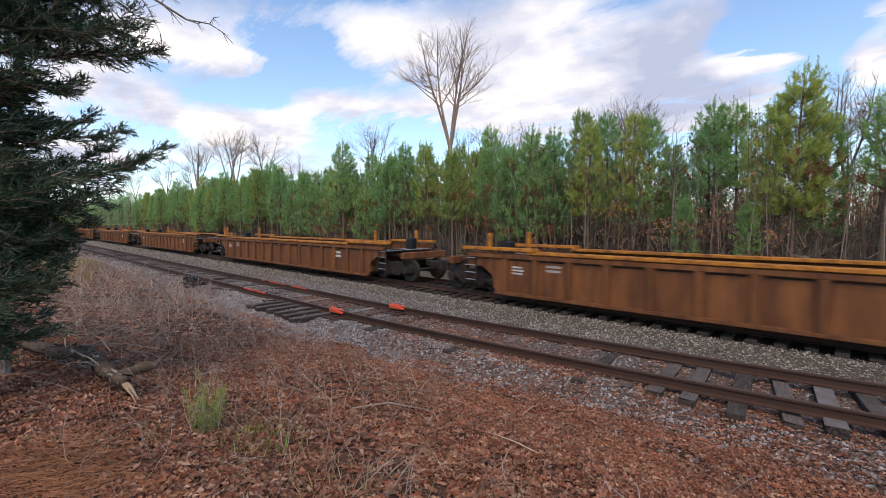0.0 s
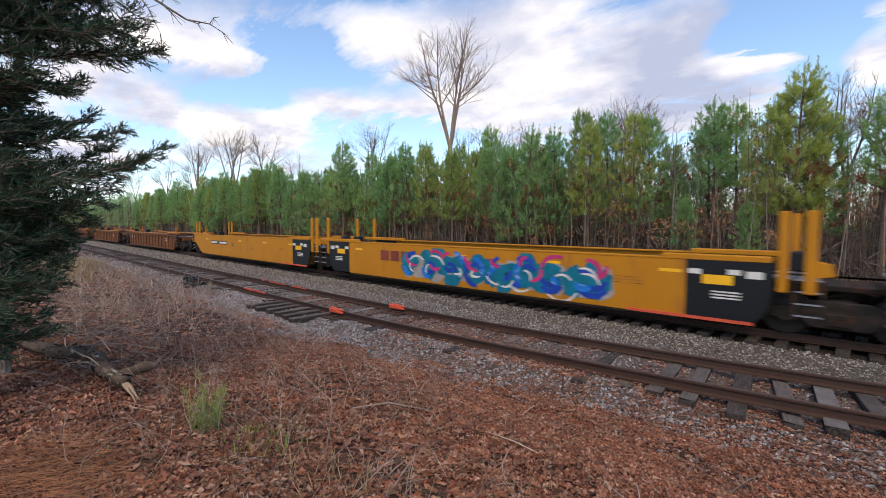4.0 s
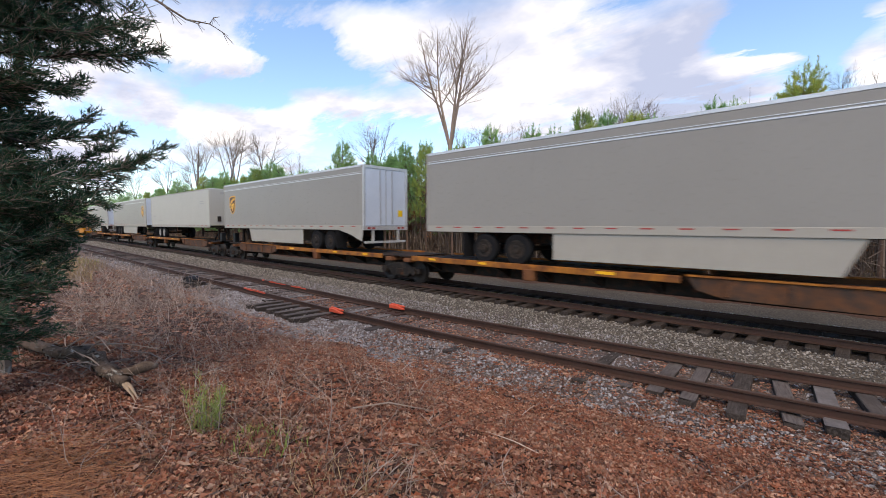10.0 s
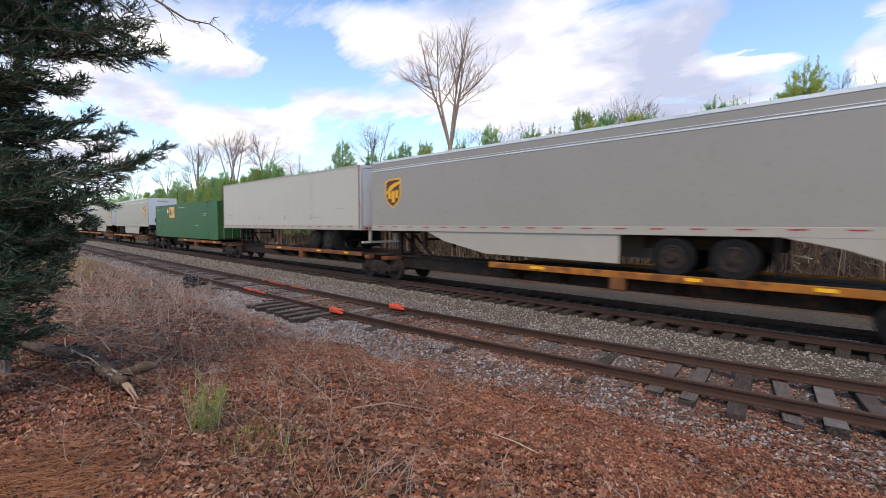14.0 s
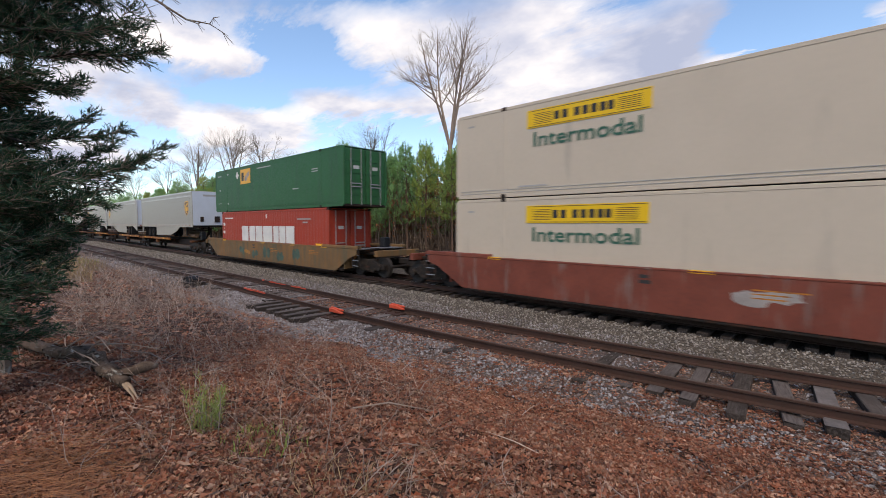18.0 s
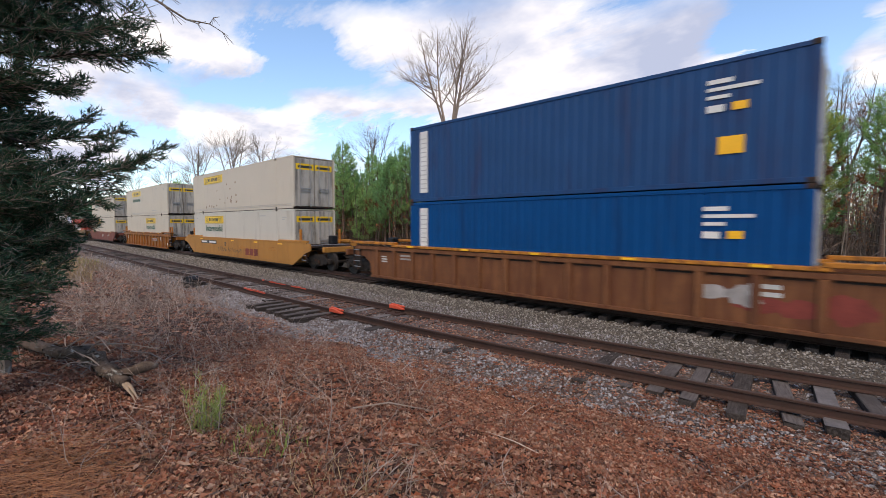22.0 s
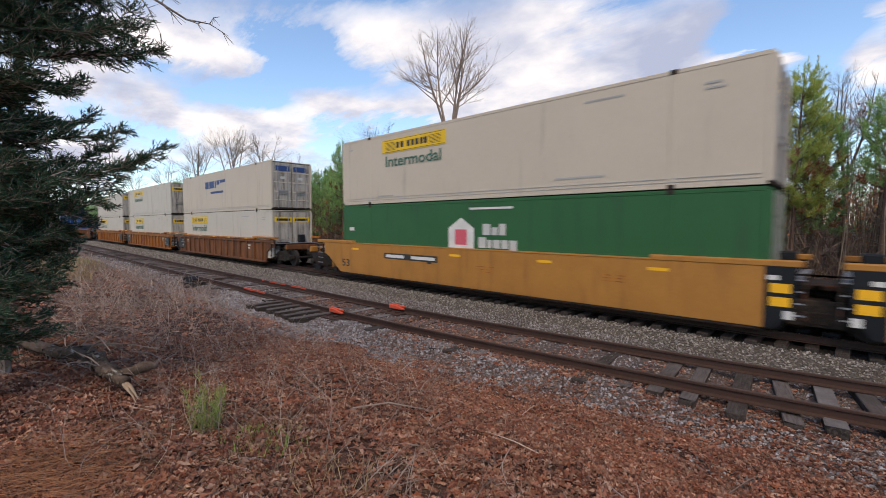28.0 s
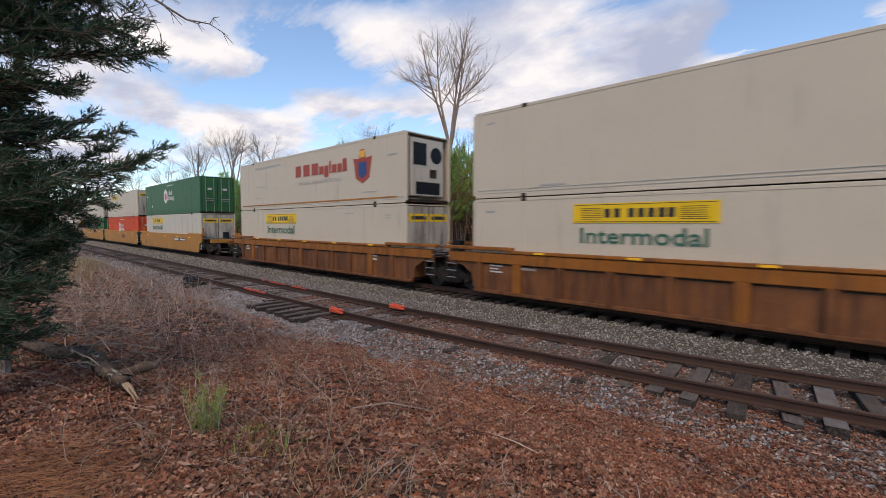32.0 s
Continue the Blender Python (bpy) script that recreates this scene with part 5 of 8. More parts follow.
def container(skin, L=16.15, H=2.896, sign=None, corrugated=False, posts=True, doors="plain", seed=1, ladder=False, extra=None, casting=None, deep=0.032):
    """A freight container. Origin under its left lower edge middle; x runs from 0 to L, the seen side faces -y."""
    c = new("shipping_container")
    W = 1.295
    m = M[skin]
    bm = bmesh.new()
    for s in (-1, 1):
        pts = []
        if corrugated:
            p, x, k = 0.29, 0.14, 0
            while x < L - 0.14:
                d = deep
                for dx, dy in ((0.0, 0.0), (0.09, 0.0), (0.125, d), (0.255, d)):
                    if x + dx < L - 0.14:
                        pts.append((x + dx, s * (W - 0.012 - dy)))
                x += p
            pts.append((L - 0.14, s * (W - 0.012)))
        else:
            pts = [(0.1 + (L - 0.2) * k / 12, s * (W - 0.01)) for k in range(13)]
        lo, hi = [bm.verts.new((a, b, 0.12)) for a, b in pts], [bm.verts.new((a, b, H - 0.08)) for a, b in pts]
        for i in range(len(pts) - 1):
            bm.faces.new((lo[i], lo[i + 1], hi[i + 1], hi[i]) if s < 0 else (lo[i + 1], lo[i], hi[i], hi[i + 1]))
    part("side_skin", bm, m, c)
    if not corrugated:
        part("panel_seam", boxes(*((0.2, L - 0.2, -W - 0.004, -W + 0.010, z, z + 0.014) for z in (0.17, 0.26))), M["inkgrey"] if skin.startswith("jb") else m, c)
    part("roof", boxes((0.05, L - 0.05, -W + 0.03, W - 0.03, H - 0.07, H - 0.03)), m, c)
    part("floor_frame", boxes((0.05, L - 0.05, -W + 0.05, W - 0.05, 0.05, 0.16)), M["frame"], c)
    part("front_panel", boxes((0.06, 0.10, -W + 0.03, W - 0.03, 0.1, H - 0.06)), m, c)
    for s in (-1, 1):
        part("bottom_rail", boxes((0.1, L - 0.1, min(s * (W - 0.06), s * W), max(s * (W - 0.06), s * W), 0.02, 0.14), bev=0.008), m, c)
        part("top_rail", boxes((0.1, L - 0.1, min(s * (W - 0.06), s * W), max(s * (W - 0.06), s * W), H - 0.11, H - 0.01), bev=0.008), m, c)
        xs = [0.07, L - 0.07]
        if posts:
            xs += [L / 2 - 6.05, L / 2 + 6.05]
        for x in xs:
            inner = 0.5 < x < L - 0.5
            part("corner_post", boxes((x - 0.08, x + 0.08, min(s * (W - 0.1), s * (W + 0.003)), max(s * (W - 0.1), s * (W + 0.003)), 0.1, H - 0.08), bev=0.012), m, c)
            for z in (0.0, H - 0.12):
                if inner or not posts:
                    part("corner_casting", boxes((x - 0.09, x + 0.09, min(s * (W - 0.16), s * (W + 0.012)), max(s * (W - 0.16), s * (W + 0.012)), z, z + 0.125), bev=0.012), M["frame" if casting is None else casting], c)
    # the end that faces +x
    if doors == "reefer":
        part("end_wall", boxes((L - 0.5, L - 0.45, -W + 0.04, W - 0.04, 0.1, H - 0.06)), m, c)
        r = part("cooling_unit", boxes((L - 0.45, L - 0.08, -0.95, 0.95, 0.3, H - 0.2), bev=0.04), M["jbcool"], c, "white cooling unit with dark grilles")
        part("grille", boxes((L - 0.085, L - 0.06, -0.85, -0.1, 1.6, 2.5), (L - 0.085, L - 0.06, -0.7, 0.7, 0.4, 0.9)), M["black"], r)
        part("fan_cover", lathe([(0.36, L - 0.09), (0.33, L - 0.06)], (0, 0.5, 2.05), "x", 20), M["black"], r)
        part("control_box", boxes((L - 0.085, L - 0.05, 0.1, 0.5, 1.1, 1.45), bev=0.01), M["frame"], r)
    else:
        for s in (-1, 1):
            d = part("door", boxes((L - 0.07, L - 0.03, min(s * 0.02, s * 1.17), max(s * 0.02, s * 1.17), 0.14, H - 0.12), bev=0.012), M["jbdoor"] if skin.startswith("jb") else m, c)
            for y in (0.28, 0.88):
                part("lock_rod", lathe([(0.02, 0.1), (0.02, H - 0.1)], (L - 0.0, s * y, 0), "z", 8), M["steel"], d)
            part("rod_handle", boxes((L, L + 0.03, min(s * 0.28, s * 0.85), max(s * 0.28, s * 0.85), 0.95, 1.0), (L, L + 0.03, min(s * 0.28, s * 0.85), max(s * 0.28, s * 0.85), 1.1, 1.15)), M["steel"], d)
            if doors == "signed":
                part("door_sign", boxes((L - 0.03, L - 0.024, min(s * 0.04, s * 1.12), max(s * 0.04, s * 1.12), H - 0.75, H - 0.42)), M["sign"], d)
                part("sign_text_block", boxes((L - 0.024, L - 0.020, min(s * 0.15, s * 1.0), max(s * 0.15, s * 1.0), H - 0.66, H - 0.52)), M["ink"], d)
            else:
                part("door_plate", boxes((L - 0.03, L - 0.024, min(s * 0.4, s * 0.72), max(s * 0.4, s * 0.72), 1.82, 1.98)), M["inkpale"], d)
                for z in (0.55, 1.05, 1.6, 2.2):
                    part("door_rib", boxes((L - 0.035, L - 0.01, min(s * 0.05, s * 1.12), max(s * 0.05, s * 1.12), z, z + 0.06)), m, d)
    y = -W - 0.003
    if sign:
        sx = sign if not isinstance(sign, tuple) else sign[0]
        sg = part("name_board", boxes((sx, sx + 3.65, y - 0.004, y + 0.006, 2.08, 2.62)), M["sign"], c, "yellow sign board with dark bars")
        part("sign_text_block", boxes(*((sx + q, sx + q + 0.17, y - 0.008, y - 0.005, 2.23, 2.47) for q in (0.92, 1.18, 1.55, 1.80, 2.05, 2.30, 2.52))), M["ink"], sg)
        part("sign_border", boxes((sx + 0.06, sx + 3.59, y - 0.008, y - 0.005, 2.575, 2.59), (sx + 0.06, sx + 3.59, y - 0.008, y - 0.005, 2.11, 2.125), *((sx + 0.25, sx + 0.85, y - 0.008, y - 0.005, 2.18 + k * 0.05, 2.195 + k * 0.05) for k in range(7)), *((sx + 2.8, sx + 3.4, y - 0.008, y - 0.005, 2.18 + k * 0.05, 2.195 + k * 0.05) for k in range(7))), M["ink"], sg)
        if not isinstance(sign, tuple):
            part("lettering", text_mesh("Intermodal", 3.2, 0.44, (sx + 1.83, y - 0.003, 1.73), M["inkgreen"], 0.018), M["inkgreen"], c, "dark green lettering")
    ink = M["white"] if corrugated else M["inkgrey"]
    if not (corrugated or extra):
        part("data_stencil", bars(2.6, 0.36, 1, 1.3, 0.05, 0.06, y=y + 0.004, seed=seed), ink, c)
        part("data_stencil", bars(L - 5.2, 0.5, 1, 1.9, 0.055, 0.06, y=y + 0.004, seed=seed + 1), ink, c)
        part("data_stencil", bars(L - 1.35, 2.45, 2, 0.5, 0.05, 0.07, y=y + 0.004, seed=seed + 2), ink, c)
        part("data_stencil", bars(0.55, 2.5, 1, 0.4, 0.06, 0.07, y=y + 0.004, seed=seed + 3), ink, c)
        part("data_stencil", bars(L - 4.3, 2.56, 1, 1.1, 0.05, 0.07, y=y + 0.004, seed=seed + 4), ink, c)
    if ladder:
        part("frame_post", boxes((-0.62, -0.52, -W, -W + 0.1, 0.0, H), (-0.62, -0.52, W - 0.1, W, 0.0, H)), M["jbcool"], c)
        for z in (0.0, 0.75, 1.5, 2.2, H - 0.08):
            part("frame_rung", boxes((-0.62, 0.06, -W + 0.01, -W + 0.07, z, z + 0.07)), M["jbcool"], c)
    if extra:
        extra(c, y)
    return c


def name_blocks(c, material, y, rects):
    for x0, x1, z0, z1 in rects:
        part("name_block", boxes((x0, x1, y - 0.006, y, z0, z1)), material, c)


def hexagon(c, x, z, r, y, house=False):
    poly = [(-0.87, -0.5), (0, -1), (0.87, -0.5), (0.87, 0.5), (0, 1), (-0.87, 0.5)] if not house else [(-0.87, -1), (0.87, -1), (0.87, 0.45), (0, 1), (-0.87, 0.45)]
    em = part("emblem", prism([(x + a * r, z + b * r) for a, b in poly], y - 0.004, y), M["white"], c, "white emblem with a red bar shape")
    part("emblem_mark", boxes((x - 0.40 * r, x + 0.40 * r, y - 0.010, y - 0.004, z - 0.42 * r, z + 0.38 * r)), M["pink"], em)


def hub_marks(x, z, low=False):
    def add(c, y):
        y += 0.0
        hexagon(c, x, z, 0.68, y, low)
        name_blocks(c, M["inkpale"], y, ((x + 0.98, x + 1.30, z + 0.08, z + 0.46), (x + 1.36, x + 1.60, z + 0.08, z + 0.34), (x + 1.66, x + 1.92, z + 0.08, z + 0.46), (x + 0.80, x + 1.12, z - 0.36, z + 0.0), (x + 1.18, x + 1.36, z - 0.36, z - 0.08), (x + 1.42, x + 1.70, z - 0.36, z - 0.08), (x + 1.76, x + 2.02, z - 0.36, z - 0.08), (x + 2.08, x + 2.36, z - 0.46, z - 0.08)))
        part("data_stencil", boxes((x + 0.4, x + 2.2, y - 0.006, y, 2.55, 2.62), (0.5, 0.85, y - 0.006, y, 1.75, 1.9), (2.3, 2.6, y - 0.006, y, 0.75, 0.95)), M["white"], c)
    return add


def emp_marks(x):
    def add(c, y):
        b = part("emblem", boxes((x, x + 1.5, y - 0.005, y, 1.75, 2.68)), M["gold"], c, "yellow emblem panel with dark and pale bars")
        part("emblem_mark", boxes((x + 0.18, x + 0.52, y - 0.010, y - 0.005, 1.95, 2.48)), M["ink"], b)
        part("emblem_wave", prism([(x + 0.62, 2.0), (x + 0.75, 2.35), (x + 0.88, 2.1), (x + 1.0, 2.4), (x + 1.38, 2.5), (x + 1.38, 2.25), (x + 1.1, 2.1), (x + 1.0, 1.95), (x + 0.8, 1.9)], y - 0.010, y - 0.005), M["spraygrey"], b)
        part("diamond_mark", prism([(x - 0.75, 2.35), (x - 0.5, 2.1), (x - 0.25, 2.35), (x - 0.5, 2.6)], y - 0.005, y), M["white"], c)
        part("data_stencil", boxes((x + 2.5, x + 4.3, y - 0.005, y, 2.54, 2.60), (0.5, 1.1, y - 0.005, y, 2.46, 2.53), (0.75, 1.0, y - 0.005, y, 1.46, 1.56), (0.5, 1.1, y - 0.005, y, 0.57, 0.61), (2.2, 2.4, y - 0.005, y, 0.5, 0.62), (2.2, 2.4, y - 0.005, y, 2.48, 2.60), (x + 6.9, x + 7.5, y - 0.005, y, 1.05, 1.11), (13.3, 13.9, y - 0.005, y, 1.95, 2.0), (13.3, 13.9, y - 0.005, y, 1.83, 1.88)), M["inkgrey"], c)
    return add


def crowley_marks(c, y):
    """Seven white letter-sized blocks."""
    xs = (3.36, 4.50, 5.45, 6.45, 7.80, 8.55, 9.35)
    ws = (1.05, 0.90, 0.98, 1.30, 0.72, 0.78, 1.00)
    for x, w in zip(xs, ws):
        part("name_block", boxes((x, x + w * 0.93, y - 0.006, y, 1.0, 1.95)), M["white"], c)
    part("data_stencil", boxes((0.55, 1.9, y - 0.005, y, 2.42, 2.50), (0.2, 0.5, y - 0.005, y, 1.95, 2.15), (0.28, 0.40, y - 0.005, y, 1.75, 1.82), (0.2, 0.48, y - 0.005, y, 1.42, 1.60), (6.88, 7.02, y - 0.005, y, 2.42, 2.66)), M["white"], c)
    part("data_stencil", boxes((10.6, 12.0, y - 0.005, y, 2.30, 2.38), (11.2, 11.7, y - 0.005, y, 2.12, 2.20)), M["spraygrey"], c)
    part("stripe_mark", boxes((12.5, 13.1, y - 0.005, y, 0.95, 1.08)), M["stripe"], c)


def england_marks(c, y):
    name_blocks(c, M["inkred"], y, ((7.3, 7.85, 1.62, 2.2), (8.1, 8.72, 1.62, 2.2), (8.95, 9.55, 1.62, 2.2), (9.65, 10.05, 1.62, 2.0), (10.12, 10.5, 1.45, 2.0), (10.57, 10.72, 1.62, 2.2), (10.8, 11.2, 1.62, 2.0), (11.28, 11.65, 1.62, 2.0), (11.72, 12.05, 1.62, 2.2)))
    part("lettering", text_mesh("GLOBAL TRANSPORTATION", 4.0, 0.17, (9.6, y - 0.003, 1.28), M["inkgrey"], 0.01), M["inkgrey"], c, "grey lettering")
    cr = part("crest", prism([(12.75, 1.2), (13.25, 0.95), (13.75, 1.2), (13.85, 1.75), (13.95, 2.1), (13.5, 2.05), (13.4, 2.45), (13.1, 2.45), (13.0, 2.05), (12.55, 2.1), (12.65, 1.75)], y - 0.005, y), M["inkred"], c, "red, blue and gold crest as plain shapes")
    part("crest_shield", prism([(12.95, 1.35), (13.25, 1.15), (13.55, 1.35), (13.55, 1.9), (12.95, 1.9)], y - 0.010, y - 0.005), M["inkblue"], cr)
    part("crest_crown", boxes((13.08, 13.42, y - 0.010, y - 0.005, 2.1, 2.4)), M["gold"], cr)
    part("data_stencil", boxes(*((2.3 + k * 0.42, 2.62 + k * 0.42, y - 0.005, y, 2.44, 2.55) for k in range(8)), (2.3, 3.6, y - 0.005, y, 1.36, 1.39), (2.3, 3.0, y - 0.005, y, 0.7, 0.73), (13.2, 14.4, y - 0.005, y, 0.55, 0.58), (15.0, 15.6, y - 0.005, y, 2.0, 2.06)), M["inkgrey"], c)
    part("buff_band", boxes((0.2, 15.6, y - 0.003, y + 0.004, 0.24, 0.30)), M["chord"], c)


def swift_marks(c, y):
    name_blocks(c, M["inkblue"], y, ((5.3, 6.0, 1.75, 2.25), (6.15, 7.1, 1.75, 2.25), (7.25, 7.45, 1.75, 2.25), (7.6, 8.1, 1.95, 2.25), (8.2, 9.2, 2.05, 2.25), (6.4, 8.8, 1.35, 1.5)))
    for q in (-1.0, 0.1):
        part("door_name_block", boxes((16.13, 16.14, q, q + 0.85, 2.3, 2.6)), M["inkblue"], c)


def blue_marks(c, y):
    L = 12.19
    part("stripe_panel", boxes((0.55, 0.95, y - 0.003, y + 0.012, 0.35, 2.66)), M["white"], c, "white upright panel with grey bars")
    part("stripe_marking", boxes(*((0.60, 0.90, y - 0.007, y - 0.003, 0.5 + k * 0.17, 0.53 + k * 0.17) for k in range(12))), M["inkgrey"], c)
    part("data_stencil", boxes((L - 2.0, L - 1.5, y - 0.003, y + 0.012, 2.36, 2.46), (L - 2.0, L - 1.0, y - 0.003, y + 0.012, 2.2, 2.28), (L - 2.0, L - 1.55, y - 0.003, y + 0.012, 2.02, 2.1), (L - 2.0, L - 1.65, y - 0.003, y + 0.012, 1.72, 1.88)), M["white"], c)
    part("warning_mark", boxes((L - 1.5, L - 1.2, y - 0.003, y + 0.012, 1.72, 1.9), (L - 1.75, L - 1.25, y - 0.003, y + 0.012, 0.75, 1.15)), M["stripe"], c)


def rust_spots(c, y):
    rnd = random.Random(9)
    for x, z, r in ((2.8, 0.42, .12), (3.4, .5, .1), (3.9, .45, .14), (4.3, .4, .12), (4.9, .52, .12), (5.5, 0.9, .1), (6.8, 1.9, .1), (7.4, 1.55, .1), (7.6, 1.0, .12), (8.3, 1.95, .13), (8.4, 1.1, .14), (6.9, .95, .1), (7.5, 0.75, .22), (8.4, .65, .14), (5.0, 1.55, .07), (6.4, .62, .08)):
        r *= 0.62
        bm = bmesh.new()
        for q, k in ((1.0, 0), (0.5, 1)):
            v = [bm.verts.new((x + r * q * rnd.uniform(0.5, 1.0) * math.cos(t), y - k * 0.002, z + r * q * rnd.uniform(0.6, 1.2) * math.sin(t) * (1.6 if math.sin(t) < 0 else 0.8))) for t in (i * math.pi / 6 for i in range(12))]
            bm.faces.new(v)
        part("rust_spot", bm, M["rust"], c)


# ---------------------------------------------------------------- the train, from its head towards its tail
STOCK = {}


def place(key, build, x, z, label, category, group):
    """Builds a thing the first time, copies it afterwards, and notes where it starts."""
    m = pose(x, TRACK_Y, z)
    if key in STOCK:
        ob = copy_thing(STOCK[key], m)
    else:
        ob = STOCK[key] = build()
        ob.matrix_basis = m
    tagged(ob, label, category, group)
    TRAIN.append((ob, x, z))
    return ob


for c in (-116.4, -93.2, -70.0, -46.8, -23.6, -0.35, 22.9):
    place("rib_brown", lambda: ribbed_well("brown", span=9.42, marks=False), c, 0, "empty ribbed rust-brown steel well car with yellow top edge", "well car", "rail cars of the train")
YL = "smooth bright yellow steel well car"
place("y1", lambda: smooth_well("yellow", "coupler", "joint", span=9.35, plate=-3.9, red_bar=True, top=1.56, dark=1.95), 45.95, 0, "empty smooth yellow steel well car with black ends", "well car", "rail cars of the train")
place("y2", lambda: smooth_well("yellow", "shared", "joint", span=9.7, plate=False, red_bar=True, number=(-4.65, 0.88), top=1.56, dark=1.8, mural=(-3.1, 5.0), seed=8), 65.0, 0, "empty " + YL + " with blue sprayed lettering", "well car", "rail cars of the train")
place("y3", lambda: smooth_well("yellow", "shared", "coupler", span=9.85, plate=3.3, posts=2, seed=9, top=1.56, dark=1.6, slope=(1.6, 0.8, 0.3)), 84.8, 0, "empty " + YL + " with a dark number plate", "well car", "rail cars of the train")

GT, WT = "grey box semi-trailer with gold and brown emblem on spine car", "plain white box semi-trailer riding on a spine car"
SP = "rusty orange skeleton spine car with yellow edge strips"
for i, (c, hf, l, r, fl, kind, x0, x1, paint) in enumerate((
        (107.05, 8.75, "coupler", "joint", True, "grey", 97.78, 113.7, "chord"), (124.9, 9.1, "shared", "joint", False, "grey", 117.72, 133.95, "chord"), (143.1, 9.1, "shared", "coupler", False, "plain", 135.95, 152.0, "chord"),
        (164.55, 8.75, "coupler", "joint", True, "grey", 155.03, 171.0, "chord"), (182.5, 9.15, "shared", "joint", False, "grey", 175.15, 191.2, "chord"), (200.5, 8.8, "shared", "coupler", False, "grey", 193.3, 209.6, "chord"),
        (221.6, 8.2, "coupler", "joint", True, "emp", 212.25, 228.4, "rust"), (238.2, 8.4, "shared", "joint", True, "old", 229.55, 245.65, "rust"), (255.1, 8.4, "shared", "joint", True, "greybelly", 246.64, 262.4, "chord"),
        (272.2, 8.6, "shared", "joint", True, "greybelly", 263.4, 279.4, "chord"), (289.15, 8.35, "shared", "coupler", False, "greybelly", 281.7, 297.8, "chord"))):
    w = place(f"spine{i}", lambda: spine_unit(paint, hf, fl, l, r, girder=i < 6, seed=i), c, 0, SP, "spine car", "rail cars of the train")
    mid = (x0 + x1) / 2
    if kind != "emp":
        nose = -1 if fl else 1
        hitch(w, mid + nose * (7.2) - c, -nose)
        place(kind + str(nose), lambda: trailer(kind, nose), mid, 0, GT if kind.startswith("grey") else WT, "trailer", "trailers on the train")

RA = "rail cars of the train"
BX = "containers on the train"
place("emp_low", lambda: container("green", corrugated=False, extra=emp_marks(4.5), seed=3), 212.25, 1.2, "dark green container with a yellow emblem on a spine car", "container", BX)

place("w_crow", lambda: smooth_well("ochrebrown", posts=0, top=1.25, plate=False, spray=(("spraygreen", -3.6, -2.9, 0.45, 1.0), ("ochre", -2.8, -2.0, 0.4, 0.8), ("spraygreen", -1.7, -0.9, 0.25, 0.9), ("spraygreen", -0.2, 0.8, 0.3, 1.15), ("spraygreen", 1.6, 2.4, 0.2, 1.0), ("spraygreen", 3.4, 4.2, 0.4, 1.1)), seed=21), 311.0, 0, "weathered ochre well car with faded green sprayed paint", "well car", RA)
place("crowley", lambda: container("red", L=13.7, corrugated=True, deep=0.014, posts=False, extra=crowley_marks, seed=6), 304.1, 0.32, "red corrugated container with white blocks in a well car", "container", BX)
place("emp_top", lambda: container("green", corrugated=False, extra=emp_marks(4.4), seed=4), 303.0, 3.22, "dark green container with a yellow emblem, stacked on a red one", "container", BX)

JB = "off-white container with yellow sign and green letters"
place("w_maroon", lambda: smooth_well("maroon", posts=0, top=1.25, plate=False, spray=(("spraygrey", 0.5, 1.6, 0.6, 1.0), ("spraygrey", 4.2, 5.6, 0.7, 0.95)), seed=22), 334.2, 0, "dark red-brown well car with pale sprayed lettering", "well car", RA)
jb = lambda: container("jb", sign=2.9, doors="signed", seed=11)
place("jb", jb, 326.2, 0.35, JB + " in a well car", "container", BX)
place("jb", jb, 326.2, 3.25, JB + " stacked on another", "container", BX)
place("rib_orange", lambda: ribbed_well("orange", span=9.42, chord="orange", posts=2, seed=31, plates=1), 357.6, 0, "ribbed orange steel well car", "well car", RA)
place("jb_mid", lambda: container("jb", sign=8.3, doors="signed", seed=12), 349.65, 0.35, JB + " in a well car", "container", BX)
place("jb", jb, 349.65, 3.25, JB + " stacked on another", "container", BX)
place("w_ttx", lambda: smooth_well("ochre", posts=1, top=1.38, span=9.95, plate=-4.65, tag=(-2.85, 1.25), number=(1.87, 0.42), seed=23, slope=(1.9, 0.6, 0.05)), 381.2, 0, "smooth orange-yellow well car with faded red bars", "well car", RA)
place("jb_low", lambda: container("jbcool", sign=2.4, doors="signed", seed=13), 373.0, 0.35, JB + " in a well car", "container", BX)
place("jb_rust", lambda: container("jb", sign=(2.4,), doors="signed", seed=14, extra=rust_spots), 373.0, 3.25, "off-white container with yellow sign and rust spots", "container", BX)
place("rib_rust", lambda: ribbed_well("rust", span=9.40, posts=0, spray=(("spraygrey", 4.4, 5.6, 0.55, 1.15), ("sprayred", 5.2, 7.4, 0.3, 1.0)), seed=32), 404.3, 0, "ribbed rusty well car with sprayed patches", "well car", RA)
BLU = "blue corrugated container with a white upright panel"
place("blue", lambda: container("blue", L=12.19, corrugated=True, deep=0.020, posts=False, extra=blue_marks, seed=15), 398.55, 0.35, BLU + " in a well car", "container", BX)
place("navy", lambda: container("navy", L=12.19, corrugated=True, deep=0.020, posts=False, extra=blue_marks, seed=16), 398.55, 3.25, "faded blue corrugated container with white upright panel on another", "container", BX)
place("rib_rust2", lambda: ribbed_well("rust", span=9.50, posts=0, seed=33, spray=(("chord", -2.5, -1.9, 0.3, 1.2), ("chord", 3.4, 4.0, 0.3, 1.2))), 427.9, 0, "ribbed rusty brown well car", "well car", RA)
place("blue", None, 422.0, 0.35, "single blue corrugated container with white panel in a well car", "container", BX)

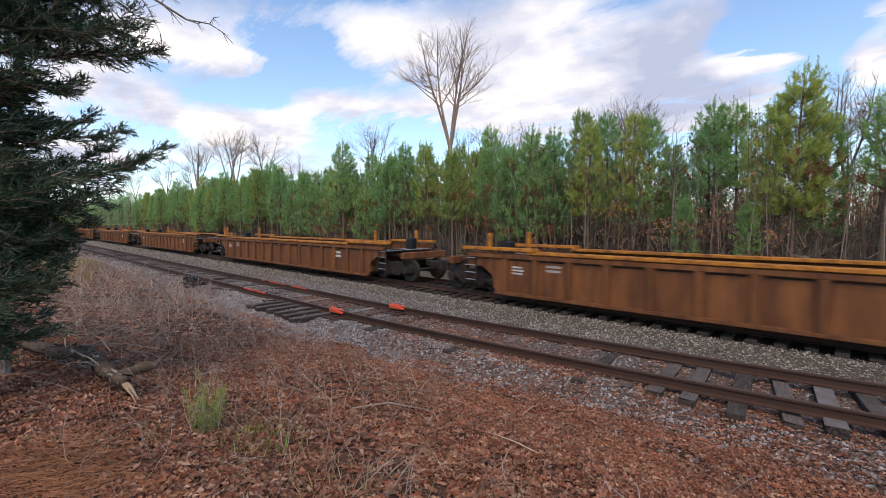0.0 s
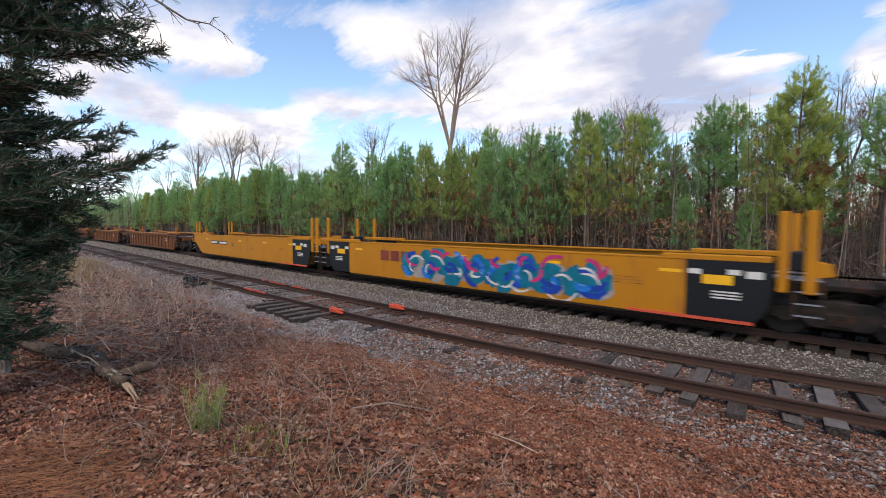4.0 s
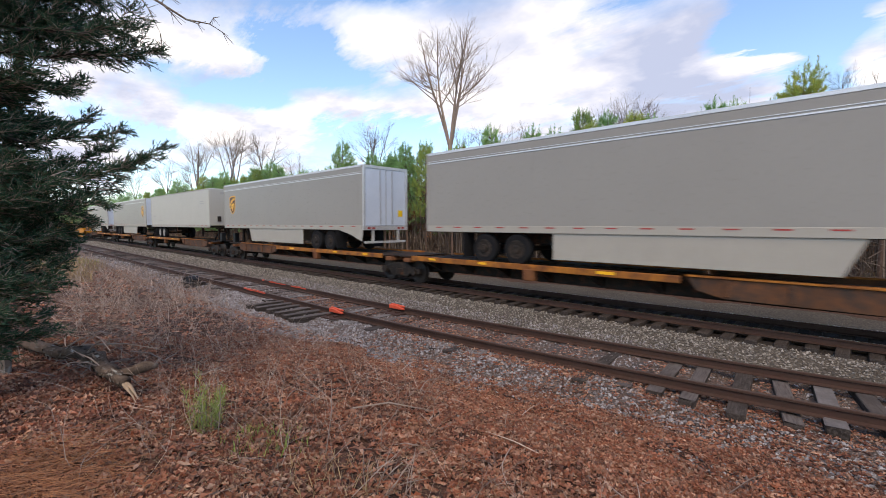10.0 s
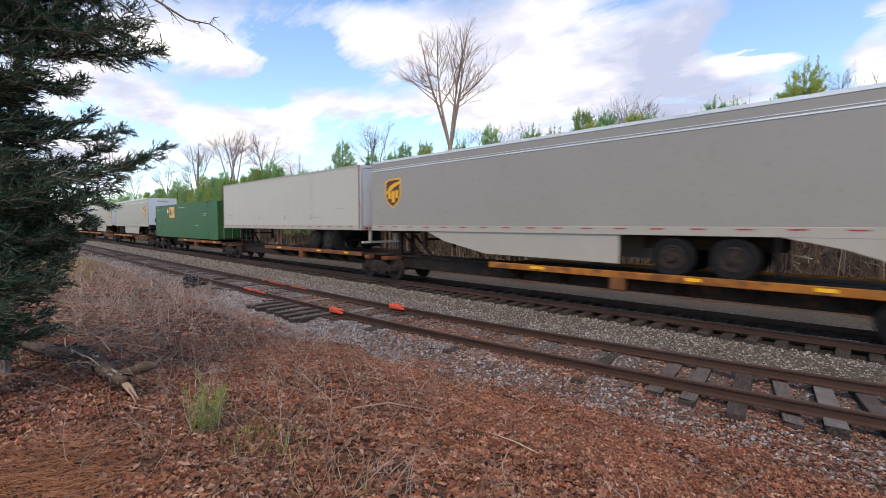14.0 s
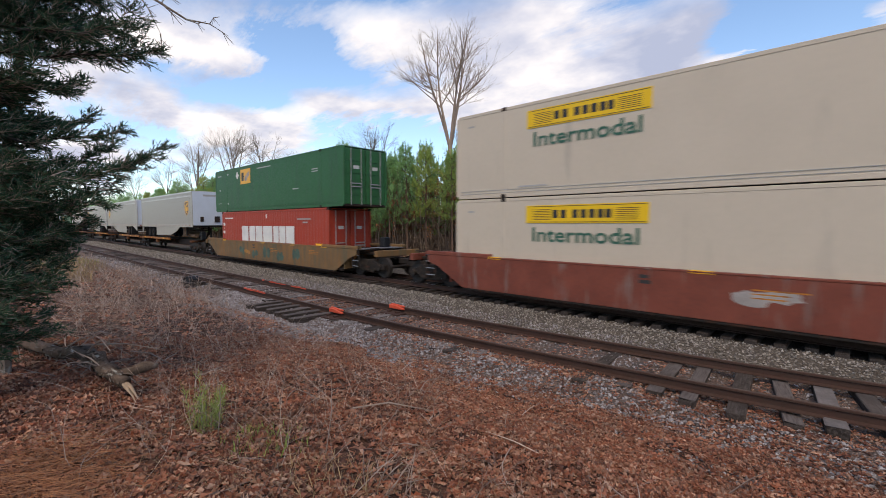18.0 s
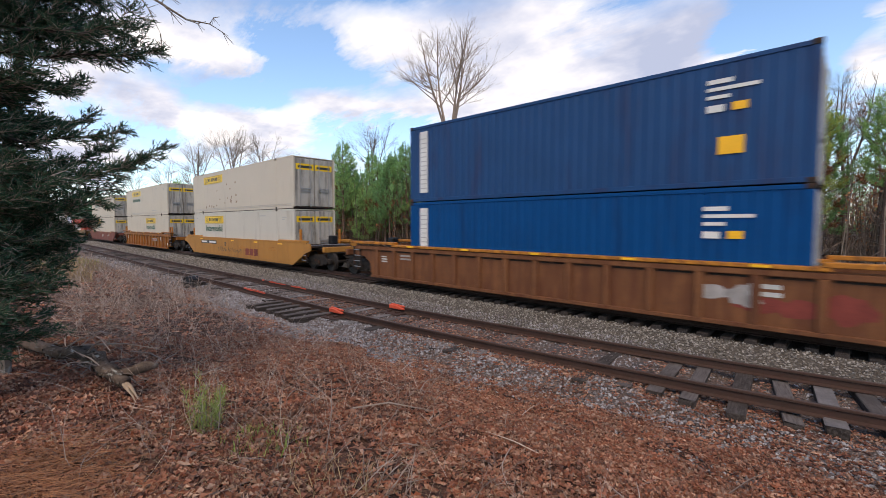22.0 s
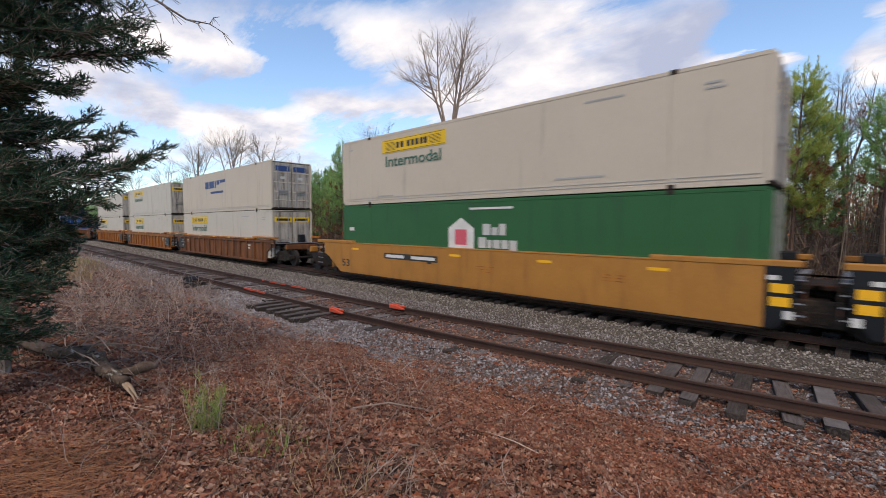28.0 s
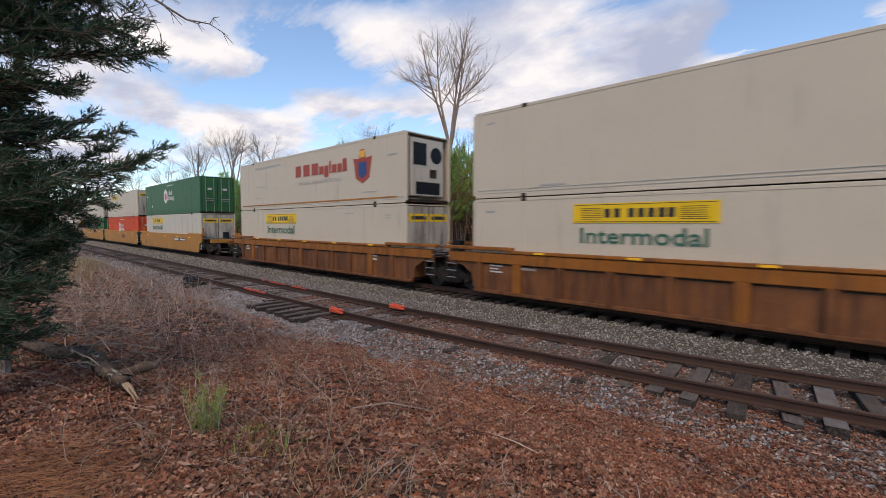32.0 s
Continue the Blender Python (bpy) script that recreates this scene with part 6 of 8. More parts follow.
RO = "ribbed rusty orange well car with dark data panels"
place("tri1", lambda: ribbed_well("orange", "coupler", "joint", span=9.5, posts=0, seed=34, chord="orange", panels=(1,)), 451.45, 0, RO, "well car", RA)
place("tri2", lambda: ribbed_well("orange", "shared", "joint", span=9.6, posts=0, seed=35, chord="orange", panels=(-1, 1), spray=(("sprayred", -2.0, 0.2, 0.45, 1.05),)), 470.6, 0, RO, "well car", RA)
place("tri3", lambda: ribbed_well("brown", "shared", "coupler", span=9.6, posts=0, seed=36, panels=(-1,)), 489.8, 0, RO, "well car", RA)
JC = "dirty white container with yellow sign, green letters"
jbl = lambda: container("jbcool", L=15.6, sign=2.35, doors="signed", seed=17, ladder=True)
for x in (443.85, 463.3):
    place("jb_frame", jbl, x, 0.35, JC + " in a well car", "container", BX)
    place("jb_frame", jbl, x, 3.25, JC + " stacked on another", "container", BX)
place("jb_low2", lambda: container("jbcool", sign=1.95, doors="signed", seed=18), 482.55, 0.35, JC + " in a well car", "container", BX)
place("swift", lambda: container("jb", doors="plain", seed=19, extra=swift_marks), 482.55, 3.25, "cream container with dark blue name bars stacked on another", "container", BX)

TT = "smooth dull yellow well car with dark numerals and a number plate"
place("hub1", lambda: smooth_well("ochre", "coupler", "joint", span=9.6, number=True, posts=0, plate=-2.6, seed=41, slope=(2.2, 1.2, 0.85)), 513.4, 0, TT, "well car", RA)
place("hub2", lambda: smooth_well("ochre", "shared", "joint", span=9.8, number=(1.45, 0.74), posts=0, plate=False, seed=42), 532.8, 0, "smooth dull yellow well car with faded red bars", "well car", RA)
place("hub3", lambda: smooth_well("ochre", "shared", "coupler", span=9.9, number=True, posts=2, plate=4.05, seed=43, slope=(1.2, 1.0, 0.4)), 552.5, 0, TT, "well car", RA)
place("hubgreen_low", lambda: container("green", corrugated=False, extra=hub_marks(7.3, 1.6, True), seed=51), 506.06, 0.35, "dark green container with a white house emblem in a well car", "container", BX)
place("jb", jb, 506.06, 3.25, JB + " on a green one", "container", BX)
place("hubred", lambda: container("vermil", corrugated=True, posts=True, extra=hub_marks(6.95, 1.6, True), seed=52), 525.55, 0.35, "orange-red container with a white emblem in a well car", "container", BX)
place("jb", jb, 525.55, 3.25, JB + " on a red one", "container", BX)
place("jb_left", lambda: container("jbcool", sign=2.2, doors="signed", seed=53), 545.25, 0.35, JB + " in a well car", "container", BX)
place("hubgreen_top", lambda: container("green", corrugated=False, extra=hub_marks(7.05, 1.65), seed=54), 545.25, 3.25, "dark green container with white hexagon emblem on a white one", "container", BX)
place("end1", lambda: ribbed_well("brown", "coupler", "joint", span=9.9, posts=0, wide_ribs=True, chord="orange", seed=61), 577.5, 0, "ribbed rusty brown well car with an orange top edge", "well car", RA)
place("end2", lambda: ribbed_well("brown", "shared", "joint", span=9.6, posts=0, wide_ribs=True, chord="orange", seed=62, spray=(("spraygrey", 4.2, 7.2, 0.35, 1.15),)), 597.0, 0, "ribbed rusty brown well car with pale sprayed letters", "well car", RA)
place("jb_end", lambda: container("jb", sign=3.6, doors="signed", seed=63), 569.1, 0.35, JB + " in a well car", "container", BX)
place("england", lambda: container("jb", doors="reefer", seed=64, extra=england_marks), 569.1, 3.25, "cream cooled container with red crest stacked on another", "container", BX)
place("jb_end2", lambda: container("jb", sign=3.7, doors="signed", seed=65), 588.7, 0.35, JB + " in a well car", "container", BX)
place("jb_far", lambda: container("jb", sign=10.0, doors="signed", seed=66), 588.7, 3.25, JB + " stacked on another", "container", BX)


# ---------------------------------------------------------------- stones and leaves
def scatter(name, spots, shape_v, shape_f, size, flat, material, label, category, seed, lift=0.0, tilt=3.1):
    """Thousands of small pieces, each turned and scaled by chance, in one mesh."""
    rs = np.random.RandomState(seed)
    n = len(spots)
    base = np.array(shape_v, dtype=float)
    V = np.repeat(base[None], n, 0)
    V = V * (1 + rs.uniform(-0.35, 0.35, V.shape))
    V *= (rs.uniform(*size, n) * 0.5)[:, None, None]
    V[:, :, 2] *= flat
    ax, az = rs.uniform(-tilt, tilt, n), rs.uniform(0, 6.283, n)
    cx, sx, cz, sz = np.cos(ax), np.sin(ax), np.cos(az), np.sin(az)
    y, z = V[:, :, 1] * cx[:, None] - V[:, :, 2] * sx[:, None], V[:, :, 1] * sx[:, None] + V[:, :, 2] * cx[:, None]
    x = V[:, :, 0] * cz[:, None] - y * sz[:, None]
    y = V[:, :, 0] * sz[:, None] + y * cz[:, None]
    P = np.stack([x, y, z], -1) + np.array(spots)[:, None, :]
    P[:, :, 2] += lift
    k = len(base)
    faces = [tuple(i * k + a for a in f) for i in range(n) for f in shape_f]
    me = bpy.data.meshes.new(name)
    me.from_pydata(P.reshape(-1, 3).tolist(), [], faces)
    me.materials.append(material)
    return tagged(new(name, me), label, category, "", "stuff")


OCTA_V = ((1, 0, 0), (0, 1, 0), (-1, 0, 0), (0, -1, 0), (0, 0, 0.8), (0, 0, -0.8))
OCTA_F = ((0, 1, 4), (1, 2, 4), (2, 3, 4), (3, 0, 4), (1, 0, 5), (2, 1, 5), (3, 2, 5), (0, 3, 5))
LEAF_V = ((-1, 0, 0.15), (-0.45, 0.42, 0.25), (0.05, 0.22, 0.05), (0.45, 0.5, 0.3), (1.0, 0, 0.1), (0.5, -0.45, 0.25), (0.0, -0.2, 0.0), (-0.4, -0.45, 0.3))
LEAF_L = tuple((a, b * 0.72, c) for a, b, c in LEAF_V)
LEAF_F = ((0, 1, 2), (2, 3, 4), (4, 5, 6), (6, 7, 0), (0, 2, 6), (2, 4, 6))
rs = np.random.RandomState(4)


def spots(n, x0, x1, y0, y1, keep, height):
    out = []
    while len(out) < n:
        x, y = rs.uniform(x0, x1), rs.uniform(y0, y1)
        if rs.rand() < keep(x, y):
            out.append((x, y, height(x, y)))
    return out


bed_z = lambda x, y: max(ground_z(x, y), siding_level(x) - max(0.0, abs(y - siding_y(x)) - 1.3) * 0.3)
off = lambda x, y: y - siding_y(x)
# patches of bare gravel in front of the side track
def gravel(x, y):
    return noise.noise((x * 0.33 + 4.0, y * 0.5, 2.0)) + 0.55 * noise.noise((x * 1.3, y * 1.3, 6.0))


front = lambda x, y: (0.9 if off(x, y) > -2.55 + 0.8 * gravel(x, y) else 0.5 if gravel(x, y) > 0.12 and off(x, y) > -3.9 else 0.05)
scatter("siding_gravel", spots(25000, -17, 1.8, 3.2, 8.0, lambda x, y: front(x, y) * (1.0 if x < -4 else 0.7) if off(x, y) < -0.85 else 0.0, lambda x, y: bed_z(x, y) + 0.01), OCTA_V, OCTA_F, (0.024, 0.078), 0.8, M["stone"], "loose grey gravel beside the side track", "gravel", 11)
scatter("far_siding_gravel", spots(7000, -45, -17, 4.4, 7.0, lambda x, y: 0.8 if off(x, y) > -2.4 else 0.05, lambda x, y: bed_z(x, y)), OCTA_V, OCTA_F, (0.04, 0.10), 0.75, M["stone"], "loose grey gravel along the side track", "gravel", 12)
scatter("track_gravel", spots(7000, -20, 2, 6.6, 10.0, lambda x, y: 0.8 if abs(off(x, y)) < 0.66 or off(x, y) > 0.82 else 0.0, lambda x, y: siding_level(x) + 0.006), OCTA_V, OCTA_F, (0.03, 0.07), 0.7, M["stone"], "grey gravel between the side track's rails", "gravel", 13)
scatter("main_gravel", spots(26000, -30, 2.6, 8.4, 12.1, lambda x, y: 1.0 if off(x, y) > 1.0 and y < TRACK_Y - 1.15 else 0.0, lambda x, y: max(-0.275 - max(0.0, 11.35 - y) * 0.147, -0.18 - max(0.0, y - siding_y(x) - 1.3) * 0.3)), OCTA_V, OCTA_F, (0.03, 0.075), 0.75, M["stonewarm"], "olive-grey crushed stone between the tracks", "gravel", 14)
scatter("main_gravel_along", spots(9000, -85, -30, 9.0, 12.0, lambda x, y: 1.0 if off(x, y) > 1.3 else 0.0, lambda x, y: max(-0.27 - max(0.0, 11.35 - y) * 0.147, -0.2 - max(0.0, y - siding_y(x) - 1.3) * 0.3)), OCTA_V, OCTA_F, (0.08, 0.15), 0.7, M["stonewarm"], "crushed stone between the tracks, far along", "gravel", 19)
scatter("main_gravel_far", spots(5000, -34, 2.6, 15.1, 16.8, lambda x, y: 1.0, lambda x, y: -0.27 if y < 14.6 else -0.27 - (y - 14.6) * 0.12), OCTA_V, OCTA_F, (0.05, 0.10), 0.75, M["stonewarm"], "crushed stone beyond the main track", "gravel", 15)

bare_soil = lambda x, y: 0.32 if (x + 2.45) ** 2 / 0.34 + (y - 1.95) ** 2 / 0.12 < 1 + 0.8 * noise.noise((x * 4, y * 4, 2)) else 1.0
litter = lambda x, y: bare_soil(x, y) * (1.0 if off(x, y) < -2.3 + 0.8 * gravel(x, y) else 0.10 if x < -6 else 0.30) * (0.45 if gravel(x, y) > 0.42 else 1.0) * (0.45 if noise.noise((x * 0.55, y * 0.55, 12)) > 0.28 else 1.0)
scatter("leaf_litter", spots(84000, -8, 1.6, -0.6, 7.6, litter, lambda x, y: max(ground_z(x, y), siding_level(x) - max(0.0, -off(x, y) - 1.3) * 0.3) + 0.01), LEAF_L, LEAF_F, (0.03, 0.11), 1.9, M["leaf"], "fallen reddish-brown oak leaves covering the ground", "leaves", 16, 0.016, 1.15)
scatter("leaf_litter_far", spots(16000, -32, -8, -0.5, 6.2, litter, lambda x, y: ground_z(x, y) + 0.01), LEAF_V, LEAF_F, (0.07, 0.13), 0.9, M["leaf"], "fallen reddish-brown leaves along the track", "leaves", 17, 0.012, 0.6)
scatter("track_leaves", spots(3600, -14, 1.8, 6.6, 9.8, lambda x, y: 1.0 if abs(off(x, y)) < 0.66 and noise.noise((x * 0.8, 0, 3)) > -0.1 else 0.0, lambda x, y: siding_level(x) + 0.02), LEAF_V, LEAF_F, (0.03, 0.085), 0.9, M["leaf"], "brown leaves caught between the rails", "leaves", 18, 0.02, 0.6)


for k, (cx, cy, rad) in enumerate(((-16.3, 4.0, 0.9), (-10.7, 3.95, 0.45), (-12.6, 4.3, 0.35))):
    scatter("gravel_patch", [(cx + rad * 1.6 * rs.normal() * 0.5, cy + rad * rs.normal() * 0.4, 0) for _ in range(500)], OCTA_V, OCTA_F, (0.03, 0.08), 0.7, M["stone"], "small spill of pale grey gravel among leaves", "gravel", 40 + k)
for ob in [o for o in scene.objects if o.name.startswith("gravel_patch")]:
    for v in ob.data.vertices:
        v.co.z += ground_z(v.co.x, v.co.y) + 0.02

# ---------------------------------------------------------------- stems, grass, log
def twigs(acc, n, x0, x1, y0, y1, size, up, rnd, r=0.004):
    for _ in range(n):
        x, y = rnd.uniform(x0, x1), rnd.uniform(y0, y1)
        p = Vector((x, y, ground_z(x, y) + 0.01))
        d = Vector((rnd.uniform(-1, 1), rnd.uniform(-1, 1), rnd.uniform(*up))).normalized()
        pts = [p]
        L = rnd.uniform(*size)
        for k in range(4):
            d = (d + Vector((rnd.uniform(-0.3, 0.3), rnd.uniform(-0.3, 0.3), rnd.uniform(-0.25, 0.15)))).normalized()
            q = pts[-1] + d * L / 4
            q.z = max(q.z, ground_z(q.x, q.y) + 0.012)
            pts.append(q)
        rr = r * rnd.uniform(0.6, 1.5)
        acc.tube(pts, [rr, rr * 0.9, rr * 0.75, rr * 0.55, rr * 0.3], 3)
        if L > 0.4:
            for _k in range(2):
                b = pts[rnd.randrange(1, 4)]
                e = b + (d + Vector((rnd.uniform(-1, 1), rnd.uniform(-1, 1), rnd.uniform(-0.2, 0.6)))).normalized() * L * 0.3
                acc.tube([b, (b + e) / 2 + Vector((0, 0, 0.01)), e], [rr * 0.6, rr * 0.45, rr * 0.25], 3)


rnd = random.Random(21)
acc = Acc()
twigs(acc, 700, -13, -7.0, 0.7, 3.4, (0.3, 0.9), (0.2, 1.6), rnd, 0.0028)
twigs(acc, 420, -7.5, -3.0, 1.0, 3.8, (0.25, 0.7), (0.3, 2.2), rnd, 0.0019)
twigs(acc, 420, -5.2, -1.0, 0.2, 3.0, (0.15, 0.5), (0.0, 0.8), rnd, 0.0022)
twigs(acc, 70, -9.5, -5.5, 0.3, 1.7, (0.3, 0.8), (-0.05, 0.25), rnd, 0.008)
twigs(acc, 500, -24, -12, 1.5, 5.0, (0.4, 1.0), (0.2, 1.4), rnd, 0.006)
tagged(part("brush", acc, M["twig"], None), "tangle of bare grey-brown twigs and dry stems", "brush", "", "stuff")
acc = Acc()
for _ in range(60):
    x = rnd.uniform(-9, 0.5)
    y = rnd.uniform(1.8, 5.2)
    p = Vector((x, y, ground_z(x, y) + 0.03))
    a = rnd.uniform(0, 6.28)
    L = rnd.uniform(0.15, 0.6)
    d = Vector((math.cos(a), math.sin(a), rnd.uniform(-0.02, 0.15))) * L
    acc.tube([p, p + d * 0.5 + Vector((0, 0, 0.02)), p + d], [0.006, 0.005, 0.002], 4)
tagged(part("fallen_twigs", acc, M["twig"], None), "thin dry sticks lying on the leaves", "sticks", "", "stuff")


def blades(acc, cx, cy, n, spread, height, rnd, lean=0.35, width=0.006):
    for _ in range(n):
        a, q = rnd.uniform(0, 6.283), spread * math.sqrt(rnd.random())
        x, y = cx + q * math.cos(a), cy + q * math.sin(a)
        p = Vector((x, y, ground_z(x, y) - 0.01))
        h = rnd.uniform(0.5, 1.0) * height
        d = Vector((rnd.uniform(-lean, lean), rnd.uniform(-lean, lean), 1)).normalized()
        s = Vector((rnd.uniform(-1, 1), rnd.uniform(-1, 1), 0)).normalized() * width
        m = p + d * h * 0.55
        e = p + d * h + Vector((rnd.uniform(-0.4, 0.4), rnd.uniform(-0.4, 0.4), -0.15)) * h * 0.4
        acc.face(p - s, p + s, m + s * 0.8, m - s * 0.8)
        acc.face(m - s * 0.8, m + s * 0.8, e)


def grass_clump(cx, cy, n, spread, height, material, label, lean=0.35, width=0.006):
    acc = Acc()
    blades(acc, 0, 0, 0, 0, 0, rnd)
    blades(acc, cx, cy, n, spread, height, rnd, lean, width)
    tagged(part("grass_clump", acc, material, None), label, "grass", "", "stuff")




def seedling(cx, cy, H, stems, seed):
    """A pine seedling: thin stems set all round with fine light needles."""
    rnd = random.Random(seed)
    g = new("pine_seedling")
    st, nd = Acc(), Acc()
    for k in range(stems):
        a = rnd.uniform(0, 6.283)
        q = 0.10 * math.sqrt(rnd.random())
        b = Vector((cx + q * math.cos(a), cy + q * math.sin(a), ground_z(cx, cy)))
        h = H * rnd.uniform(0.55, 1.0)
        d = Vector((math.cos(a) * 0.16, math.sin(a) * 0.16, 1)).normalized()
        st.tube([b, b + d * h * 0.5, b + d * h], [0.004, 0.003, 0.0012], 4)
        for j in range(70):
            f = rnd.uniform(0.12, 1.0)
            s = b + d * h * f
            o = (d * rnd.uniform(0.2, 1.3) + Vector((rnd.uniform(-1, 1), rnd.uniform(-1, 1), rnd.uniform(-0.2, 0.5)))).normalized() * rnd.uniform(0.05, 0.12)
            w = o.orthogonal().normalized() * 0.0021
            w.rotate(Matrix.Rotation(rnd.uniform(0, 3.14), 3, o.normalized()))
            nd.face(s - w, s + w, s + o)
    part("stems", st, M["bark"], g)
    part("needles", nd, M["grass"], g)
    return tagged(g, "small pine seedling with fuzzy light green needles", "seedling")


seedling(-3.76, 1.20, 0.50, 13, 3)
acc = Acc()
for x, y, h, lx, ly, r in ((-3.62, 1.22, 0.55, 0.02, 0.01, 0.004), (-3.86, 1.15, 0.5, -0.03, 0.0, 0.004), (-2.9, 1.75, 0.62, 0.03, 0.05, 0.005), (-2.75, 1.62, 0.38, 0.3, 0.25, 0.0035), (-3.0, 2.3, 0.45, 0.22, 0.3, 0.003), (-2.3, 1.55, 0.35, 0.25, 0.28, 0.0035), (-2.2, 1.75, 0.3, 0.1, 0.3, 0.003), (-4.4, 1.9, 0.5, 0.15, 0.2, 0.003), (-3.1, 2.2, 0.4, -0.05, 0.1, 0.003), (-2.05, 1.5, 0.3, 0.2, 0.12, 0.003), (-4.9, 2.2, 0.55, 0.2, 0.1, 0.003), (-1.7, 2.2, 0.3, 0.3, 0.1, 0.003)):
    b = Vector((x, y, ground_z(x, y)))
    e = b + Vector((lx, ly, h))
    acc.tube([b, b.lerp(e, 0.5) + Vector((0.01, 0.02, 0.03)), e], [r, r * 0.8, r * 0.4], 4)
    for q in (0.5, 0.7, 0.85):
        s = b.lerp(e, q)
        acc.tube([s, s + Vector((rnd.uniform(-0.1, 0.12), rnd.uniform(-0.05, 0.12), rnd.uniform(0.02, 0.12)))], [r * 0.5, r * 0.25], 3)
for _ in range(16):
    x, y = -2.32 + rnd.uniform(-0.3, 0.3), 1.92 + rnd.uniform(-0.22, 0.22)
    b = Vector((x, y, ground_z(x, y)))
    d = Vector((rnd.uniform(-0.3, 0.5), rnd.uniform(-0.2, 0.5), rnd.uniform(0.05, 0.4))).normalized() * rnd.uniform(0.15, 0.4)
    acc.tube([b, b + d * 0.5 + Vector((0.02, -0.03, 0.03)), b + d], [0.004, 0.003, 0.0015], 4)
tagged(part("dead_stalks", acc, M["twig"], None), "few thin dead weed stalks standing in leaves", "stalks", "", "stuff")
grass_clump(-3.35, 1.50, 130, 0.34, 0.17, M["grass"], "sparse green blades among dead leaves", 0.5, 0.004)
grass_clump(-2.55, 1.6, 90, 0.35, 0.2, M["straw"], "thin dry straw stems", 0.5, 0.004)
for cx, cy, n, sp, h in ((-22.5, 2.2, 600, 1.1, 0.7), (-18.6, 1.7, 420, 0.8, 0.65), (-25.5, 2.8, 300, 1.2, 0.6), (-29.5, 3.0, 300, 1.6, 0.6)):
    grass_clump(cx, cy, n, sp, h, M["straw"], "tall dry tan grass near the side track", 0.3, 0.009)
grass_clump(-24.0, 2.4, 350, 1.0, 0.6, M["grass"], "yellow-green grass near the side track", 0.3, 0.009)


def limb(acc, p, d, L, r, rnd, depth, bend=0.25, n=5, up=0.12, kids=(3, 5), shrink=0.62, angle=0.75, thin=0.55):
    """A branching limb of tapering tubes."""
    pts, rad = [Vector(p)], [r]
    steps = 4
    for k in range(steps):
        d = (d + Vector((rnd.uniform(-bend, bend), rnd.uniform(-bend, bend), rnd.uniform(-bend, bend) + up)) * 0.5).normalized()
        pts.append(pts[-1] + d * L / steps)
        rad.append(r * (1 - (1 - thin) * (k + 1) / steps))
    acc.tube(pts, rad, n)
    if depth == 0:
        return
    for k in range(rnd.randint(*kids)):
        i = rnd.randint(1, steps)
        a = d.orthogonal().normalized()
        a.rotate(Matrix.Rotation(rnd.uniform(0, 6.283), 3, d))
        dd = (d * math.cos(angle) + a * math.sin(angle) * rnd.uniform(0.6, 1.2)).normalized()
        limb(acc, pts[i], dd, L * shrink * rnd.uniform(0.7, 1.15), rad[i] * 0.6, rnd, depth - 1, bend, max(3, n - 1), up, kids, shrink, angle, 0.4)


def bare_tree(name_label, x, y, H, seed, stems=3, spread=0.2, depth=2, r=0.3, fork=0.42, bark="barkpale", group="bare trees behind the pines", reach=0.30):
    """A leafless tree: a trunk that splits into rising stems, each set with up-curving limbs and fine twigs."""
    rnd = random.Random(seed)
    t = new("bare_tree")
    a = Acc()
    a.tube([(0, 0, -0.2), (0.05, 0, H * fork * 0.5), (0.0, 0.03, H * fork)], [r * 1.2, r, r * 0.85], 9)
    part("trunk", a, M[bark], t, smooth=True)
    a = Acc()
    for k in range(stems):
        ang = 6.283 * k / stems + rnd.uniform(-0.5, 0.5)
        d = Vector((math.cos(ang) * spread, math.sin(ang) * spread, 1)).normalized() * rnd.uniform(0.9, 1.0)
        L = H * (1 - fork) * rnd.uniform(0.92, 1.0)
        pts, rad = [Vector((0, 0, H * fork * 0.97))], [r * 0.62]
        for q in range(8):
            d = (d + Vector((rnd.uniform(-0.08, 0.08), rnd.uniform(-0.08, 0.08), 0.03))).normalized()
            pts.append(pts[-1] + d * L / 8)
            rad.append(r * 0.62 * (1 - 0.93 * (q + 1) / 8))
        a.tube(pts, rad, 6)
        for q in range(12):
            f = rnd.uniform(0.30, 0.97)
            i = min(7, int(f * 8))
            b = pts[i].lerp(pts[i + 1], f * 8 - i)
            out = Vector((math.cos(ang), math.sin(ang), 0)) * 0.7
            az = rnd.uniform(0, 6.283)
            dd = (Vector((math.cos(az), math.sin(az), 0)) + out + Vector((0, 0, rnd.uniform(0.5, 1.1)))).normalized()
            limb(a, b, dd, H * reach * (1.12 - f) * rnd.uniform(0.7, 1.15), rad[i] * 0.5, rnd, depth, 0.22, 5, 0.16, (5, 7), 0.52, 0.62, 0.35)
    part("crown", a, M[bark], t)
    t.matrix_basis = pose(x, y, ground_z(x, y, False), 0, 0, seed * 40)
    return tagged(t, name_label, "tree", group)


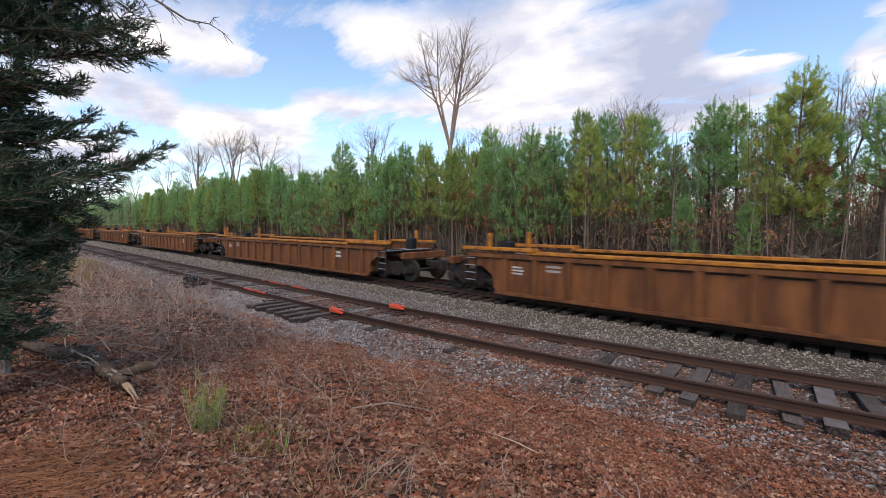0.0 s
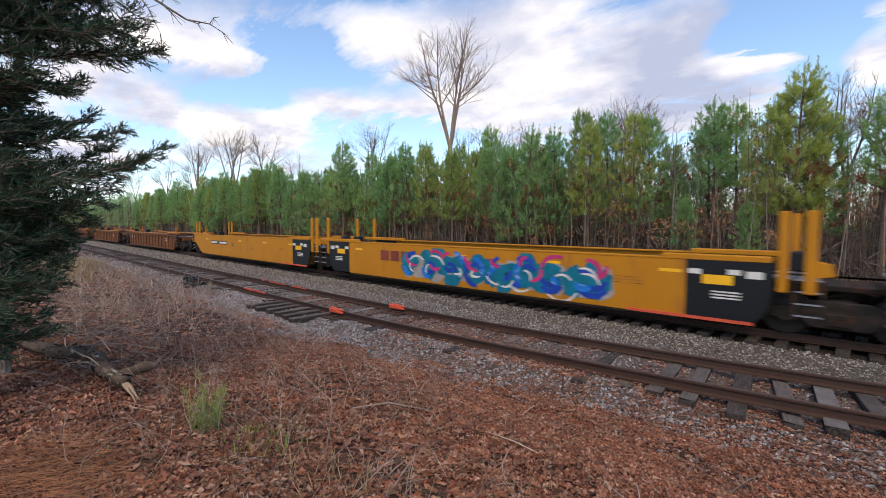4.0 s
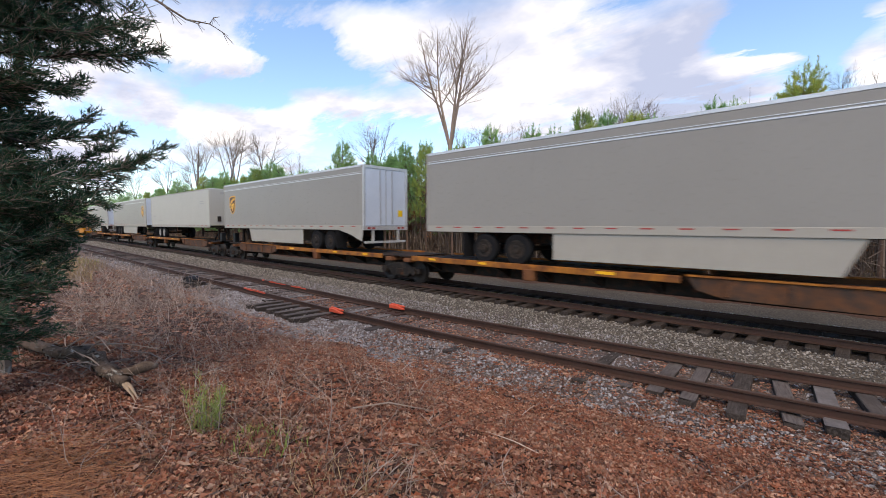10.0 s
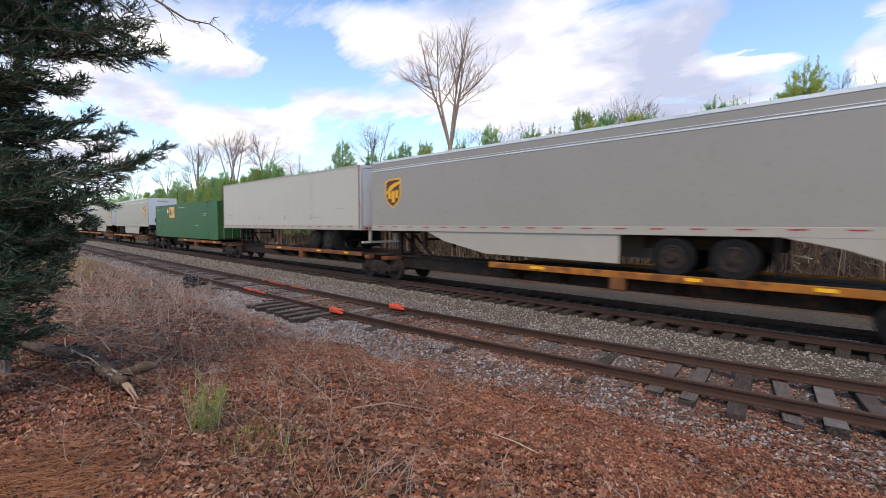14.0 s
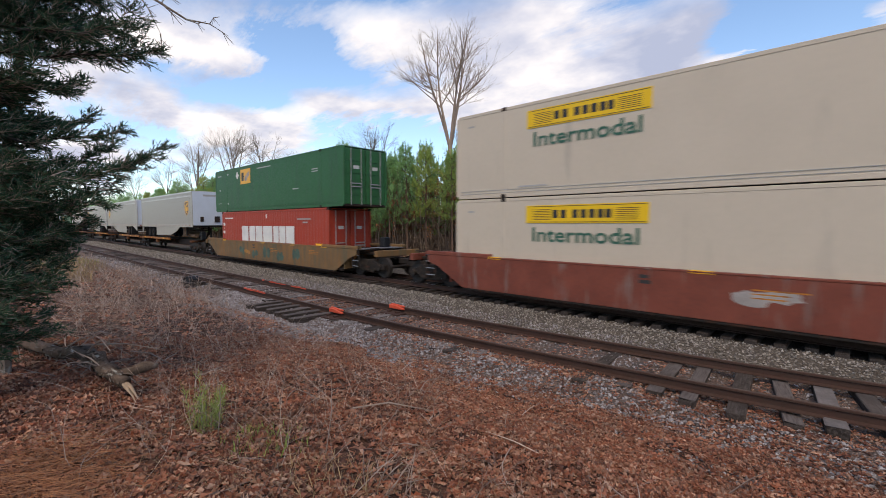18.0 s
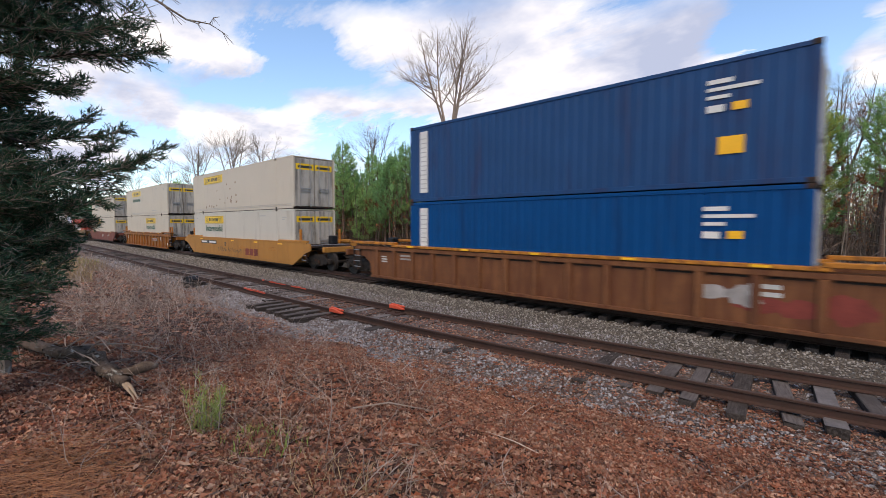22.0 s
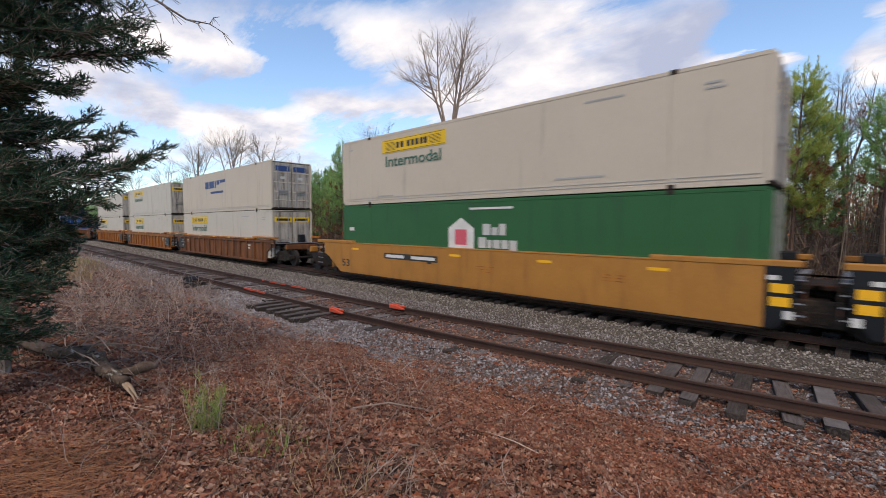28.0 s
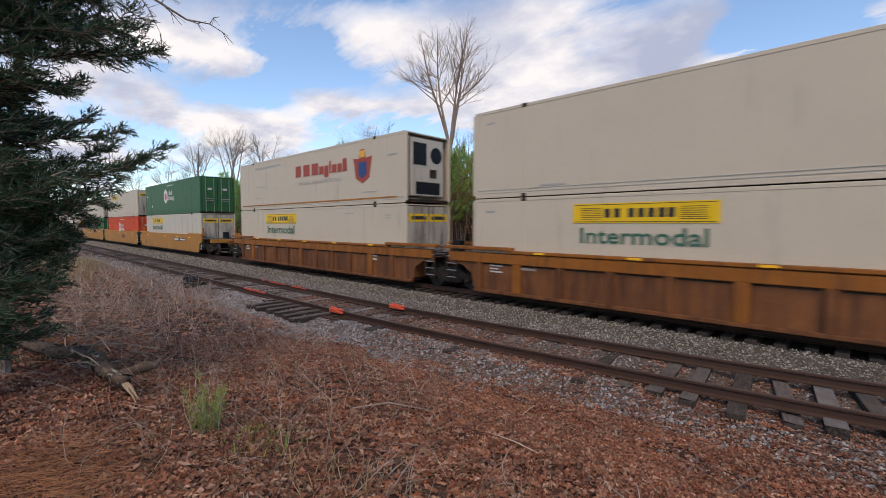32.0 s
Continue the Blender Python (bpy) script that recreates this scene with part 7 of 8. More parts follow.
def rough_tube(pts, radii, n, knots, seed):
    """A bark-covered length: ridges along it, knots and hollows."""
    bm = bmesh.new()
    rings = []
    for k, (p, r) in enumerate(zip(pts, radii)):
        d = (pts[min(k + 1, len(pts) - 1)] - pts[max(k - 1, 0)]).normalized()
        a = d.cross(Vector((0, 0, 1))).normalized()
        b = a.cross(d)
        ring = []
        for i in range(n):
            t = 2 * math.pi * i / n
            q = 1 + 0.16 * noise.noise((math.cos(t) * 2.4 + seed, math.sin(t) * 2.4, k * 0.16)) + 0.13 * noise.noise((math.cos(t) * 5, math.sin(t) * 5 + seed, k * 0.5))
            q += sum(h * math.exp(-((k - kk) / 1.3) ** 2 - ((math.cos(t - tt) - 1) * 4) ** 2) for kk, tt, h in knots)
            ring.append(bm.verts.new(p + (a * math.cos(t) + b * math.sin(t)) * r * q))
        rings.append(ring)
    for p, q in zip(rings, rings[1:]):
        for i in range(n):
            j = (i + 1) % n
            bm.faces.new((p[i], p[j], q[j], q[i]))
    bm.faces.new(rings[0][::-1])
    bm.faces.new(rings[-1])
    bmesh.ops.recalc_face_normals(bm, faces=bm.faces)
    return bm


def fallen_log():
    g = new("fallen_log")
    P = [Vector((x, y, ground_z(x, y) + h)) for x, y, h in LOG]
    rnd = random.Random(77)
    fine = []
    for i in range(len(P) - 1):
        for k in range(9):
            fine.append(P[i].lerp(P[i + 1], k / 9) + Vector((0, 0.03 * math.sin(i * 9 + k * 0.5), 0.02 * math.sin(i * 5 + k * 0.8))))
    fine.append(P[-1])
    m = len(fine)
    part("trunk", rough_tube(fine, [0.070 - 0.020 * i / m for i in range(m)], 18, [(rnd.uniform(8, m), rnd.uniform(0, 6.28), rnd.uniform(0.4, 0.9)) for _ in range(13)], 3.0), M["logbark"], g, smooth=True)
    e = P[-1]
    S = [e + Vector(v) for v in ((-0.36, -0.06, 0.02), (-0.18, 0.0, 0.045), (-0.06, 0.08, 0.075), (0.0, 0.15, 0.105), (0.03, 0.20, 0.12), (0.06, 0.25, 0.115))]
    part("stub", rough_tube(S, [0.036, 0.040, 0.038, 0.042, 0.040, 0.018], 14, [(3, 1.0, 0.7)], 9.0), M["logbark"], g, smooth=True)
    a = Acc()
    for k in range(7):
        w = Vector((rnd.uniform(-0.02, 0.02), rnd.uniform(-0.02, 0.02), rnd.uniform(-0.02, 0.02)))
        a.tube([e + Vector((-0.08, -0.02, -0.01)) + w, e + Vector((0.10, 0.01, -0.05)) + w, e + Vector((rnd.uniform(0.16, 0.30), 0.02, rnd.uniform(-0.13, -0.08))) + w * 1.5], [0.017, 0.011, 0.002], 5)
    part("broken_end", a, M["fresh"], g, "pale splintered wood")
    a = Acc()
    for _ in range(700):
        k = rnd.randrange(0, m - 1)
        d = (fine[k + 1] - fine[k]).normalized()
        side = d.cross(Vector((0, 0, 1))).normalized()
        t = rnd.uniform(0, 6.283)
        n_ = side * math.cos(t) + side.cross(d) * math.sin(t)
        c = fine[k].lerp(fine[k + 1], rnd.random()) + n_ * (0.072 - 0.020 * k / m) * rnd.uniform(0.95, 1.12)
        u, w = d * rnd.uniform(0.015, 0.05), n_.cross(d) * rnd.uniform(0.006, 0.018)
        lift = n_ * rnd.uniform(0.0, 0.02)
        a.face(c - u - w, c - u * 0.9 + w, c + u * 0.8 + w * 0.7 + lift, c + u - w * 0.6 + lift)
    tagged(part("bark_flakes", a, M["flake"], g), "", "", "", "stuff")
    for q, dx, dy, dz, r in ((0.3, 0.5, -0.2, 0.25, 0.012), (0.55, 0.3, 0.5, 0.3, 0.010), (0.62, -0.1, 0.35, 0.22, 0.008), (0.7, 0.7, 0.1, 0.35, 0.012), (0.8, 0.45, 0.35, -0.30, 0.012), (0.86, 0.15, -0.35, 0.20, 0.009), (0.9, -0.25, -0.3, 0.30, 0.008), (0.5, 1.1, 0.75, 0.18, 0.013)):
        b = fine[int(q * (m - 1))]
        v = Vector((dx, dy, dz))
        a = Acc()
        a.tube([b, b + v * 0.35 + Vector((0, 0, 0.03)), b + v * 0.7, b + Vector((dx, dy, dz * 0.5))], [r, r * 0.85, r * 0.6, r * 0.3], 6)
        a.tube([b + v * 0.5, b + v * 0.6 + Vector((0.08, -0.06, 0.08)), b + v * 0.7 + Vector((0.16, -0.05, 0.10))], [r * 0.5, r * 0.4, r * 0.15], 4)
        part("side_twig", a, M["twig"], g)
    return tagged(g, "rotting grey-brown log with a broken end on dead leaves", "log")


LOG = [(-9.8, -0.45, 0.05), (-8.08, 0.10, 0.10), (-6.45, 0.51, 0.20), (-5.59, 0.72, 0.25), (-4.93, 0.87, 0.19)]
fallen_log()
for (x, y), ang, L in (((-8.3, 0.75), 20, 1.6), ((-9.8, 1.2), -12, 2.0), ((-3.6, 2.5), 50, 0.9), ((-7.0, 1.3), 15, 1.2), ((-6.2, 0.75), 28, 0.9), ((-8.9, 0.2), 35, 1.4)):
    a = Acc()
    z = ground_z(x, y)
    c, s = math.cos(radians(ang)), math.sin(radians(ang))
    a.tube([(x, y, z + 0.06), (x + c * L * 0.4, y + s * L * 0.4, max(z, ground_z(x + c * L * 0.4, y + s * L * 0.4)) + 0.10), (x + c * L, y + s * L, ground_z(x + c * L, y + s * L) + 0.03)], [0.009, 0.008, 0.004], 6)
    tagged(part("dead_branch", a, M["twig"], None), "thin dead branch lying on the leaves", "branch", "dead branches on the ground")


# drift of orange pine straw
acc = Acc()
for _ in range(3800):
    x, y = rnd.gauss(-3.4, 0.36), rnd.gauss(0.12, 0.22)
    p = Vector((x, y, ground_z(x, y) + rnd.uniform(0.02, 0.075)))
    a = rnd.gauss(0.9, 0.55)
    d = Vector((math.cos(a), math.sin(a), rnd.uniform(-0.15, 0.2))) * rnd.uniform(0.08, 0.2)
    w = Vector((-d.y, d.x, rnd.uniform(-0.1, 0.1))).normalized() * 0.0019
    acc.face(p - w, p + w, p + d)
tagged(part("pine_straw_drift", acc, M["needlestraw"], None), "drift of orange-brown pine straw over the leaves", "pine straw", "", "stuff")

# fallen pine needles in the foreground
acc = Acc()
for _ in range(5200):
    x, y = rnd.uniform(-4.2, 0.6), rnd.uniform(-0.5, 2.6)
    if noise.noise((x * 0.7, y * 0.7, 9)) < -0.05:
        continue
    p = Vector((x, y, ground_z(x, y) + rnd.uniform(0.02, 0.05)))
    a = rnd.uniform(0, 6.283)
    d = Vector((math.cos(a), math.sin(a), rnd.uniform(-0.15, 0.25))) * rnd.uniform(0.07, 0.2)
    w = Vector((-d.y, d.x, 0)).normalized() * 0.0016
    acc.face(p - w, p + w, p + d)
tagged(part("pine_straw", acc, M["straw"], None), "fallen tan pine needles over the leaves", "pine straw", "", "stuff")


# ---------------------------------------------------------------- pines
def pine_mesh(H, seed, bare=0.35, R=1.5, fans=5, needles=44, gap=(0.38, 0.58)):
    """Trunk with whorls of upturned branches, each ending in bottle-brush tufts; dead brown tufts low in the crown."""
    rnd = random.Random(seed)
    tr, cr, br = Acc(), Acc(), Acc()
    lean = (rnd.uniform(-0.3, 0.3), rnd.uniform(-0.3, 0.3))
    axis = lambda z: Vector((lean[0] * (z / H) ** 2, lean[1] * (z / H) ** 2, z))
    tr.tube([axis(z) for z in (-0.3, H * 0.3, H * 0.6, H * 0.85, H)], [0.10, 0.085, 0.06, 0.035, 0.012], 6)

    def brush_tuft(acc, c, d, n, long, out):
        """Needles all round a shoot from c along d."""
        d = d.normalized()
        for q in range(n):
            f = rnd.random()
            n_ = Vector((rnd.uniform(-1, 1), rnd.uniform(-1, 1), rnd.uniform(-1, 1)))
            n_ = (n_ - d * n_.dot(d)).normalized() + d * (0.35 + 1.1 * f)
            n_ = n_.normalized() * out * rnd.uniform(0.75, 1.2)
            s = c + d * long * f
            w = n_.orthogonal().normalized() * 0.0125
            w.rotate(Matrix.Rotation(rnd.uniform(0, 3.14), 3, n_.normalized()))
            acc.face(s - w, s + w, s + n_)

    for k in range(rnd.randint(8, 13)):
        z = H * rnd.uniform(0.08, bare)
        a, L = rnd.uniform(0, 6.283), rnd.uniform(0.5, 1.3)
        b = axis(z)
        d = Vector((math.cos(a), math.sin(a), 0.15))
        tr.tube([b, b + d * L * 0.6, b + d * L], [0.016, 0.010, 0.004], 3)
    z = H * bare
    while z < H * 0.96:
        rel = (z - H * bare) / (H * (1 - bare))
        reach = R * min(1.0, 0.62 + 1.3 * rel) * (1.0 - 0.88 * rel ** 1.6) * rnd.uniform(0.75, 1.2)
        turn = rnd.uniform(0, 6.283)
        whorl = rnd.randint(4, 6)
        for k in range(whorl):
            a = turn + 6.283 * k / whorl + rnd.uniform(-0.35, 0.35)
            L = max(0.25, reach * rnd.uniform(0.5, 1.15))
            b = axis(z + rnd.uniform(-0.1, 0.1))
            flat = Vector((math.cos(a), math.sin(a), 0))
            at = lambda f: b + flat * L * f + Vector((0, 0, L * (0.10 * f + (0.25 + 0.55 * rel) * f * f)))
            tr.tube([b, at(0.5), at(1.0)], [0.022, 0.014, 0.006], 3)
            brown = rel < 0.34 and rnd.random() < 0.22
            for j in range(fans if rel < 0.8 else 2):
                f = 0.28 + 0.66 * (j + rnd.random()) / fans
                s = at(f)
                side = Vector((-flat.y, flat.x, 0)) * rnd.choice((-1, 1)) * rnd.uniform(0.4, 1.0) + flat * rnd.uniform(0.2, 0.9) + Vector((0, 0, rnd.uniform(0.0, 0.9)))
                e = s + side.normalized() * rnd.uniform(0.2, 0.55) * (1.1 - 0.5 * rel)
                tr.tube([s, e], [0.009, 0.004], 3)
                brush_tuft(br if brown and rnd.random() < 0.7 else cr, e, side + Vector((0, 0, 0.9)), needles, 0.32, 0.25)
            brush_tuft(cr, at(0.93), flat * 0.5 + Vector((0, 0, 0.7 + rel)), needles + 6, 0.40, 0.23)
            if rel > 0.35:
                brush_tuft(cr, at(1.0) + Vector((0, 0, 0.2)), Vector((rnd.uniform(-0.2, 0.2), rnd.uniform(-0.2, 0.2), 1)), 22, 0.50, 0.12)
        z += rnd.uniform(*gap)
    for q in range(5):
        brush_tuft(cr, axis(H - 0.75 + 0.25 * q), Vector((0, 0, 1)), 14, 0.3, 0.14)
    return tr, cr, br


PINES = []
for i, (H, bare, R, gold) in enumerate(((8.4, 0.28, 1.45, 0), (9.2, 0.36, 1.5, 0), (7.6, 0.2, 1.45, 0), (8.8, 0.36, 1.6, 1), (9.3, 0.30, 2.4, 1), (6.8, 0.18, 1.3, 0), (8.5, 0.52, 1.25, 0))):
    tr, cr, br = pine_mesh(H, 70 + i, bare, R, 8 if i == 4 else 4)
    PINES.append((H, tr.mesh("trunk", M["pinebark"]), cr.mesh("crown", M["needlesgold" if gold else "needles"]), br.mesh("dead_needles", M["brownleaf"])))
tr, cr, br = pine_mesh(9.2, 91, 0.2, 1.7, 2, 14, (0.55, 0.75))
PINES.append((9.2, tr.mesh("trunk", M["pinebark"]), cr.mesh("crown", M["needles"])))


def pine(kind, x, y, scale, turn):
    H, tm, cm, dm = PINES[kind]
    p = new("pine_tree")
    part("trunk", tm, None, p)
    part("crown", cm, None, p)
    part("dead_needles", dm, None, p)
    p.matrix_basis = pose(x, y, ground_z(x, y, False), 0, 0, turn) @ Matrix.Scale(scale, 4)
    return tagged(p, "young pine tree with a bushy yellow-green crown" if kind in (3, 4) else "young green pine tree in the wood's edge", "tree", "pines beyond the main track")


rnd = random.Random(33)
FAR = []
for row, (y0, gap, x_far) in enumerate(((24.0, 1.75, -75), (26.0, 1.9, -75), (28.6, 2.6, -70))):
    x = -9.5
    while x > x_far:
        x -= gap * rnd.uniform(0.6, 1.4)
        k = rnd.choice((0, 1, 2, 3, 5, 1, 0, 2))
        pine(k, x, y0 + rnd.uniform(-0.9, 0.9), rnd.uniform(0.84, 1.12), rnd.uniform(0, 360))
for row, (y0, gap) in enumerate(((24.2, 2.4), (27.2, 2.8), (31.5, 4.5))):
    x = -75.0
    while x > -300:
        x -= gap * rnd.uniform(0.6, 1.4)
        spot = (x, y0 + rnd.uniform(-1.0, 1.0), rnd.uniform(0.9, 1.08), rnd.uniform(0, 360))
        if x < -120:
            FAR.append(spot)
        else:
            pine(rnd.choice((0, 1, 2, 0, 5, 3)), *spot)
for y0, gap in ((33.0, 2.6), (38.0, 3.2), (45.0, 4.0)):
    x = 6.0
    while x > -95:
        x -= gap * rnd.uniform(0.6, 1.4)
        if x < -12 or rnd.random() < 0.7:
            FAR.append((x, y0 + rnd.uniform(-1.5, 1.5), rnd.uniform(0.8, 1.0), rnd.uniform(0, 360)))
# the looser end of the row
for k, x, y, s in ((0, -8.1, 25.2, 0.98), (3, -8.9, 25.0, 0.95), (2, -7.2, 26.4, 0.9), (6, -5.0, 25.0, 0.96), (6, -4.1, 25.4, 0.95), (1, -5.6, 26.8, 0.85), (4, -1.9, 24.6, 0.96), (3, -2.7, 25.6, 0.88), (0, -1.0, 25.8, 0.85), (6, 0.9, 24.2, 0.88), (1, 2.2, 25.0, 0.95), (6, 3.4, 26.0, 1.0), (5, -6.1, 24.2, 0.55), (5, -3.4, 23.8, 0.5), (1, 5.0, 25.0, 1.0), (0, 7.5, 25.4, 1.0), (6, 9.5, 24.6, 1.0), (2, 12.0, 25.5, 1.0)):
    pine(k, x, y, s, rnd.uniform(0, 360))

def far_pines(name, me, material):
    """The pines behind and far along the track, joined."""
    co = np.empty(len(me.vertices) * 3)
    me.vertices.foreach_get("co", co)
    co = co.reshape(-1, 3)
    faces = [tuple(p.vertices) for p in me.polygons]
    v, f = [], []
    for x, y, s, turn in FAR:
        c, n = math.cos(radians(turn)) * s, math.sin(radians(turn)) * s
        q = np.stack([co[:, 0] * c - co[:, 1] * n + x, co[:, 0] * n + co[:, 1] * c + y, co[:, 2] * s + ground_z(x, y, False)], -1)
        b = len(v)
        v += q.tolist()
        f += [tuple(i + b for i in p) for p in faces]
    out = bpy.data.meshes.new(name)
    out.from_pydata(v, [], f)
    out.materials.append(material)
    tagged(new(name, out), "young green pine wood behind and far along the track", "pine wood", "", "stuff")


far_pines("far_pine_crowns", PINES[7][2], M["needles"])
far_pines("far_pine_trunks", PINES[7][1], M["pinebark"])

# undergrowth: slim bare stems and clinging brown leaves inside the wood
acc, lv = Acc(), Acc()
for _ in range(2400):
    x = rnd.uniform(-45, 14) if rnd.random() < 0.8 else rnd.uniform(-200, -70)
    y = rnd.uniform(22.6, 46)
    z = ground_z(x, y, False)
    H = rnd.uniform(2.5, 8.5)
    b = Vector((x, y, z))
    l = Vector((rnd.uniform(-0.12, 0.12), rnd.uniform(-0.12, 0.12), 1))
    acc.tube([b, b + l * H * 0.5, b + l * H + Vector((rnd.uniform(-0.3, 0.3), 0, 0))], [0.028, 0.02, 0.006], 4)
    for _k in range(6):
        f = rnd.uniform(0.3, 0.95)
        s = b + l * H * f
        d = Vector((rnd.uniform(-1, 1), rnd.uniform(-1, 1), rnd.uniform(0.2, 1.0))).normalized() * H * 0.2 * (1.15 - f)
        acc.tube([s, s + d * 0.6, s + d + Vector((0, 0, 0.1))], [0.012, 0.009, 0.004], 3)
        if rnd.random() < 0.28:
            for _q in range(14):
                c = s + d * rnd.uniform(0.3, 1.1) + Vector((rnd.uniform(-0.3, 0.3), rnd.uniform(-0.3, 0.3), rnd.uniform(-0.3, 0.3)))
                u = Vector((rnd.uniform(-1, 1), rnd.uniform(-1, 1), rnd.uniform(-1, 1))).normalized() * 0.07
                w = u.orthogonal().normalized() * 0.045
                lv.face(c - u, c + w, c + u, c - w)
brushy = Acc()
for _ in range(4600):
    x, y = (rnd.uniform(-40, 14) if rnd.random() < 0.7 else rnd.uniform(-130, -40)), rnd.uniform(24, 52)
    b = Vector((x, y, ground_z(x, y, False)))
    h = rnd.uniform(0.8, 4.4) + max(0.0, y - 34) * 0.13
    for _k in range(16):
        s = b + Vector((rnd.uniform(-0.8, 0.8), rnd.uniform(-0.8, 0.8), h * rnd.random()))
        d = Vector((rnd.uniform(-1, 1), rnd.uniform(-1, 1), rnd.uniform(-0.2, 1.6))).normalized() * rnd.uniform(0.5, 1.2)
        w = d.orthogonal().normalized() * rnd.uniform(0.012, 0.03)
        brushy.face(s - w, s + w, s + d)
tagged(part("thicket", brushy, M["sapling"], None), "dense brown brush on the floor of the wood", "thicket", "", "stuff")
tagged(part("saplings", acc, M["sapling"], None), "thicket of slim grey-brown leafless saplings", "saplings", "", "stuff")
tagged(part("undergrowth_leaves", lv, M["brownleaf"], None), "brown leaves clinging to undergrowth", "leaves", "", "stuff")
acc = Acc()
for _ in range(900):
    x, y = rnd.uniform(-120, 12), rnd.uniform(20.5, 27)
    blades(acc, x, y, 5, 0.5, rnd.uniform(0.5, 1.1), rnd, 0.5, 0.012)
tagged(part("dry_weeds", acc, M["straw"], None), "dry weeds along the wood's edge", "weeds", "", "stuff")

# tall leafless trees behind
BT = "tall leafless tree with pale rising limbs behind pines"
bare_tree(BT, -36.4, 40.0, 27.2, 5, 5, 0.20, 2, 0.34, 0.43)
for i, (x, y, H, st, sp) in enumerate(((-59.7, 46, 20, 4, 0.34), (-147, 46, 29, 4, 0.3), (-122, 46, 28.5, 3, 0.28), (-118, 46, 28, 3, 0.3), (-100.5, 46, 24, 3, 0.25), (-112, 60, 22, 2, 0.12), (-196, 50, 28, 3, 0.34), (-182, 56, 26, 3, 0.3), (-270, 55, 32, 3, 0.34), (-34.5, 46, 15.5, 3, 0.34), (-31.4, 46, 15, 3, 0.3), (-17.2, 44, 15.2, 4, 0.36), (-15.6, 44, 14.6, 4, 0.36), (-1.3, 31, 10.4, 3, 0.3), (-0.3, 30, 10.2, 3, 0.3), (1.0, 29, 9.0, 2, 0.2), (-6.7, 24.4, 7.6, 1, 0.05), (-44, 52, 17, 3, 0.3))):
    bare_tree(BT if H > 16 else "leafless tree with fine grey branches in the wood", x, y, H, 100 + i, st, sp, 2, 0.02 + H * 0.010, 0.45, "bark")


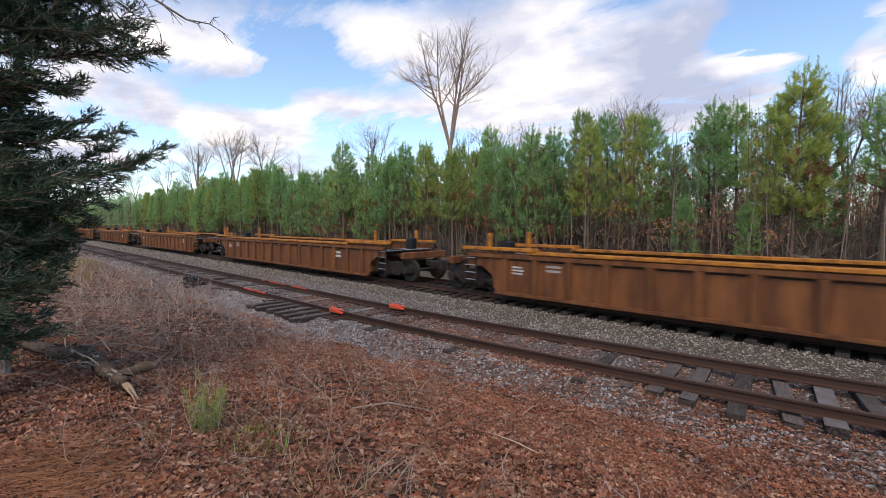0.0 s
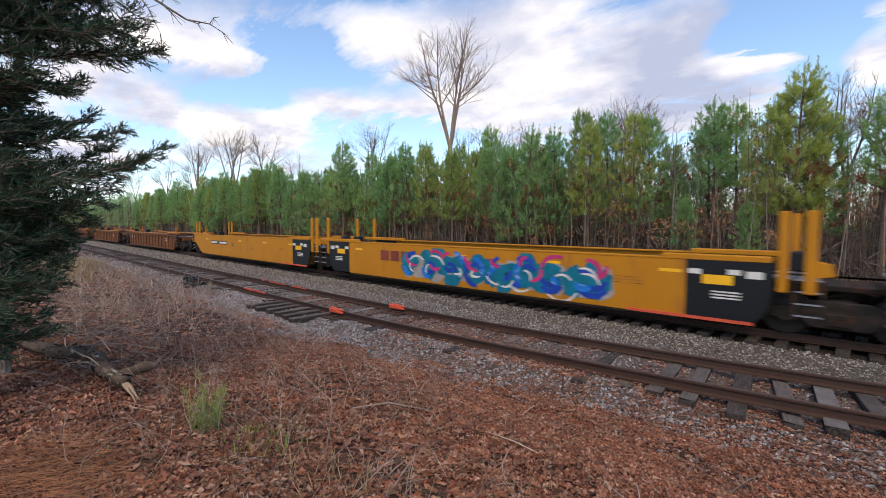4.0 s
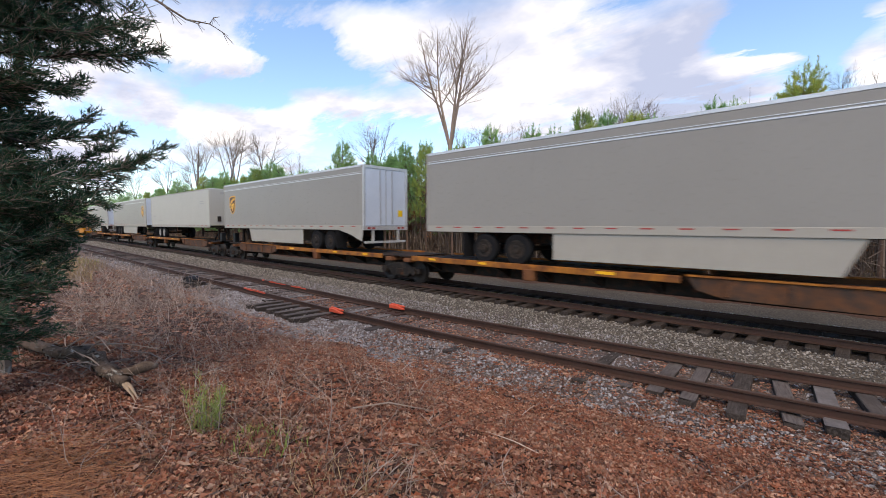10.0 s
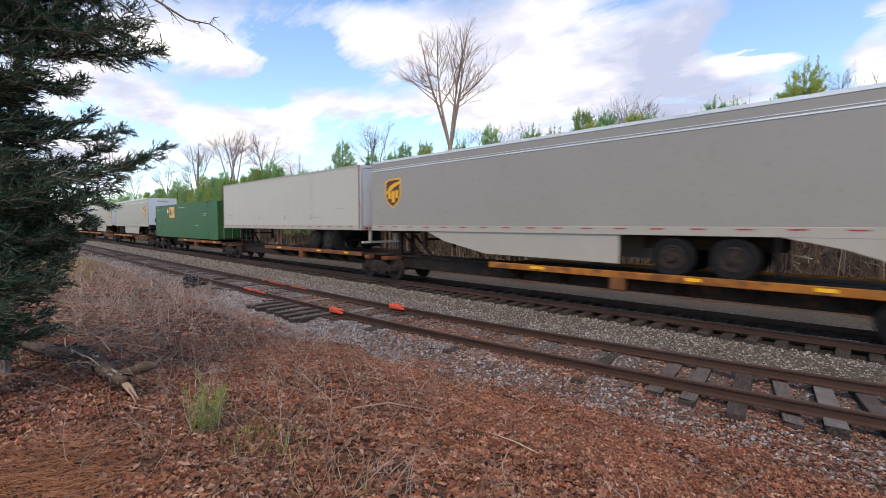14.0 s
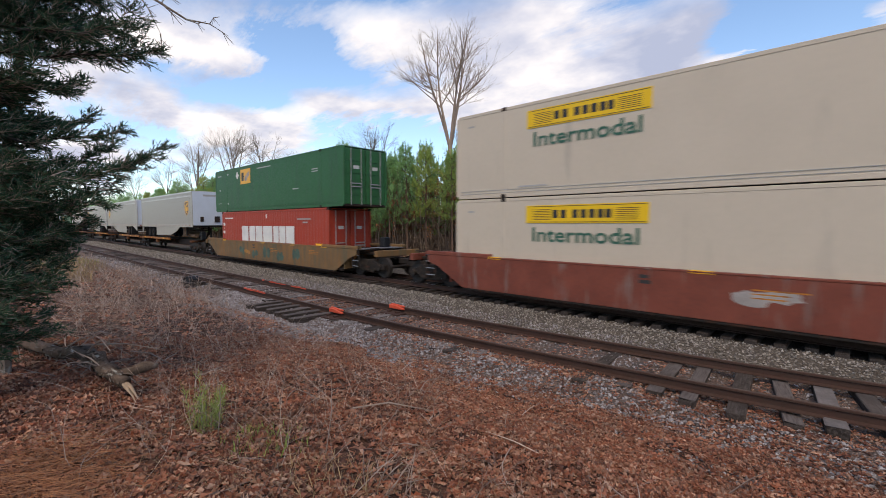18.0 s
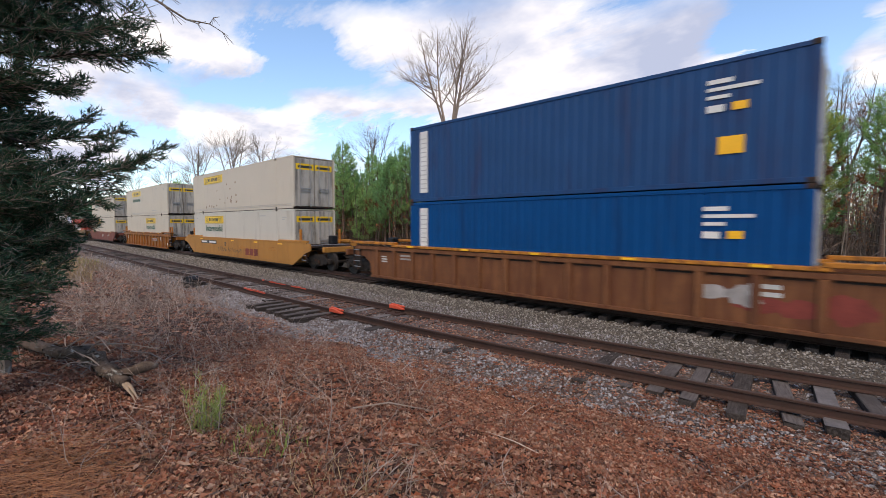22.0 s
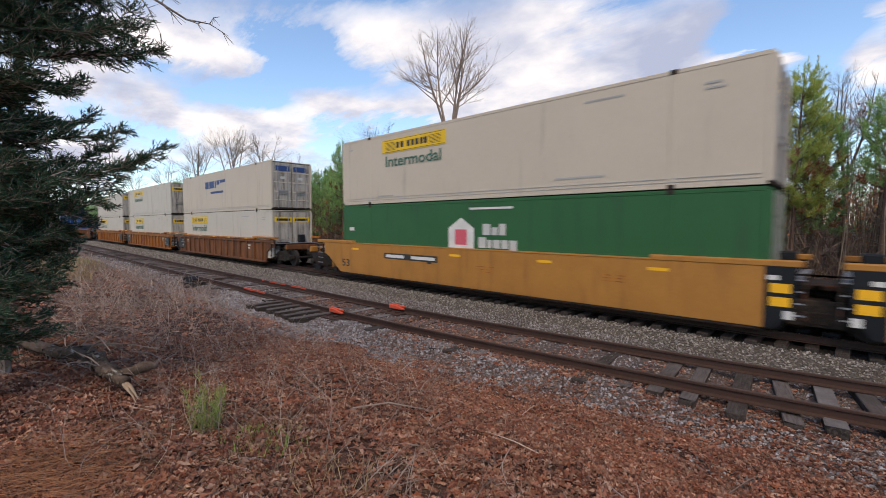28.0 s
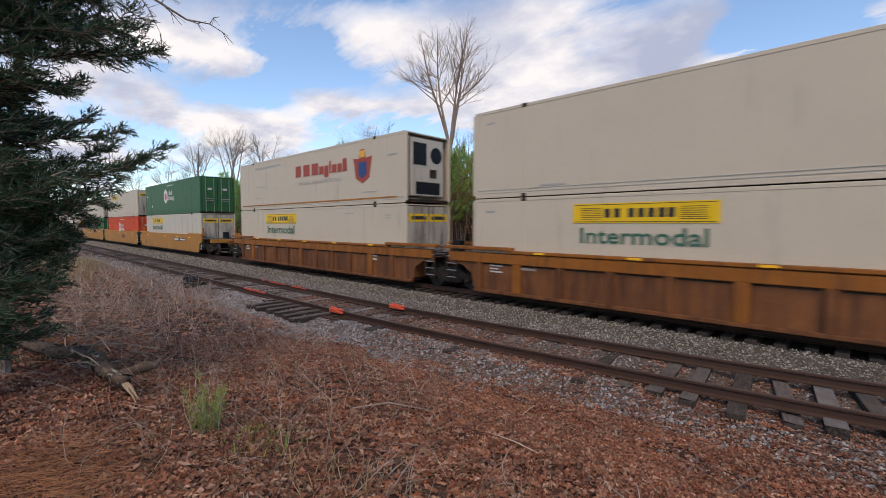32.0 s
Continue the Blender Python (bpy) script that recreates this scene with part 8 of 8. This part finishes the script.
# ---------------------------------------------------------------- cedar beside the camera
def cedar():
    rnd = random.Random(55)
    t = new("cedar_tree")
    a, tw, fo = Acc(), Acc(), Acc()
    H, base = 7.6, Vector((-5.4, -0.12, ground_z(-5.4, -0.12)))
    a.tube([base + Vector((0, 0, -0.2)), base + Vector((0.05, 0.02, 2)), base + Vector((0, 0.05, 4.5)), base + Vector((0.05, 0, H))], [0.09, 0.085, 0.07, 0.02], 9)

    def spray(p, d, L):
        """A feathery tip: a stem set with short scaly twiglets."""
        tw.tube([p, p + d * L], [0.0028, 0.001], 3)
        for k in range(9):
            s = p + d * L * (0.08 + 0.92 * k / 9)
            o = (d * 1.1 + Vector((rnd.uniform(-1, 1), rnd.uniform(-1, 1), rnd.uniform(-0.7, 0.8)))).normalized() * rnd.uniform(0.028, 0.06)
            w = o.orthogonal().normalized() * 0.0034
            w.rotate(Matrix.Rotation(rnd.uniform(0, 3.14), 3, o.normalized()))
            fo.face(s - w, s + o * 0.6 - w * 0.9, s + o, s + o * 0.6 + w * 0.9, s + w)

    def bough(z, ang, L, rise, full):
        """A limb that sags and lifts at its tip, set with side shoots."""
        b = base + Vector((0, 0, z))
        d = Vector((math.cos(ang), math.sin(ang), 0))
        at = lambda f: b + d * L * f + Vector((0, 0, L * (rise * f + 0.28 * f * f * f - 0.14 * f)))
        pts = [at(k / 6) + Vector((rnd.uniform(-0.03, 0.03), rnd.uniform(-0.03, 0.03), rnd.uniform(-0.03, 0.03))) * L for k in range(7)]
        a.tube(pts, [0.018, 0.015, 0.012, 0.009, 0.007, 0.005, 0.0025], 4)
        for q in range(int(full * L) + 3):
            f = 1.0 - (1.0 - 0.10) * (q + rnd.random()) / (int(full * L) + 3)
            i = min(5, int(f * 6))
            s = pts[i].lerp(pts[i + 1], f * 6 - i)
            side = Vector((-d.y, d.x, 0)) * rnd.choice((-1, 1)) * rnd.uniform(0.3, 1.0)
            sd = (d * rnd.uniform(0.4, 1.1) + side + Vector((0, 0, rnd.uniform(-0.35, 0.6)))).normalized()
            sl = rnd.uniform(0.14, 0.36) * (1.1 - 0.5 * f)
            tw.tube([s, s + sd * sl], [0.005, 0.0015], 3)
            for j in range(7):
                spray(s + sd * sl * (0.1 + 0.9 * j / 7), (sd + Vector((rnd.uniform(-0.8, 0.8), rnd.uniform(-0.8, 0.8), rnd.uniform(-0.3, 0.7)))).normalized(), rnd.uniform(0.05, 0.13) * (1.2 - 0.3 * j / 7))

    # boughs of the open side: height on the trunk, bearing, length, rise
    for z, ang, L, rise in ((3.15, 88, 1.50, 0.02), (3.05, 70, 1.20, 0.0), (3.35, 100, 1.35, 0.05), (3.6, 82, 1.35, 0.10), (3.85, 95, 1.15, 0.16), (4.2, 75, 1.25, 0.2), (4.5, 100, 1.3, 0.2), (3.25, 60, 1.3, -0.02),
                           (2.35, 84, 1.10, -0.02), (2.45, 108, 0.95, 0.05), (2.0, 90, 1.42, 0.08), (1.95, 72, 1.25, 0.02), (2.1, 112, 1.15, 0.08), (1.75, 98, 1.05, 0.05), (1.65, 65, 0.95, 0.0), (1.45, 88, 0.80, 0.0), (1.3, 110, 0.75, -0.05), (1.15, 75, 0.62, -0.08), (0.9, 95, 0.5, -0.1), (0.7, 80, 0.42, -0.1), (2.75, 80, 0.75, 0.0), (2.8, 105, 0.8, 0.05), (3.4, 120, 1.1, 0.05), (3.5, 60, 1.0, 0.1), (3.7, 110, 1.2, 0.1), (3.75, 72, 1.3, 0.12), (3.9, 55, 1.1, 0.12), (4.0, 118, 1.2, 0.15), (4.1, 90, 1.1, 0.15), (3.45, 92, 1.0, 0.02), (3.6, 98, 0.85, 0.0), (4.35, 85, 1.2, 0.1), (3.3, 78, 0.9, 0.0), (0.5, 88, 0.5, 0.1), (1.0, 60, 0.6, 0.0), (1.25, 92, 0.55, 0.0), (0.42, 20, 0.26, 0.1), (0.50, 350, 0.26, 0.1), (0.60, 5, 0.30, 0.05), (0.8, 12, 0.45, 0.0), (1.55, 120, 0.70, 0.0), (1.60, 140, 0.80, 0.0), (1.50, 100, 0.60, 0.0), (1.40, 60, 0.60, 0.0), (1.7, 80, 0.7, 0.0), (1.35, 125, 0.6, 0.0), (1.85, 130, 0.8, 0.0)):
        bough(z, radians(ang), L, rise, 34)
    reach_at = ((0.0, 0.1), (0.6, 0.25), (1.0, 0.40), (1.4, 0.60), (1.9, 0.9), (2.5, 0.75), (3.2, 0.9), (3.8, 1.0), (4.6, 1.2), (5.6, 1.0), (6.6, 0.5), (7.6, 0.1))
    z = 0.5
    while z < H * 0.97:
        for k in range(6):
            ang = rnd.uniform(2.0, 7.4)
            bough(z, ang, lerp_steps(z, reach_at) * rnd.uniform(0.6, 1.05), rnd.uniform(-0.1, 0.2) + 0.03 * z, 30)
        z += 0.24
    part("trunk", a, M["tiedark"], t)
    part("twig_work", tw, M["twig"], t)
    part("foliage", fo, M["cedar"], t)
    return tagged(t, "dark green red-cedar tree with feathery sprays", "tree")


cedar()


def leaning_sapling():
    """A slim leafless tree behind the cedar, with one limb drooping over the view."""
    rnd = random.Random(8)
    t = new("bare_sapling")
    a = Acc()
    b = Vector((-6.3, 0.1, ground_z(-6.3, 0.1)))
    a.tube([b + Vector((0, 0, -0.1)), b + Vector((0.1, 0.05, 2.0)), Vector((-5.9, 0.35, 4.2)), Vector((-5.4, 0.6, 5.6))], [0.05, 0.042, 0.034, 0.014], 7)
    part("trunk", a, M["bark"], t)
    a = Acc()
    a.tube([Vector((-5.75, 0.43, 4.6)), Vector((-5.1, 0.8, 4.75)), Vector((-4.65, 1.2, 4.40)), Vector((-4.54, 1.37, 4.28)), Vector((-4.48, 1.55, 4.28))], [0.022, 0.016, 0.011, 0.009, 0.005], 5)
    for p, q in (((-4.48, 1.55, 4.28), (-4.37, 1.71, 4.12)), ((-4.48, 1.55, 4.28), (-4.42, 1.62, 4.35)), ((-4.54, 1.37, 4.28), (-4.46, 1.5, 4.2)), ((-4.65, 1.2, 4.40), (-4.57, 1.3, 4.5)), ((-4.85, 1.02, 4.57), (-4.74, 1.21, 4.16)), ((-4.74, 1.21, 4.16), (-4.78, 1.23, 4.04)), ((-4.65, 1.2, 4.40), (-4.50, 1.32, 4.20))):
        m = (Vector(p) + Vector(q)) / 2 + Vector((rnd.uniform(-0.02, 0.02), rnd.uniform(-0.02, 0.02), 0.02))
        a.tube([p, m, q], [0.006, 0.0045, 0.002], 4)
        for _ in range(3):
            e = m + Vector((rnd.uniform(-0.08, 0.08), rnd.uniform(-0.02, 0.12), rnd.uniform(-0.10, 0.06)))
            a.tube([m, (m + e) / 2, e], [0.003, 0.0025, 0.0015], 3)
    part("limb", a, M["bark"], t)
    return tagged(t, "slim leafless sapling with a drooping limb beside the cedar", "tree")


leaning_sapling()


# ---------------------------------------------------------------- what moves
def motions():
    for ob, x, z in TRAIN:
        walk(ob, [(t, pose(x - SPEED * t, TRACK_Y, z)) for t in (0.0, 16.0, 32.0)])


motions()
